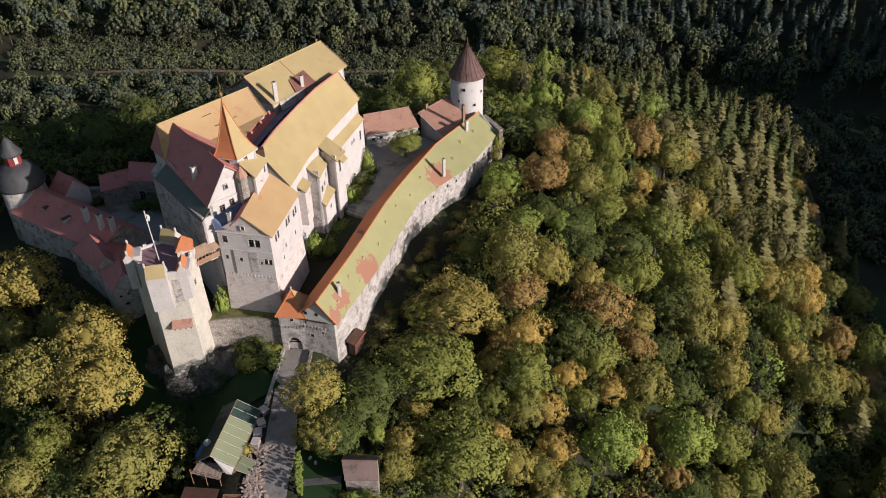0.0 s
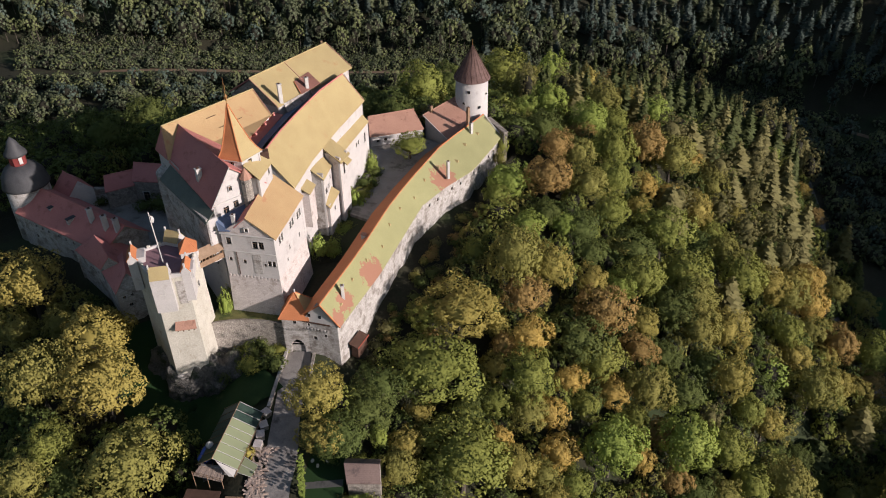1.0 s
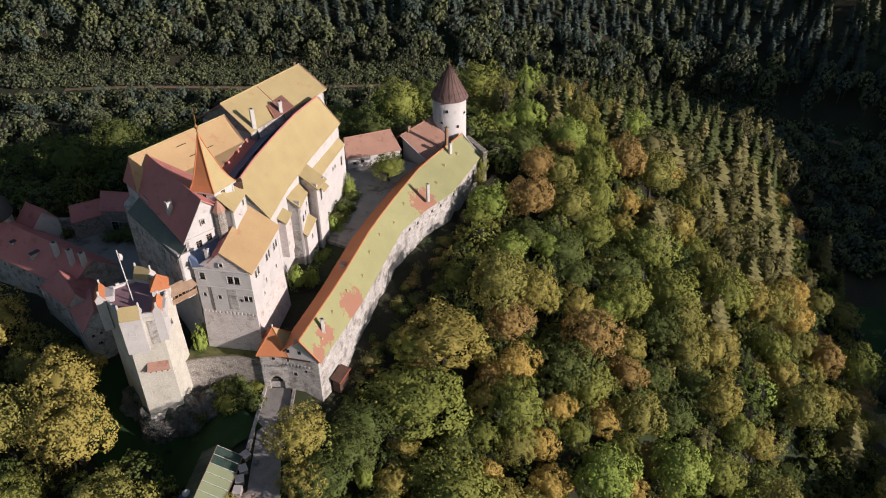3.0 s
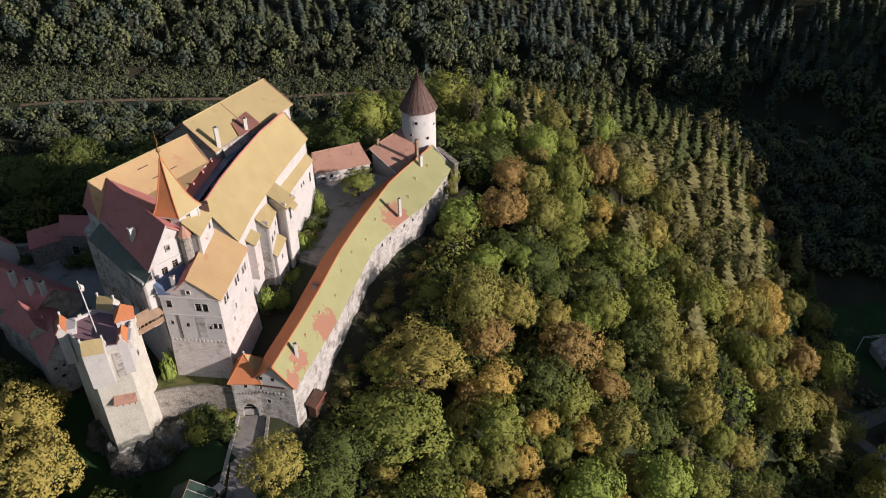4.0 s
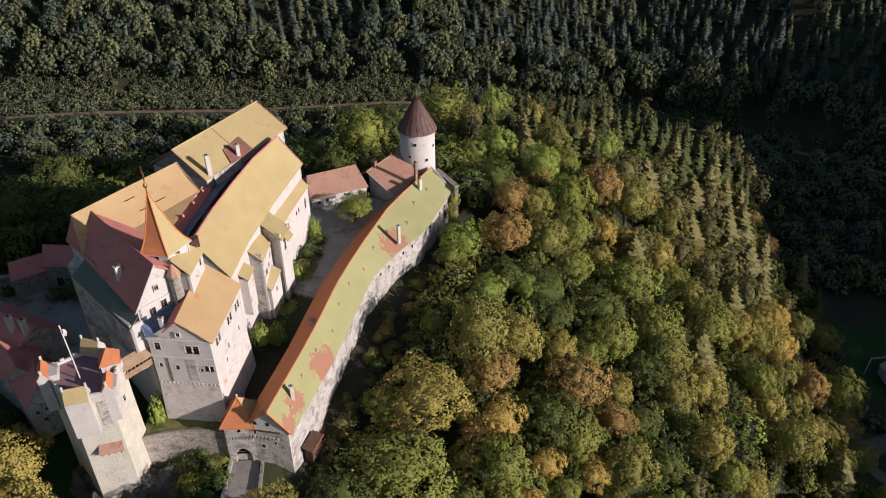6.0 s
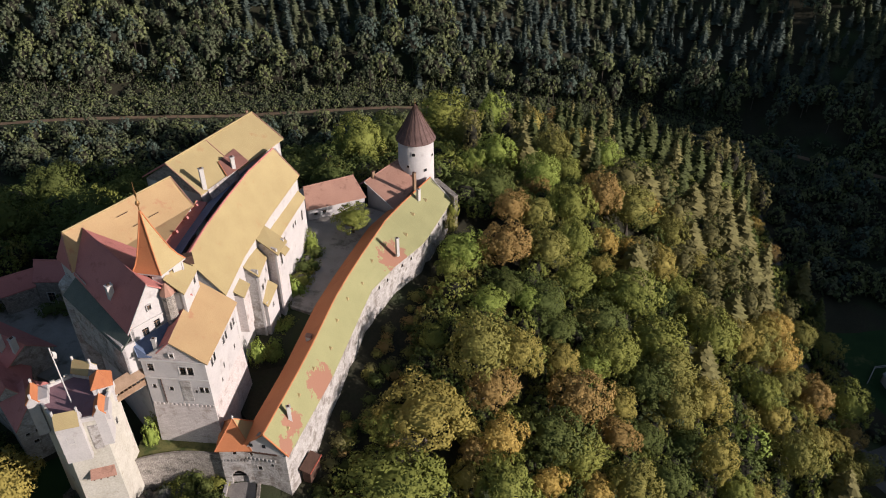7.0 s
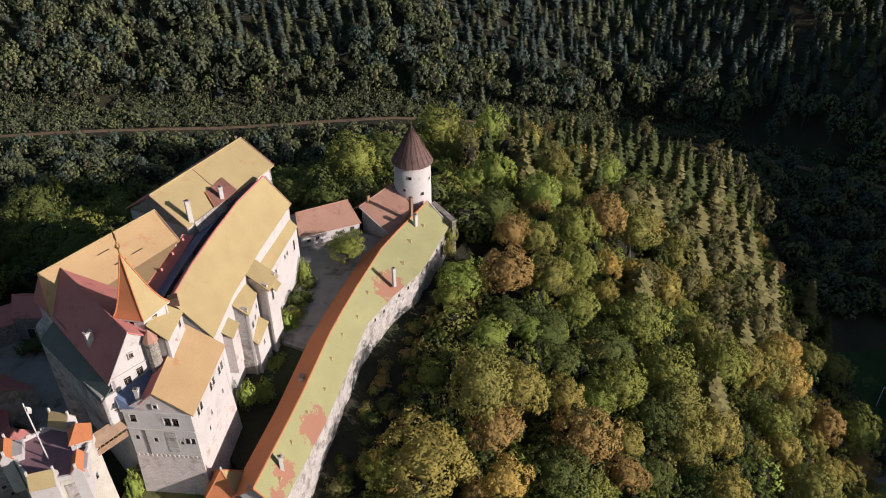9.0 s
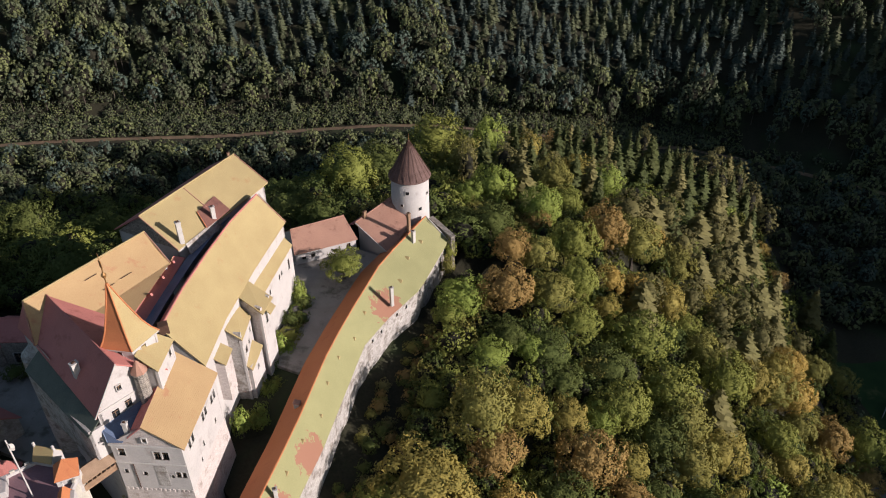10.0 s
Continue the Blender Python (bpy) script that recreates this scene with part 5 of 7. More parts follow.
nf = [(25.2, 85.2), (33.3, 77.0), (38.6, 87.0), (34.0, 93.6)]
for (p, q), (za, zb) in zip(zip(nf, nf[1:] + nf[:1]), ((16.9, 12.5), (12.5, 15.2), (15.2, 18.8), (18.8, 16.9))):
    sloped_wall(n2, p, q, 5, za, zb, PLASTER)
windows(n2, nf[0], nf[1], [hole(9.6, 10.9, 0.9, 1.2)], 0.12)
part("roof", slab([(34.6, 94.4, 19.4), (39.2, 87.2, 15.7), (33.4, 76.2, 12.8), (24.5, 85.5, 17.3)], 0.28, 4, 0.08), TILE_PINK, n2)
part("roof", slab([(34.6, 94.4, 19.3), (24.5, 85.5, 17.2), (21.6, 89.4, 13.6), (31.0, 98.0, 14.6)], 0.28), TILE_RED, n2)
part("verge", rod((34.7, 94.4, 19.5), (39.3, 87.1, 15.8), 0.16), TILE_RED, n2)
part("eave_board", rod((24.4, 85.4, 17.2), (33.4, 76.1, 12.7), 0.15), PALE, n2)
part("ridge", rod((34.6, 94.4, 19.45), (24.5, 85.5, 17.35), 0.15), TILE_PINK, n2)
part("pergola", box(-3, 3, -0.6, 0.6, 13.4, 14.4, pose(37.2, 80.6, 0, 0, 0, 58)), IVY, n2)
chimney(27.0, 87.2, 16.4, 19.4, 0.9, 0.6, 45, WOOD)
free_wall("apse_wall", "low mossy wall beyond the round tower", (45.2, 93.5), (50.5, 83.5), 2, 12.5, 1.4, STONE, STONE)

# glazed house by the road
gl = thing("glazed_house", "roadside house under repair with a green glazed roof", "house")
GX = Matrix.Translation((-9.0, -22.2, 0)) @ Matrix.Rotation(math.atan2(-15.0, -1.9), 4, "Z")
gx = lambda s, t, z: GX @ Vector((s, t, z))
walled(gl, [gx(0.3, -3.6, 0).xy, gx(14.9, -3.6, 0).xy, gx(14.9, 4.5, 0).xy, gx(0.3, 4.5, 0).xy], -5, 0.5, PLASTER_OLD)
for k in range(7):
    part("roof_pane", slab([gx(0.05 + k * 2.16, 0, 3.5), gx(2.11 + k * 2.16, 0, 3.5), gx(2.11 + k * 2.16, 4.8, 0.9), gx(0.05 + k * 2.16, 4.8, 0.9)], 0.06), GREEN_GLASS if k > 1 else GREEN_GLASS_DARK, gl)
    part("roof_pane", slab([gx(0.05 + k * 2.16, 0, 3.5), gx(2.11 + k * 2.16, 0, 3.5), gx(2.11 + k * 2.16, -3.9, 0.6), gx(0.05 + k * 2.16, -3.9, 0.6)], 0.06), GREEN_GLASS_DARK, gl)
for k in range(8):
    part("glazing_bar", rod(gx(k * 2.16, 0, 3.58), gx(k * 2.16, 4.9, 0.98), 0.06), PALE, gl)
    part("glazing_bar", rod(gx(k * 2.16, 0, 3.58), gx(k * 2.16, -4.0, 0.68), 0.05), WOOD, gl)
part("ridge", rod(gx(0, 0, 3.6), gx(15.2, 0, 3.6), 0.08), WOOD, gl)
part("eave_beam", rod(gx(0, 4.9, 0.85), gx(16.8, 4.9, 0.85), 0.09), WOOD, gl)
part("pale_strip", slab([gx(15.2, 0.6, 3.1), gx(16.8, 3.6, 0.9), gx(16.8, 4.7, 0.85), gx(15.2, 4.6, 0.95)], 0.08), PALE, gl)
sc = thing("scaffold", "wooden scaffold platform with pale planks beside the house", "scaffold")
p0, p1, p2, p3 = Vector((-14.9, -38.9)), Vector((-14.1, -36.1)), Vector((-8.7, -37.2)), Vector((-8.6, -40.4))
for k in range(9):
    f0, f1 = k / 9 + 0.006, (k + 1) / 9 - 0.006
    zk = 0.3 + 0.04 * (k % 2)
    part("plank", slab([(*p0.lerp(p3, f0), zk), (*p1.lerp(p2, f0), zk), (*p1.lerp(p2, f1), zk), (*p0.lerp(p3, f1), zk)], 0.07), WOOD_PALE, sc)
for p in (p0, p1, p2, p3, p0.lerp(p3, 0.5), p1.lerp(p2, 0.5)):
    part("post", rod((*p, -6), (*p, 1.5), 0.08), WOOD, sc)
for z in (0.85, 1.4):
    part("rail", rod((*p0, z), (*p3, z), 0.06), WOOD, sc)
lr_ = thing("low_shed_roof", "dark flat shed roof below the scaffold", "shed")
part("roof", slab([(-15.6, -41.2, -0.9), (-15.9, -48.0, -0.9), (-9.0, -48.6, -1.2), (-8.8, -41.4, -1.2)], 0.2), WOOD_DARK, lr_)
part("body", slab([(-15.4, -41.4, -1.3), (-15.7, -47.8, -1.3), (-9.2, -48.4, -1.5), (-9.0, -41.6, -1.5)], 4.0), WOOD_DARK, lr_)
pal = thing("pallet_row", "stacked timber pallets by the road", "pallets")
for k in range(6):
    part("board", box(-7.6, -4.0, -43.2 - k * 0.8, -42.7 - k * 0.8, -1.1, -0.95), WOOD, pal)
    part("stack", box(-7.4, -4.2, -43.1 - k * 0.8, -42.8 - k * 0.8, -2.4, -1.1), WOOD_DARK, pal)
tp = thing("tarpaulin", "blue tarpaulin over a stack beside the house", "tarpaulin")
part("sheet", box(-0.8, 0.8, -1.8, 1.8, -5, 0.9, pose(-14.1, -33.7, 0, 0, 0, -8), 0.35), TARP, tp)
ch = thing("white_vent", "white round roof vent on a metal stack", "vent")
part("pipe", rod((-12.9, -32.7, -2), (-12.9, -32.7, 1.7), 0.35, 10), PALE, ch)
part("cap", lathe([(0.2, 1.6), (0.75, 1.8), (0.8, 2.3), (0.3, 2.9), (0.05, 3.0)], -12.9, -32.7, 12), PALE, ch)
cab = thing("glass_porch", "small green glazed porch beside the road", "porch")
part("roof", slab([(-5.6, -34.0, 0.1), (-2.7, -35.6, -0.3), (-3.4, -38.6, -0.3), (-6.3, -37.8, 0.1)], 0.08), GREEN_GLASS, cab)
for p, q in (((-5.6, -34.0), (-2.7, -35.6)), ((-5.95, -35.9), (-3.05, -37.1)), ((-6.3, -37.8), (-3.4, -38.6))):
    part("rafter", rod((*p, 0.16), (*q, -0.24), 0.06), PALE, cab)
    part("post", rod((*q, -2.2), (*q, -0.3), 0.07), PALE, cab)
for x_, y_ in ((-3.9, -21.9), (-3.7, -25.4), (-3.8, -28.0), (-3.7, -30.6)):
    cr = thing("crate", "pale stone block on the parapet by the road", "block", "blocks by the road")
    part("body", box(-0.8, 0.8, -0.9, 0.9, -2.2, 0.3, pose(x_, y_, 0, 0, 0, 6 * y_), 0.06), STONE, cr)
    part("lid", box(-0.9, 0.9, -1.0, 1.0, 0.3, 0.45, pose(x_, y_, 0, 0, 0, 6 * y_), 0.05), PLASTER_PINK, cr)
# boards and rubble strewn over the road beside the house
def rubble():
    r = random.Random(8)
    bm = bmesh.new()
    for k in range(420):
        x, y = r.uniform(-4.0, 2.2), r.uniform(-44.5, -31)
        if x > 0.0 + 2.6 * math.sin((y + 31) * 0.31) * 0.6 + r.uniform(-0.8, 0.8):
            continue
        w, d = r.uniform(0.08, 0.3), r.uniform(0.4, 1.9)
        add_box(bm, -w, w, -d / 2, d / 2, 0, r.uniform(0.05, 0.3), pose(x, y, land(x, y) + 0.14, r.uniform(-6, 6), r.uniform(-6, 6), r.uniform(-70, 110)))
    return tagged(mesh_object("rubble", bm, WOOD_PALE), "pale boards and rubble strewn on the road", "rubble", kind="stuff")


rubble()
patch("garden_lawn", [(6.3, -31.0), (14.6, -31.0), (15.2, -38.0), (15.2, -47.0), (8.0, -47.0)], -1.5, LAWN, "dark garden lawn behind the hedge", "lawn", 6)
patch("garden_path", [(6.7, -38.7), (15.0, -37.6), (15.0, -39.3), (7.1, -40.2)], -1.45, ASPHALT, "grey garden path to the shed", "path", 0.2)
for x_, y_ in ((8.0, -33.4), (9.3, -34.6), (11.2, -33.4)):
    st = thing("garden_stone", "small pale stone block on the garden lawn", "stone", "garden stones")
    part("block", box(-0.35, 0.35, -0.25, 0.25, -1.52, -1.0, pose(x_, y_, 0, 0, 0, 30 * x_), 0.08), PALE, st)
# garden shed behind the hedge
gs = saddle_house("garden_shed", "low shed with an old brown tiled roof", ((15.3, -37.0, 2.6), (22.4, -37.0, 2.6)), ((16.1, -40.1), (22.8, -39.9), (22.2, -34.0), (15.0, -34.0)), 0.6, STONE, TILE_BROWN, z0=-8)

saddle_house("barn", "small barn with a pale grey roof by the meadow", ((211.5, 86.0, -68.5), (211.5, 74.0, -68.5)), ((207.5, 86.0), (207.5, 74.0), (215.5, 74.0), (215.5, 86.0)), -71.5, PALE, PLASTER_OLD, z0=-77)
fence = thing("meadow_fence", "white rail fence on the valley meadow", "fence")
for p, q in (((202.5, 85), (208.8, 92)), ((208.8, 92), (228, 93))):
    for z in (0.8, 1.5):
        part("rail", rod((*p, land(*p) + z), (*q, land(*q) + z), 0.12), PALE, fence)
    for k in range(4):
        v = Vector(p).lerp(Vector(q), k / 3)
        part("post", rod((*v, land(*v) - 0.3), (*v, land(*v) + 1.7), 0.12), PALE, fence)

# ---- trees ----
ROUND = {}


def rounded(me, normals):
    """Lets a crown's blades take the light as the boughs that they sit on do."""
    me.polygons.foreach_set("use_smooth", [True] * len(me.polygons))
    me.normals_split_custom_set_from_vertices(normals)
    ROUND[me.name] = np.array([tuple(v) for v in normals])
    return me


def crown_mesh(name, radius, height, leaf, clumps, leaves_each, seed, flat=0.9, gap=0.05, core=(5, 8)):
    """A broad crown: bosses of small leaf blades over a dome, with an uneven outline and dark gaps between them."""
    r = random.Random(seed)
    verts, faces, ways = [], [], []
    # inner mass of foliage, lumpy, so that light does not pass straight through
    rings, cols = core
    for a in range(rings + 1):
        for b in range(cols):
            ct, th = math.cos(math.pi * (0.02 + 0.76 * a / rings)), 2 * math.pi * b / cols
            st = math.sqrt(1 - ct * ct)
            k = 0.58 + 0.14 * noise.noise((st * math.cos(th) * 2 + seed, st * math.sin(th) * 2, ct * 2))
            verts.append(Vector((radius * k * st * math.cos(th), radius * k * st * math.sin(th), height * (0.5 + 0.46 * flat * k * ct))))
            ways.append(Vector((st * math.cos(th), st * math.sin(th), ct)))
    for a in range(rings):
        for b in range(cols):
            faces.append((a * cols + b, a * cols + (b + 1) % cols, (a + 1) * cols + (b + 1) % cols, (a + 1) * cols + b)[::-1])
    for c in range(clumps):
        # boss centres spread evenly over the dome and down its sides
        th, ct = 2.39996 * c + r.uniform(-0.4, 0.4), 1 - 1.6 * (c + r.random()) / clumps
        st = math.sqrt(max(0, 1 - ct * ct))
        k = r.uniform(0.66, 1.0) * (1 + 0.14 * math.sin(2 * th + seed) + 0.10 * math.sin(5 * th + 2 * seed)) * (1 - 0.25 * max(0, -ct))
        dome = Vector((st * math.cos(th), st * math.sin(th), ct * 0.9 + 0.1))
        centre = Vector((radius * k * st * math.cos(th), radius * k * st * math.sin(th), height * (0.5 + 0.5 * flat * k * ct)))
        size = radius * r.uniform(0.12, 0.23)
        if r.random() < gap:
            continue
        for _ in range(int(leaves_each * (0.4 + size / radius * 4))):
            d = (Vector((r.gauss(0, 1), r.gauss(0, 1), r.gauss(0, 1))).normalized() + dome * 0.75).normalized()
            p = centre + Vector((d.x, d.y, d.z * 1.15)) * size * r.uniform(0.72, 1.08) * (1.25 if r.random() < 0.06 else 1)
            nrm = (d + Vector((r.gauss(0, 0.26), r.gauss(0, 0.26), r.gauss(0.05, 0.26)))).normalized()
            t = nrm.orthogonal().normalized()
            t.rotate(Matrix.Rotation(r.uniform(0, 6.28), 3, nrm))
            s = nrm.cross(t)
            a, b = leaf * r.uniform(0.55, 1.25), leaf * r.uniform(0.4, 0.8)
            i = len(verts)
            verts += [p - t * a, p - s * b * 0.9 + nrm * 0.06, p + t * a, p + s * b]
            ways += [(nrm * 0.35 + d * 0.55 + dome * 0.55).normalized()] * 4
            faces.append((i, i + 1, i + 2, i + 3))
    me = bpy.data.meshes.new(name)
    me.from_pydata([tuple(v) for v in verts], [], faces)
    # slot 1, the painted dark shade, goes to the core faces
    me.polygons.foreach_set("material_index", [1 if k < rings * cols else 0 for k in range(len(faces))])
    return rounded(me, ways)


def trunk_mesh(height, radius, seed, limbs=5, spread_=0.35):
    r = random.Random(seed)
    bm = bmesh.new()
    tube(bm, [(0, 0, -1.5), (0.05, 0, 0.3), (0.1, 0.1, height * 0.45), (0.0, 0.1, height * 0.8)], [radius * 1.5, radius, radius * 0.75, radius * 0.25], 7)
    for k in range(limbs):
        a = 6.28 * k / limbs + r.uniform(-0.4, 0.4)
        z = height * r.uniform(0.35, 0.6)
        l = height * spread_ * r.uniform(0.7, 1.1)
        tube(bm, [(0, 0, z), (l * 0.5 * math.cos(a), l * 0.5 * math.sin(a), z + l * 0.35), (l * math.cos(a), l * math.sin(a), z + l * 0.8)], [radius * 0.5, radius * 0.3, radius * 0.1], 5)
    me = bpy.data.meshes.new("trunk")
    bm.to_mesh(me)
    bm.free()
    me.materials.append(BARK)
    return me


def conifer_mesh(height, radius, tiers, blades, seed, start=0.12, taper=0.85):
    """A spruce: drooping whorls of needle sprays round the stem."""
    r = random.Random(seed)
    verts, faces, ways = [], [], []
    for t in range(tiers):
        k = t / (tiers - 1)
        z = height * (start + (1 - start) * k)
        rad = radius * (1 - k) ** taper * (1 + 0.12 * math.sin(5 * t + seed)) + 0.12
        n = max(4, int(blades * (1 - 0.75 * k)))
        for j in range(n):
            a = 6.28 * (j + r.random()) / n + t
            l = rad * r.uniform(0.75, 1.15)
            d = Vector((math.cos(a), math.sin(a), 0))
            s = Vector((-d.y, d.x, 0)) * l * r.uniform(0.22, 0.40)
            z = height * (start + (1 - start) * k) + height / tiers * r.uniform(-0.45, 0.45)
            tipz = z - l * r.uniform(0.12, 0.42)
            i = len(verts)
            mid = d * l * 0.55
            verts += [(d * 0.05) + Vector((0, 0, z + 0.2)), mid + s + Vector((0, 0, z - l * 0.15)), d * l + Vector((0, 0, tipz)), mid - s + Vector((0, 0, z - l * 0.15))]
            ways += [(d + Vector((r.gauss(0, 0.4), r.gauss(0, 0.4), 0.4 + r.gauss(0, 0.35)))).normalized()] * 4
            faces.append((i + 3, i + 2, i + 1, i))
    me = bpy.data.meshes.new("crown")
    me.from_pydata([tuple(v) for v in verts], [], faces)
    return rounded(me, ways)


BROAD = [crown_mesh("crown", 6.0, 13.0, 0.27, 135, 34, s, gap=0.08) for s in range(7)]
TRUNKS = [trunk_mesh(12.0, 0.38, s) for s in range(3)]
SPRUCE = [conifer_mesh(20.0, 4.5, 27, 20, s) for s in range(3)]
SPRUCE_TRUNK = trunk_mesh(20.0, 0.28, 9, 0)
PINE = [crown_mesh("crown", 3.4, 20.0, 0.30, 96, 18, 50, 1.0, 0.06), conifer_mesh(20.0, 5.0, 22, 20, 51, 0.1, 0.75), crown_mesh("crown", 3.4, 19.0, 0.28, 90, 18, 52, 1.0, 0.06), conifer_mesh(19.0, 4.6, 20, 19, 53, 0.1, 0.7)]
DRESSED = {}


def dressed(me, key):
    """The crown's mesh in one leaf colour."""
    k = (me.name, key)
    if k not in DRESSED:
        DRESSED[k] = me.copy()
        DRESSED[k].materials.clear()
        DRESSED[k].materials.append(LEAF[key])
        DRESSED[k].materials.append(CORE_SHADE)
    return DRESSED[k]


NAMES = {
    "green": "broadleaf tree with a full green crown", "deep": "broadleaf tree with a deep green crown", "bright": "broadleaf tree with a bright green crown",
    "olive": "broadleaf tree with an olive crown turning brown", "gold": "broadleaf tree with a golden-green autumn crown", "amber": "broadleaf tree with an amber yellow autumn crown",
    "rust": "broadleaf tree with a rusty brown autumn crown", "brown": "tall pine with brownish olive needles", "spruce": "dark green pointed spruce",
}
STANDING = []


def tree(key, x, y, height=19.0, radius=6.0, z=None, group="trees of the castle hill"):
    r = random.Random(int(x * 131 + y * 717))
    z = land(x, y) if z is None else z
    t = thing("tree", NAMES[key], "tree", group)
    t.matrix_basis = Matrix.Translation((x, y, z - 0.2)) @ Matrix.Rotation(r.uniform(0, 6.28), 4, "Z") @ pose(0, 0, 0, r.uniform(-3, 3), r.uniform(-3, 3), 0)
    if key == "spruce":
        tk, cr, base_h, base_r, lift = SPRUCE_TRUNK, r.choice(SPRUCE), 20.0, 3.4, 0.0
    elif key == "brown":
        tk, cr, base_h, base_r, lift = SPRUCE_TRUNK, r.choice(PINE), 20.0, 3.4, 0.10
    else:
        tk, cr, base_h, base_r, lift = r.choice(TRUNKS), r.choice(BROAD), 13.0, 6.0, 0.17
    trunk = new("trunk", tk)
    trunk.parent = t
    trunk.scale = (radius / 6 + 0.3,) * 2 + (height / (20.0 if key in ("spruce", "brown") else 13.5),)
    crown = new("crown", dressed(cr, key))
    crown.parent = t
    span = height * (1 - lift)
    crown.location = (0, 0, height * lift)
    crown.scale = (radius / base_r, radius / base_r * r.uniform(0.9, 1.1), span / base_h)
    STANDING.append((x, y, radius))
    return t


def clear(x, y):
    """Where no tree of the fill may stand: castle, roads, lawns."""
    for (ax, ay), (bx, by), w in CLEAR:
        k = min(max(((x - ax) * (bx - ax) + (y - ay) * (by - ay)) / ((bx - ax) ** 2 + (by - ay) ** 2), 0), 1)
        if math.hypot(x - ax - k * (bx - ax), y - ay - k * (by - ay)) < w:
            return True
    return False


CLEAR = [((-78, 38), (-45, 22), 16), ((-60, 45), (-30, 45), 12), ((-30, 20), (0, 60), 22), ((-5, 5), (10, 60), 22), ((6, 0), (20, 45), 12), ((20, 45), (40, 87), 13),
         ((40, 94), (40, 94.1), 10), ((8, 80), (38, 88), 12), ((0, -3), (1, -60), 6), ((-30, 0), (-12, -14), 16), ((-10, -24), (-12, -45), 9),
         ((200, 190), (189, 137), 5), ((189, 137), (174, 88), 4), ((174, 88), (184, 49), 4), ((184, 49), (250, 62), 7), ((184, 40), (205, 28), 5), ((214, 112), (220, 60), 20), ((10, -36), (20, -42), 7), ((6, -8), (17, -10), 9), ((7, -38), (15, -47), 8)]


# trees that stand out
tree("gold", 37.8, 10.8, 15.6, 9.7)
tree("gold", 7.4, -22.1, 13.7, 5.8)
tree("gold", 9.6, -30.5, 10.1, 4.3)
tree("green", 31.3, -3.7, 15.6, 11.3)
tree("green", 29.7, 10.5, 9.5, 4.6)
tree("deep", 18.8, -11.6, 9.5, 6.1)
tree("gold", 26.5, -24.0, 10.2, 4.3)
tree("gold", 28.3, -12.8, 9.5, 3.5)
tree("green", 38.9, -26.3, 20.0, 9.8)
tree("amber", 47.4, -14.3, 9.5, 3.2)
tree("deep", 12.7, -30.1, 11.7, 5.9)
tree("deep", 17.2, -20.2, 11.7, 5.9)
tree("deep", 40.1, -8.8, 9.5, 4.4)
tree("gold", 45.7, 1.1, 9.5, 4.0)
tree("green", 46.4, -6.4, 10.5, 4.4)
tree("bright", 20.5, -24.5, 9.5, 2.1)
tree("olive", 24.7, -31.7, 10.1, 4.3)
tree("deep", 32.9, -31.1, 9.5, 3.9)
tree("amber", 54.6, 9.7, 13.1, 5.6)
tree("gold", 46.6, 11.3, 9.5, 3.2)
tree("rust", 48.6, 7.2, 9.5, 3.3)
tree("rust", 53.8, 21.0, 13.2, 5.6)
tree("green", 54.6, -2.0, 17.4, 6.4)
tree("amber", 59.1, -6.5, 10.9, 4.6)
tree("amber", 61.7, -14.9, 11.7, 5.0)
tree("amber", 64.8, 3.1, 9.9, 4.2)
tree("deep", 67.0, 12.0, 15.8, 8.0)
tree("green", 73.3, 8.9, 16.3, 6.0)
tree("rust", 76.0, 22.2, 19.6, 7.2)
tree("rust", 84.9, 18.9, 11.4, 4.8)
tree("amber", 76.2, 4.0, 10.8, 4.6)
tree("olive", 85.2, 5.3, 17.2, 6.3)
tree("gold", 87.9, 27.9, 11.0, 4.7)
tree("green", 68.6, -1.9, 9.8, 4.2)
tree("olive", 54.0, -8.2, 12.2, 5.2)
tree("bright", 74.0, -13.5, 19.0, 7.0)
tree("amber", 81.4, -10.4, 9.5, 3.8)
tree("green", 81.7, -0.7, 9.7, 4.1)
tree("gold", 50.6, -20.0, 12.4, 5.2)
tree("olive", 57.3, -20.1, 10.5, 4.5)
tree("green", 64.6, -21.1, 10.9, 4.6)
tree("gold", 60.2, -24.0, 9.8, 4.2)
tree("rust", 88.3, -2.5, 10.1, 4.3)
tree("rust", 90.9, -12.8, 10.1, 4.3)
tree("bright", 95.2, -6.0, 20.0, 7.9)
tree("deep", 93.0, 21.4, 9.5, 4.8)
tree("deep", 96.9, 34.3, 15.2, 7.7)
tree("olive", 104.0, 40.1, 20.0, 7.3)
tree("deep", 105.4, 22.5, 10.3, 5.2)
tree("deep", 96.7, 11.3, 11.4, 5.8)
tree("olive", 103.1, 29.4, 17.5, 6.4)
tree("gold", 113.9, 35.5, 18.6, 6.8)
tree("gold", 112.6, 18.8, 17.2, 6.3)
tree("brown", 103.6, 6.5, 13.0, 3.0)
tree("green", 116.4, 13.6, 11.3, 4.8)
tree("gold", 122.4, 12.8, 12.2, 5.2)
tree("green", 106.7, -2.5, 16.0, 5.9)
tree("olive", 122.3, -6.2, 17.9, 6.5)
tree("green", 112.1, -8.8, 13.0, 5.5)
tree("olive", 104.0, -12.9, 11.0, 4.7)
tree("deep", 95.8, -14.3, 9.7, 4.9)
tree("olive", 149.9, 7.8, 13.6, 5.8)
tree("olive", 158.2, 8.4, 11.5, 4.9)
tree("amber", 153.3, 67.0, 18.1, 6.6)
tree("olive", 144.6, 66.0, 17.3, 6.3)
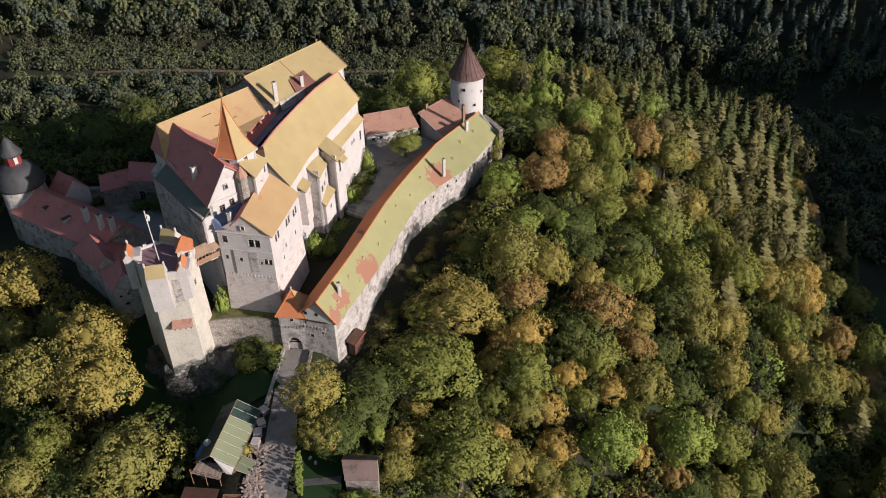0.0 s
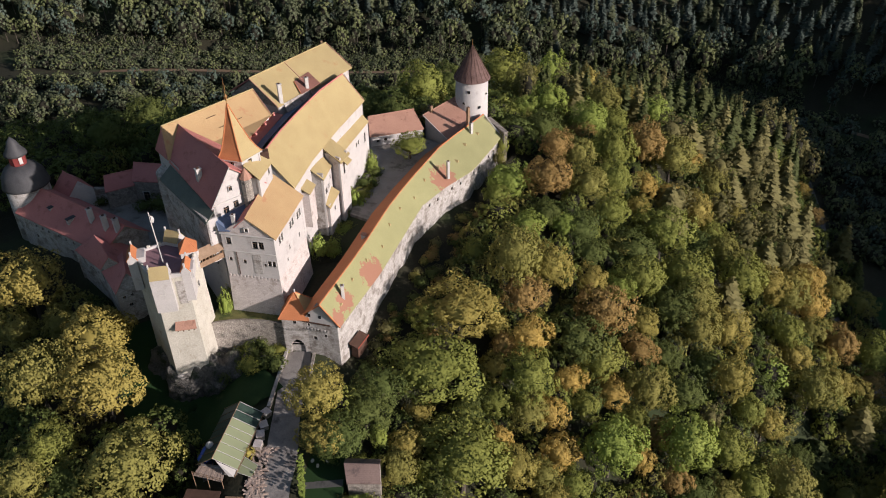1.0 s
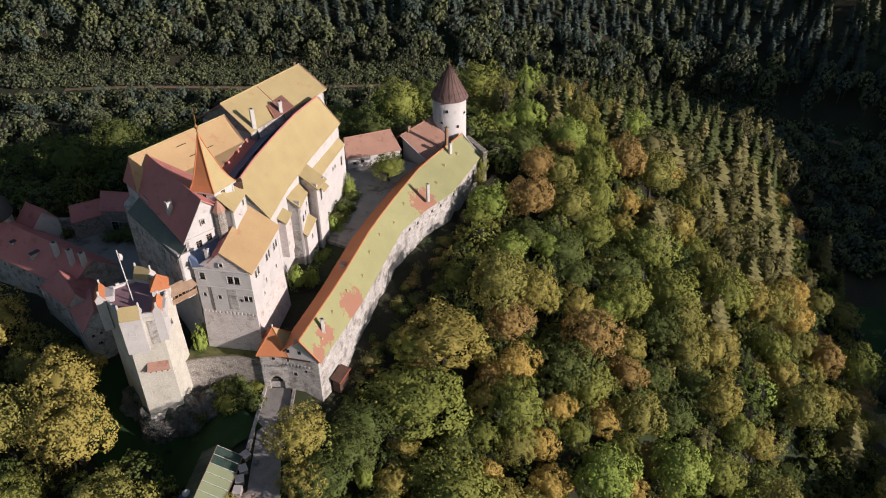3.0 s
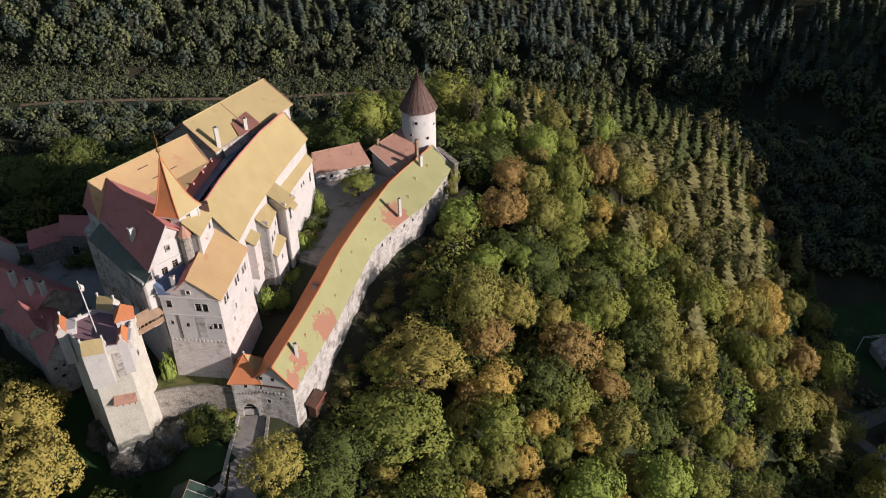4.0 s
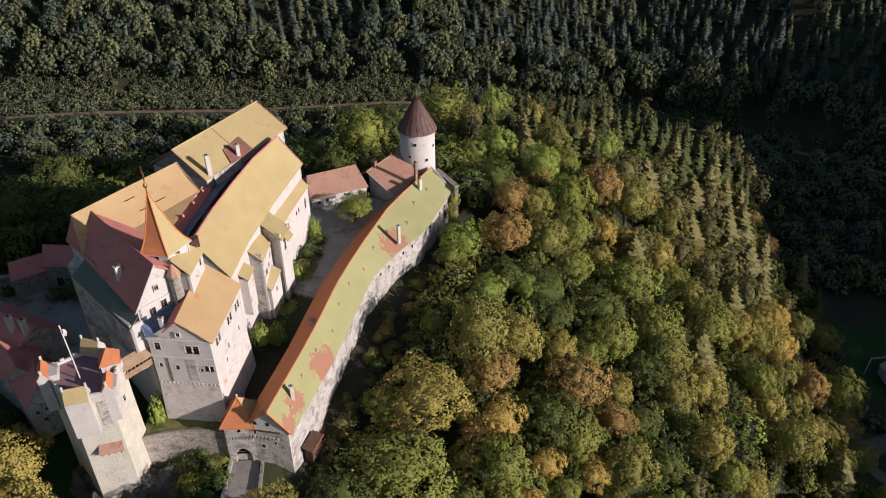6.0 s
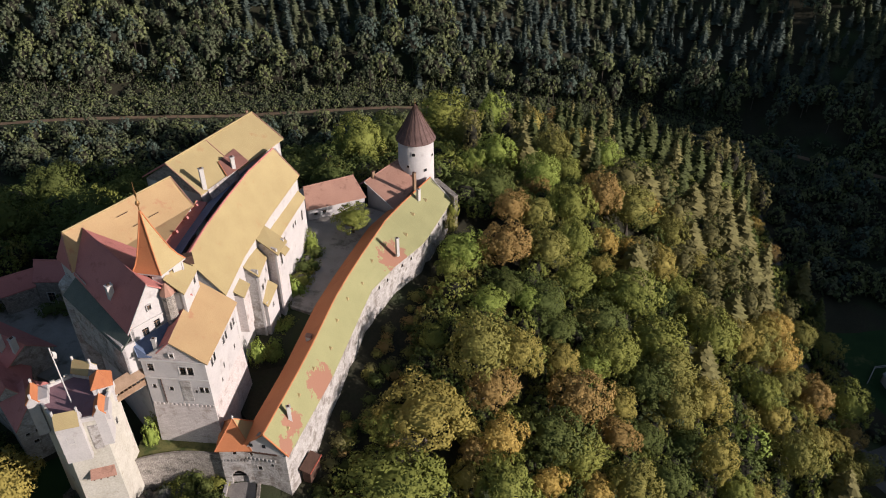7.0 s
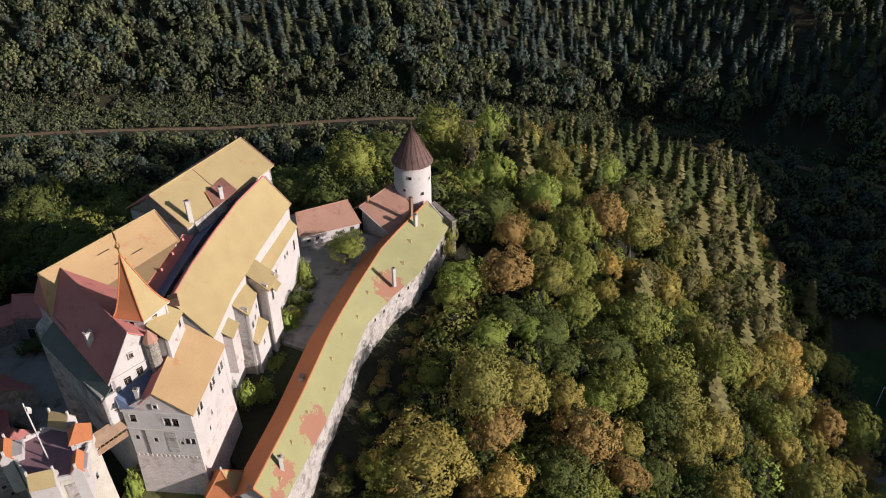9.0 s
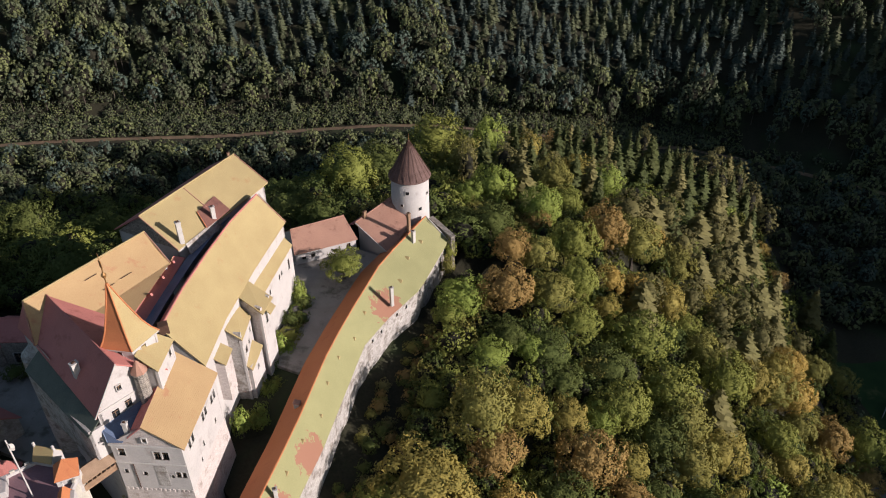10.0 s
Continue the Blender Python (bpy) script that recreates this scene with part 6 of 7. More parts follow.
tree("green", 138.3, 48.8, 16.4, 6.0)
tree("olive", 152.3, 59.4, 12.1, 5.1)
tree("gold", 140.5, 42.9, 12.3, 5.2)
tree("gold", 155.9, 52.2, 9.7, 4.1)
tree("rust", 161.5, 56.5, 16.2, 5.9)
tree("olive", 141.5, 28.8, 18.5, 6.7)
tree("gold", 156.4, 42.5, 11.2, 4.8)
tree("gold", 164.5, 43.1, 11.4, 4.8)
tree("rust", 172.8, 49.9, 12.2, 5.2)
tree("green", 175.7, 58.1, 20.0, 7.7)
tree("olive", 172.8, 38.4, 12.2, 5.2)
tree("olive", 184.3, 90.7, 13.7, 5.8)
tree("olive", 172.6, 89.2, 12.9, 5.5)
tree("olive", 163.7, 33.9, 11.9, 5.1)
tree("bright", 51.5, 67.7, 14.3, 6.7)
tree("bright", 55.9, 47.2, 9.5, 5.1)
tree("green", 47.3, 62.8, 9.5, 4.5)
tree("rust", 62.8, 67.9, 15.4, 7.2)
tree("bright", 66.2, 51.9, 9.5, 4.0)
tree("deep", 71.2, 51.8, 11.1, 5.6)
tree("deep", 61.6, 54.1, 9.5, 4.2)
tree("olive", 50.9, 27.8, 20.0, 8.1)
tree("gold", 61.2, 30.8, 16.7, 6.1)
tree("green", 41.5, 34.7, 9.5, 4.4)
tree("gold", 73.4, 35.1, 11.4, 4.8)
tree("bright", 82.2, 36.9, 12.0, 5.1)
tree("green", 81.8, 63.4, 13.3, 5.6)
tree("olive", 74.9, 68.1, 16.0, 5.8)
tree("green", 84.3, 76.8, 17.0, 6.2)
tree("gold", 93.7, 75.9, 10.0, 4.2)
tree("amber", 97.9, 88.1, 10.8, 4.6)
tree("amber", 106.5, 91.6, 9.5, 3.9)
tree("green", 99.1, 63.0, 20.0, 8.3)
tree("deep", 87.4, 51.1, 14.0, 7.1)
tree("green", 87.5, 38.9, 17.2, 6.3)
tree("green", 103.6, 47.4, 20.0, 8.5)
tree("green", 87.0, 92.2, 18.3, 6.7)
tree("olive", 73.5, 83.4, 13.5, 5.7)
tree("bright", 80.9, 92.8, 9.5, 3.4)
tree("rust", 78.0, 104.2, 11.1, 4.7)
tree("rust", 66.1, 82.5, 12.0, 5.1)
tree("olive", 110.0, 104.9, 20.0, 8.8)
tree("rust", 98.9, 104.1, 19.2, 7.0)
tree("brown", 108.0, 84.4, 18.8, 4.7)
tree("deep", 74.1, 45.1, 10.2, 5.2)
tree("olive", 83.4, 51.1, 10.0, 4.2)
tree("green", 52.9, 183.4, 23.3, 11.2)
tree("olive", 61.5, 158.0, 20.0, 7.5)
tree("bright", 73.4, 182.9, 25.3, 6.5)
tree("bright", 66.3, 120.8, 17.6, 6.4)
tree("bright", 59.8, 117.8, 12.6, 5.3)
tree("deep", 63.0, 98.4, 13.0, 6.6)
tree("deep", 54.8, 101.6, 9.5, 4.0)
tree("brown", 76.0, 122.1, 21.0, 6.0)
tree("gold", 90.9, 179.0, 20.2, 5.4)
tree("rust", 103.1, 191.1, 19.1, 7.0)
tree("olive", 89.1, 133.4, 19.0, 6.9)
tree("gold", 101.7, 150.8, 17.6, 6.4)
tree("bright", 79.3, 107.8, 17.5, 6.4)
tree("green", 91.0, 121.5, 13.3, 5.7)
tree("bright", 110.5, 144.2, 16.7, 6.1)
tree("spruce", 73.6, 187.0, 27.0, 3.9)
tree("spruce", 84.9, 182.7, 27.0, 4.1)
tree("spruce", 93.9, 181.5, 27.0, 3.6)
tree("spruce", 103.2, 180.4, 27.0, 4.3)
tree("spruce", 108.4, 178.6, 27.0, 4.6)
tree("spruce", 100.6, 179.0, 27.0, 4.1)
tree("spruce", 117.6, 175.8, 27.0, 4.1)
tree("spruce", 126.3, 173.0, 27.0, 4.8)
tree("spruce", 142.3, 185.6, 24.7, 5.0)
tree("spruce", 119.2, 159.9, 22.8, 4.7)
tree("spruce", 129.8, 162.4, 19.5, 4.0)
tree("spruce", 116.7, 187.1, 22.1, 4.5)
tree("brown", 111.9, 119.4, 21.0, 6.5)
tree("brown", 120.3, 124.7, 21.0, 6.0)
tree("brown", 129.4, 131.0, 21.0, 5.5)
tree("spruce", 150.0, 162.6, 20.9, 4.3)
tree("spruce", 157.1, 168.7, 21.3, 4.4)
tree("spruce", 165.4, 173.3, 21.8, 4.4)
tree("spruce", 143.2, 148.5, 20.1, 4.1)
tree("spruce", 132.0, 130.8, 21.3, 4.3)
tree("brown", 131.3, 117.0, 20.1, 5.1)
tree("brown", 144.2, 134.7, 20.3, 5.1)
tree("brown", 152.7, 137.7, 20.7, 5.2)
tree("olive", 126.6, 107.8, 13.3, 5.6)
tree("brown", 134.5, 107.4, 19.7, 5.0)
tree("brown", 144.1, 114.8, 20.3, 5.1)
tree("brown", 154.0, 123.7, 20.9, 5.3)
tree("brown", 164.2, 131.6, 21.0, 5.4)
tree("brown", 125.9, 92.2, 18.0, 4.5)
tree("brown", 134.6, 88.8, 18.8, 4.7)
tree("brown", 146.1, 97.2, 19.5, 4.9)
tree("brown", 158.4, 107.7, 21.0, 5.6)
tree("brown", 137.6, 76.7, 19.9, 5.0)
tree("brown", 149.7, 87.1, 20.7, 5.2)
tree("brown", 130.7, 75.5, 18.1, 4.6)
tree("olive", 122.1, 70.5, 16.5, 6.0)
tree("gold", 115.1, 85.1, 16.0, 5.8)
tree("gold", 134.7, 101.5, 10.2, 4.3)
tree("amber", 120.8, 119.6, 10.5, 4.4)
tree("bright", 169.0, 166.4, 10.5, 4.4)
tree("amber", 182.9, 155.1, 9.5, 3.9)
tree("rust", 180.9, 135.6, 11.1, 4.7)
tree("brown", 159.6, 95.7, 18.9, 4.8)
tree("brown", 173.4, 100.5, 13.4, 3.4)
tree("gold", 151.8, 79.6, 13.3, 5.6)
tree("amber", 159.4, 82.8, 16.2, 5.9)
tree("gold", 138.0, 67.5, 17.3, 6.3)
tree("green", 125.7, 60.8, 20.0, 7.8)
tree("deep", 113.5, 74.4, 9.7, 4.9)
tree("green", 120.6, 81.0, 11.4, 4.8)
tree("olive", 127.8, 116.3, 12.6, 5.3)
tree("gold", -45.0, -7.6, 20.0, 8.2)
tree("gold", -40.6, -18.8, 20.0, 8.5)
tree("gold", -68.6, 9.6, 20.0, 8.2)
tree("olive", -70.2, 2.1, 12.0, 5.1)
tree("olive", -54.9, -18.2, 20.0, 7.3)
tree("olive", -28.1, -37.4, 20.0, 8.9)
tree("green", -45.8, -33.4, 12.2, 5.2)
tree("olive", -48.1, -41.8, 11.1, 4.7)
tree("deep", -41.1, -39.8, 9.5, 4.6)
tree("olive", -59.5, 3.0, 10.3, 4.4)
# next seven trees are added only to throw shade on the hollow
tree("olive", 152.0, -14.0, 24.0, 7.0)
tree("olive", 158.0, -4.0, 24.0, 7.0)
tree("olive", 146.0, -22.0, 24.0, 7.0)
tree("olive", 164.0, 6.0, 24.0, 7.0)
tree("olive", 168.0, -12.0, 24.0, 7.0)
tree("olive", 157.0, -24.0, 24.0, 7.0)
tree("olive", 172.0, 16.0, 24.0, 7.0)
tree("deep", 3.9, 107.0, 15.6, 8.8)
tree("green", 20.8, 133.9, 20.0, 8.8)
tree("deep", 15.5, 96.5, 15.6, 7.1)
tree("deep", 30.7, 142.2, 20.0, 8.8)
tree("bright", -52.3, 159.1, 20.0, 8.2)
tree("deep", -58.6, 135.6, 20.0, 8.8)
tree("deep", -83.2, 130.7, 20.0, 8.8)
tree("deep", -78.6, 83.9, 20.0, 8.8)
tree("deep", -48.6, 78.1, 20.0, 8.8)
tree("green", -24.6, 175.8, 20.0, 8.8)
tree("green", 21.3, 70.0, 8.2, 4.9, 10.6, "court trees")

# dark kinds chosen here to stand in for shade in the hollow
for k in range(14):
    tree("spruce" if k % 3 else "deep", 139 + 4.6 * math.sqrt(k) * math.cos(2.4 * k), 5 + 4.6 * math.sqrt(k) * math.sin(2.4 * k), 8.0, 4.6)


REST = {}


def fill():
    """Woods of the hill: single trees where the camera passes nearest, the rest kept for the joined woods."""
    r = random.Random(4)
    kinds = ["green"] * 6 + ["deep"] * 3 + ["olive"] * 5 + ["gold"] * 4 + ["amber"] * 2 + ["rust"] * 2 + ["bright"] * 3
    for j in range(-16, 42):
        for i in range(-16, 32):
            x, y = i * 8.6 + r.uniform(-3.0, 3.0) + (j % 2) * 4.3, j * 7.6 + r.uniform(-2.6, 2.6)
            if y > 215 or x > 196 or x < -130 or clear(x, y) or land(x, y) < -71:
                continue
            rad = r.uniform(5.0, 7.2)
            if any(math.hypot(x - a, y - b) < (0.86 if x > 4 and y < 140 else 0.66) * (rad + c) for a, b, c in STANDING):
                continue
            shade_side = y > 95 + 0.2 * x or x < -15
            ridge_d = (x - 45) * 0.3 + (y - 88) * 0.7
            h = r.uniform(8, 12)
            if x > 60 and y > 100 and ridge_d > 25 and r.random() < 0.7:
                key, h, rad = ("spruce" if r.random() < 0.62 else "brown"), r.uniform(17, 23), r.uniform(3.2, 4.4)
            elif x > 95 and r.random() < 0.5:
                key, h, rad = "brown", r.uniform(16, 20), r.uniform(4.2, 5.4)
            elif shade_side:
                key = r.choice(["deep", "deep", "deep", "green"])
            else:
                key = r.choice(kinds)
            # same hollow: dark kinds in place of its shade
            if math.hypot(x - 140, y - 5) < 22:
                key, h, rad = r.choice(["spruce", "deep"]), r.uniform(8, 13), r.uniform(4.4, 5.4)
            # deeper greens stand for shade on this low corner of the hill
            if x > 112 and y < 24:
                key = r.choice(["deep", "deep", "green"])
            off = bank_off(x, y)
            if off < 11:
                continue
            if off < 34:
                h, rad = min(h, 10.5 + 0.22 * off), min(rad, 4.2 + 0.06 * off)
            if -75 < x < 118 and y < 92 and len(STANDING) < 285:
                tree(key, x, y, h, rad)
            else:
                STANDING.append((x, y, rad))
                REST.setdefault(key, []).append((x, y, land(x, y) + (0 if key == "spruce" else 0.12 * h), rad, h))


fill()


def understory():
    """Lower trees in the gaps that the tall ones leave."""
    r = random.Random(17)
    near = {}
    for a, b, c in STANDING:
        near.setdefault((int(a // 12), int(b // 12)), []).append((a, b, c))
    for j in range(-25, 62):
        for i in range(-22, 56):
            x, y = i * 3.6 + r.uniform(-1.4, 1.4), j * 3.6 + r.uniform(-1.4, 1.4)
            if y > 215 or x > 196 or x < -80 or clear(x, y) or land(x, y) < -70 or bank_off(x, y) < 12:
                continue
            cell = (int(x // 12), int(y // 12))
            if any(math.hypot(x - a, y - b) < 0.72 * c + 0.6 for u in (-1, 0, 1) for v in (-1, 0, 1) for a, b, c in near.get((cell[0] + u, cell[1] + v), ())):
                continue
            h, rad = r.uniform(7, 12), r.uniform(3.0, 4.2)
            near.setdefault(cell, []).append((x, y, rad))
            key = r.choice(["deep", "deep", "green", "olive"])
            REST.setdefault(key, []).append((x, y, land(x, y) - 0.1 * h, rad, h))


understory()


def joined_forest(name, spots, label, meshes, seed):
    """Far woods in one mesh: spots of (x, y, z, scale, height scale)."""
    r = random.Random(seed)
    verts, faces, ways, slots, n = [], [], [], [], 0
    data = []
    for me in meshes:
        v = np.empty(len(me.vertices) * 3)
        me.vertices.foreach_get("co", v)
        data.append((v.reshape(-1, 3), np.array([p.vertices[:] for p in me.polygons]), ROUND.get(me.name), np.array([p.material_index for p in me.polygons])))
    for x, y, z, s, h in spots:
        v, f, nrm, slot = data[r.randrange(len(data))]
        a = r.uniform(0, 6.28)
        c, q = math.cos(a), math.sin(a)
        w = np.stack([x + s * (v[:, 0] * c - v[:, 1] * q), y + s * (v[:, 0] * q + v[:, 1] * c), z + h * v[:, 2]], 1)
        verts.append(w)
        if nrm is not None:
            ways.append(np.stack([nrm[:, 0] * c - nrm[:, 1] * q, nrm[:, 0] * q + nrm[:, 1] * c, nrm[:, 2]], 1))
        faces.append(f + n)
        slots.append(slot)
        n += len(w)
    v, f = np.concatenate(verts), np.concatenate(faces)
    me = bpy.data.meshes.new(name)
    me.vertices.add(len(v))
    me.vertices.foreach_set("co", v.astype(np.float32).ravel())
    me.loops.add(f.size)
    me.loops.foreach_set("vertex_index", f.astype(np.int32).ravel())
    me.polygons.add(len(f))
    me.polygons.foreach_set("loop_start", np.arange(0, f.size, 4, dtype=np.int32))
    me.update(calc_edges=True)
    if ways:
        me.polygons.foreach_set("use_smooth", np.ones(len(f), dtype=bool))
        me.polygons.foreach_set("material_index", np.concatenate(slots).astype(np.int32))
        me.normals_split_custom_set_from_vertices(np.concatenate(ways).tolist())
    return tagged(new(name, me), label, "forest", kind="stuff")


def joined_rest():
    for key, spots in REST.items():
        meshes, base_r, base_h = (SPRUCE[:2], 3.4, 20.0) if key == "spruce" else (PINE, 3.4, 20.0) if key == "brown" else (MID_BROAD, 6.0, 13.0)
        ob = joined_forest("hill_woods", [(x, y, z, rad / base_r, h * (1 if key in ("spruce", "brown") else 0.88) / base_h) for x, y, z, rad, h in spots], "woods of " + WOODS[key] + " on the far side of the hill", meshes, 5)
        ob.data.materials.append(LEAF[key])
        ob.data.materials.append(CORE_SHADE)


WOODS = {"green": "green broadleaf trees", "deep": "deep green broadleaf trees", "bright": "bright green broadleaf trees", "olive": "olive broadleaf trees", "gold": "golden autumn trees",
         "amber": "amber autumn trees", "rust": "rusty brown trees", "brown": "brownish pines", "spruce": "dark spruces"}
MID_BROAD = [crown_mesh("crown", 6.0, 13.0, 0.46, 84, 13, 20 + s) for s in range(3)]
joined_rest()
FAR_SPRUCE = [conifer_mesh(20.0, 3.4, 17, 12, 30 + s, 0.15) for s in range(5)]
FAR_BROAD = [crown_mesh("crown", 5.0, 12.0, 0.66, 36, 9, 70 + s, core=(4, 7)) for s in range(4)]
SCRUB = [crown_mesh("crown", 5.0, 9.0, 0.8, 13, 8, 90 + s, core=(3, 6)) for s in range(4)]


def track_y(x):
    """The dirt track's place across the valley."""
    pts = ((-400, 255), (-170, 271), (-80, 283), (-8, 288), (60, 292), (120, 292), (194, 282), (245, 254), (300, 215), (340, 150))
    for (a, b), (c, d) in zip(pts, pts[1:]):
        if a <= x <= c:
            return b + (d - b) * (x - a) / (c - a)
    return 150


def far_woods():
    r = random.Random(11)
    spruce, broad, scrub, trunks = [], [], [], []
    for j in range(0, 36):
        for i in range(-48, 70):
            x, over = i * 6.4 + r.uniform(-3.6, 3.6) + (j * 2.37) % 6.4, 5 + j * 6.0 + r.uniform(-3.2, 3.2)
            y = foot_line(x) + over
            if abs(x) > 430 or y > 520:
                continue
            edge = over < 24 + 9 * noise.noise((x * 0.03, 0, 0))
            if edge:
                if r.random() < 0.62:
                    s = r.uniform(0.75, 1.2)
                    broad.append((x, y, land(x, y) + 4.5, s, s * r.uniform(1.0, 1.25)))
                    trunks.append((x, y, land(x, y) - 1, r.uniform(0.8, 1.2), 0.8))
                elif r.random() < 0.22:
                    spruce.append((x, y, land(x, y) - 0.5, r.uniform(0.8, 1.1), r.uniform(0.7, 1.05)))
            elif noise.noise((x * 0.012, y * 0.012, 5)) > 0.2 or x < -60 and r.random() < 0.55:
                if r.random() < 0.75:
                    broad.append((x, y, land(x, y) + 4, r.uniform(0.8, 1.15), r.uniform(1.0, 1.4)))
            else:
                k = r.uniform(0.62, 1.2)
                spruce.append((x, y, land(x, y) - 0.5, k * r.uniform(0.85, 1.15), k * 0.72))
    for i in range(5200):
        x, y = r.uniform(-220, 330), r.uniform(-40, 300)
        if y > foot_line(x) + 4 or land(x, y) > -40 or clear(x, y) or -11 < y - track_y(x) < 3.2 or x < 190 and y < 150:
            continue
        scrub.append((x, y, land(x, y) - 0.5, r.uniform(0.4, 0.9), r.uniform(0.4, 0.8)))
    # bushes crowding both sides of the track
    for i in range(1900):
        x = r.uniform(-200, 215)
        y = track_y(x) + (2.6 + 17 * r.random() ** 1.3 if r.random() < 0.65 else -11 - 10 * r.random())
        if y < foot_line(x) + 8:
            scrub.append((x, y, land(x, y) - 0.4, r.uniform(0.28, 0.62), r.uniform(0.25, 0.6)))
    for i in range(1700):
        x = r.uniform(-230, 230)
        y = foot_line(x) + r.uniform(-9, 17)
        if y > track_y(x) + 3 or y < track_y(x) - 10:
            scrub.append((x, y, land(x, y) - 0.4, r.uniform(0.25, 0.55), r.uniform(0.25, 0.55)))
    for i in range(260):
        x = r.uniform(-200, 150)
        y = track_y(x) - r.uniform(20, 70)
        broad.append((x, y, land(x, y) + 0.5, r.uniform(0.6, 1.0), r.uniform(0.6, 1.05)))
    for i in range(420):
        x, y = r.uniform(205, 330), r.uniform(20, 250)
        if clear(x, y) or land(x, y) > -66 or abs(y - track_y(x)) < 8:
            continue
        broad.append((x, y, land(x, y), r.uniform(0.6, 1.0), r.uniform(0.6, 1.1)))
    mixed = lambda spots, shares: [[p for p in spots if shares[k] <= (p[0] * 7.31 + p[1] * 3.77) % 1 < shares[k + 1]] for k in range(len(shares) - 1)]
    broad_parts, spruce_parts, scrub_parts = mixed(broad, (0, 0.4, 0.72, 1)), mixed(spruce, (0, 0.55, 1)), mixed(scrub, (0, 0.6, 1))
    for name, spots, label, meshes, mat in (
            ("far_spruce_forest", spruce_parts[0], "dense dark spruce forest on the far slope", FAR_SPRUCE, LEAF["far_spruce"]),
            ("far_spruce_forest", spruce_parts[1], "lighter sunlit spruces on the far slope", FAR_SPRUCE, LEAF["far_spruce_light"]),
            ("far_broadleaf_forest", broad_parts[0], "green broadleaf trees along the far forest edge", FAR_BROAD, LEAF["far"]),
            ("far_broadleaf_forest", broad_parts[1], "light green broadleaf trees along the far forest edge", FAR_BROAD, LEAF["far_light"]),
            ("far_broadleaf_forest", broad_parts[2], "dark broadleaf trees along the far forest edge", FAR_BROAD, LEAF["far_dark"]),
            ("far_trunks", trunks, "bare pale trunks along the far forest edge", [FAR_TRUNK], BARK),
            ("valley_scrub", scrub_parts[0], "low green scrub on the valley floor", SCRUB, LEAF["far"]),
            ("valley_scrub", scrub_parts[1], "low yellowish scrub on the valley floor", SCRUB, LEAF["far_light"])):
        ob = joined_forest(name, spots, label, meshes, 3)
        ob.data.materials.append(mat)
        ob.data.materials.append(CORE_SHADE)


def plain_trunk():
    bm = bmesh.new()
    tube(bm, [(0, 0, -1), (0.1, 0, 5), (0.0, 0.1, 11)], [0.3, 0.22, 0.1], 5)
    bmesh.ops.delete(bm, geom=[f for f in bm.faces if len(f.verts) != 4], context="FACES")
    me = bpy.data.meshes.new("trunk")
    bm.to_mesh(me)
    bm.free()
    return me


FAR_TRUNK = plain_trunk()
far_woods()

# ---- shrubs, ivy and rock ----
def bush(x, y, z, r, h, key="green", label="leafy green shrub beside the castle wall"):
    b = thing("shrub", label, "shrub", "shrubs of the castle")
    b.matrix_basis = Matrix.Translation((x, y, z)) @ Matrix.Rotation(x * 3.1 + y, 4, "Z")
    stem = new("stem", TRUNKS[0])
    stem.parent, stem.scale = b, (0.2, 0.2, h / 22)
    crown = new("crown", dressed(MID_BROAD[int(abs(x + y)) % 3], key))
    crown.parent, crown.scale, crown.location = b, (r / 6, r / 6, h / 13), (0, 0, -0.12 * h)
    return b


rs = random.Random(21)
for x, y, z, r, h, k in ((1.4, 22.5, 8, 2.0, 9, "bright"), (3.0, 26, 6.4, 2.6, 5, "green"), (5.0, 34, 6.4, 2.6, 5, "deep"), (7.2, 45, 9, 2.2, 7, "bright"), (9.2, 49, 9, 3.0, 4.5, "green"),
                         (9.4, 54, 9.5, 2.4, 5, "deep"), (10.6, 63, 10, 1.8, 8, "bright"), (12, 60, 10, 2.2, 4, "deep"), (-17.6, 2.6, 4, 1.8, 12, "bright"), (-16.8, 4.4, 6, 1.7, 9, "green"),
                         (-47, 44, 8.6, 3.2, 4.5, "deep"), (-43, 42, 8.6, 3.0, 4.5, "deep"), (-51, 43, 8.6, 2.6, 3.5, "deep"), (-64, 45, 8.6, 2.2, 3, "deep"),
                         (49.6, 84, 4, 1.9, 9, "green"), (48.8, 80, 2, 2.0, 8, "olive"), (37.0, 76.6, 12.5, 1.3, 2.2, "green"), (35.2, 74.6, 12.5, 1.2, 2.0, "green"),
                         (9.0, -31, -1.4, 1.6, 3, "gold"), (-5.6, -32.6, -1.6, 1.7, 3.4, "gold")):
    bush(x, y, z, r, h, k)
# dark undergrowth on the steep bank below the long range
for k in range(110):
    f = rs.random()
    p = along([Vector(q) for q in l_east], f)
    x, y = p.x + rs.uniform(2.0, 13), p.y - rs.uniform(0, 6)
    bush(x, y, land(x, y) - 0.3, rs.uniform(1.2, 2.4), rs.uniform(1.5, 3.6), rs.choice(["rust", "deep", "olive", "brown"]), "straggly undergrowth on the bank below the range")
for k in range(34):
    x, y = rs.uniform(-20, -4.5), rs.uniform(-9, -1.5)
    bush(x, y, land(x, y) - 0.3, rs.uniform(1.4, 2.6), rs.uniform(2.0, 5.5), rs.choice(["deep", "deep", "green"]), "dark ivy and undergrowth in the moat")
for k in range(34):
    f = rs.random()
    x, y = 2.2 + 9.0 * f + rs.uniform(-0.6, 2.6), 23 + 41 * f + rs.uniform(-2, 2)
    bush(x, y, 6.4 + 4.0 * f, rs.uniform(1.0, 2.0), rs.uniform(1.8, 5.0), rs.choice(["green", "bright", "deep", "bright"]), "green shrub on the terraced slope below the palace")
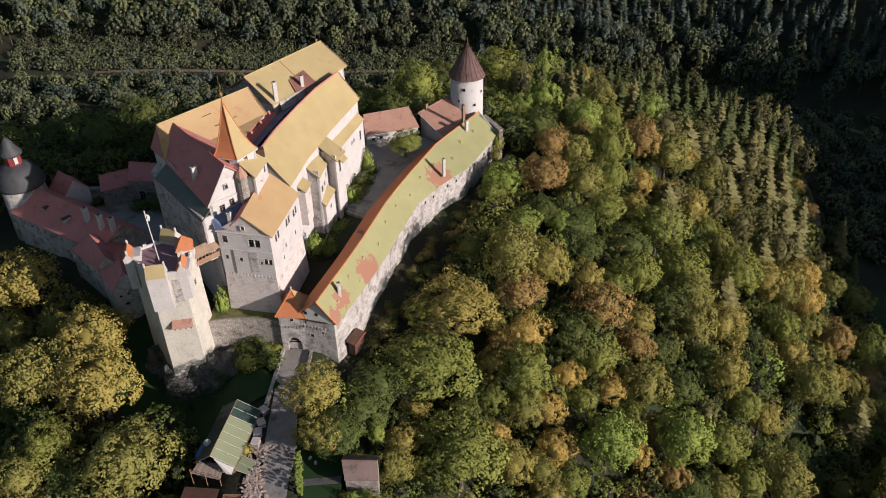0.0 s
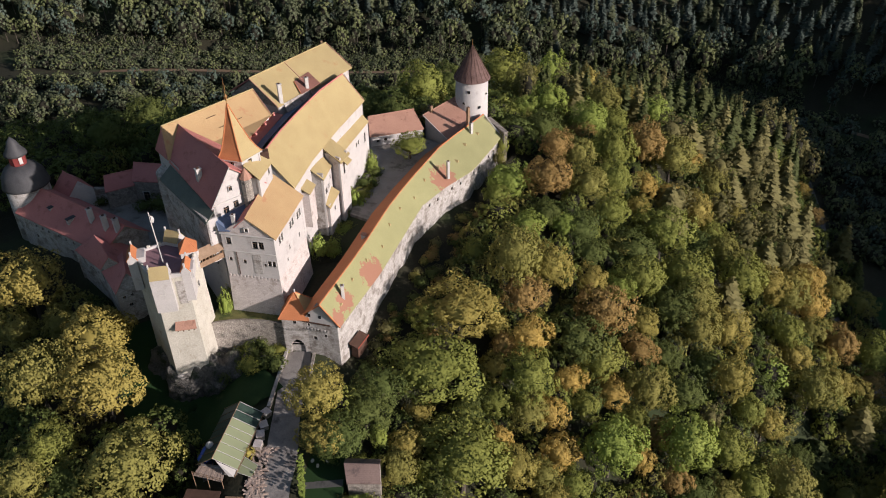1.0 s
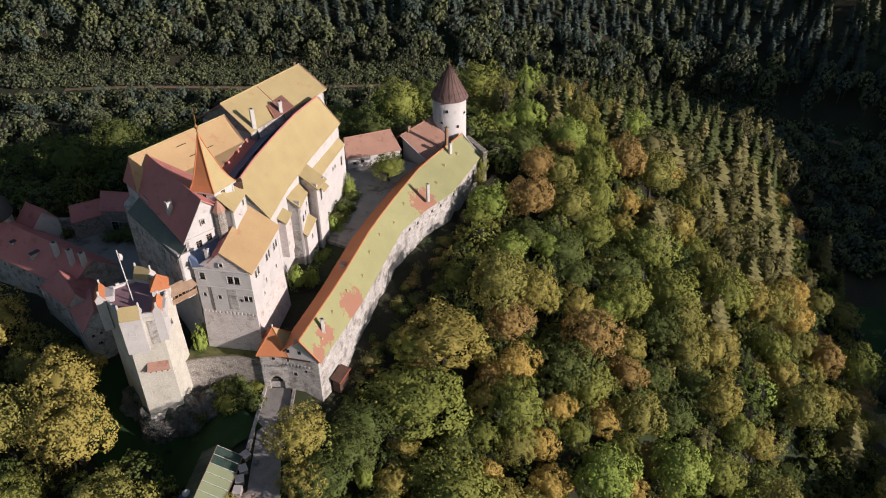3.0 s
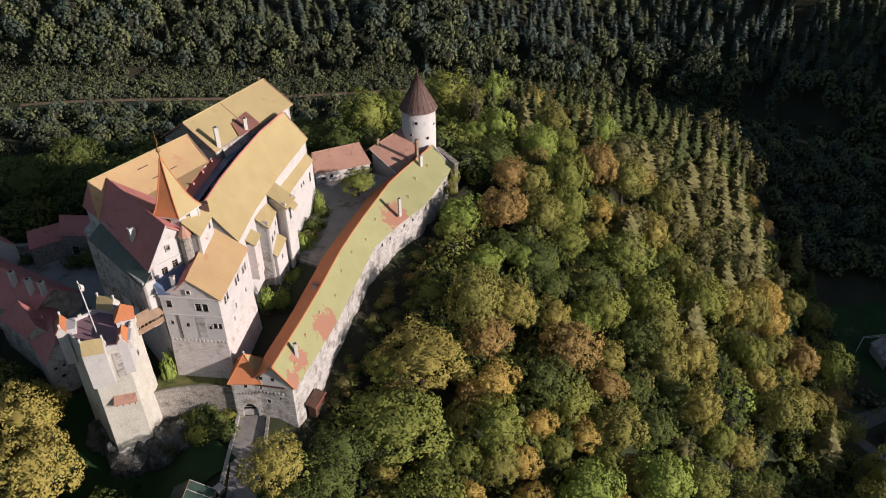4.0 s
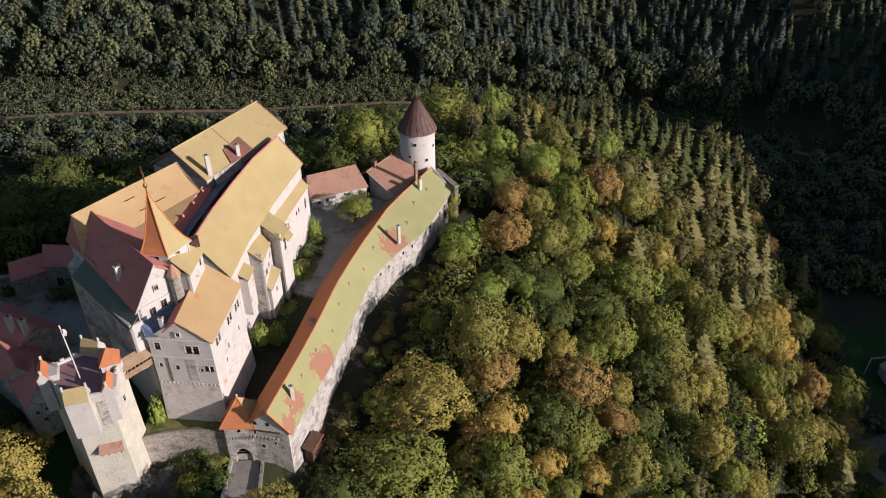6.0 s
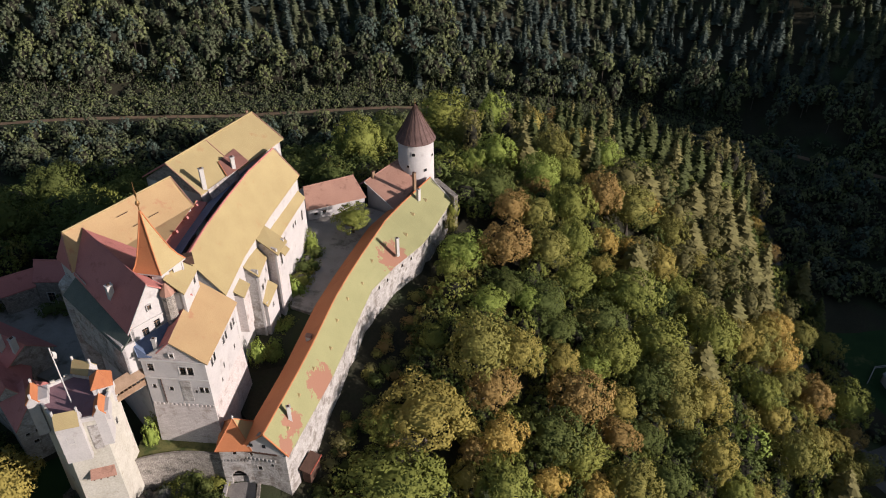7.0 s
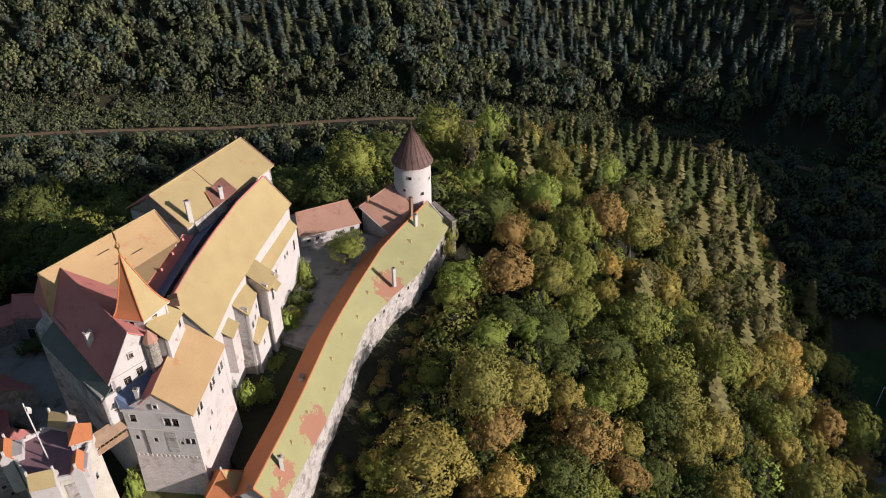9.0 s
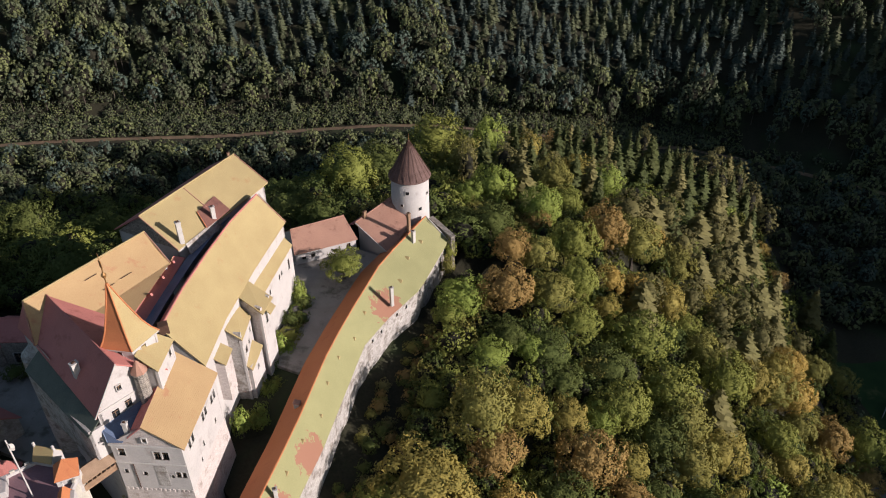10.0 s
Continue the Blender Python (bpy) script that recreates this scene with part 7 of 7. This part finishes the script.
for k in range(9):
    x, y = 15.5 + k * 1.1, -41.6 - rs.uniform(0, 2.0)
    bush(x, y, max(land(x, y) - 0.2, -3.6), rs.uniform(1.2, 1.8), rs.uniform(3.0, 4.5), rs.choice(["green", "bright", "olive"]), "garden shrub beside the low shed")
# clipped hedge by the garden
hg = thing("hedge", "clipped yellow-green hedge beside the road", "hedge")
bm = bmesh.new()
for k in range(260):
    a, t_, z_ = rs.uniform(0, 9.5), rs.uniform(-0.6, 0.6), rs.uniform(-1.6, 0.2)
    add_box(bm, 5.6 + a * 0.2 + t_, 5.6 + a * 0.2 + t_ + 0.3, -33.5 - a, -33.5 - a + 0.3, z_, z_ + 0.25, pose(0, 0, 0, rs.uniform(-4, 4), rs.uniform(-4, 4), 0))
part("foliage", bm, LEAF["bright"], hg)


def crag(x, y, z0, z1, r, seed):
    """Weathered rock: a lumpy block with ledges."""
    bm = bmesh.new()
    bmesh.ops.create_icosphere(bm, subdivisions=4, radius=1.0)
    for v in bm.verts:
        d = v.co.normalized()
        k = 1 + 0.28 * noise.noise(d * 1.7 + Vector((seed, 0, 0))) + 0.14 * noise.noise(d * 5 + Vector((0, seed, 0))) + 0.06 * noise.noise(d * 13)
        v.co = Vector((x + d.x * k * r, y + d.y * k * r, (z0 + z1) / 2 + round(d.z * k * 5) / 5 * (z1 - z0) * 0.28 + d.z * k * (z1 - z0) * 0.28))
    ob = mesh_object("crag", bm, ROCK, True)
    return tagged(ob, "dark weathered rock crag under the castle", "rock", "castle rocks")


for x, y, z0, z1, r in ((-25.5, -7.0, -14, 0.4, 5.4), (-20.0, -6.0, -14, 0.0, 4.7), (-15.5, -5.0, -13, -0.6, 4.2), (-10.5, -4.6, -12, -0.5, 4.2), (-31, -2.5, -13, 0.5, 5.6), (-6.8, -3.6, -9, -1.0, 3.2),
                        (6.0, 42.5, 4.0, 10.6, 3.0), (4.2, 38.2, 4, 8.6, 2.4), (8.6, 49.5, 5, 11.0, 3.2), (10.2, 57, 6, 11.4, 3.0), (1.6, 30.5, 4, 8.0, 2.2)):
    crag(x, y, z0, z1, r, x + y)
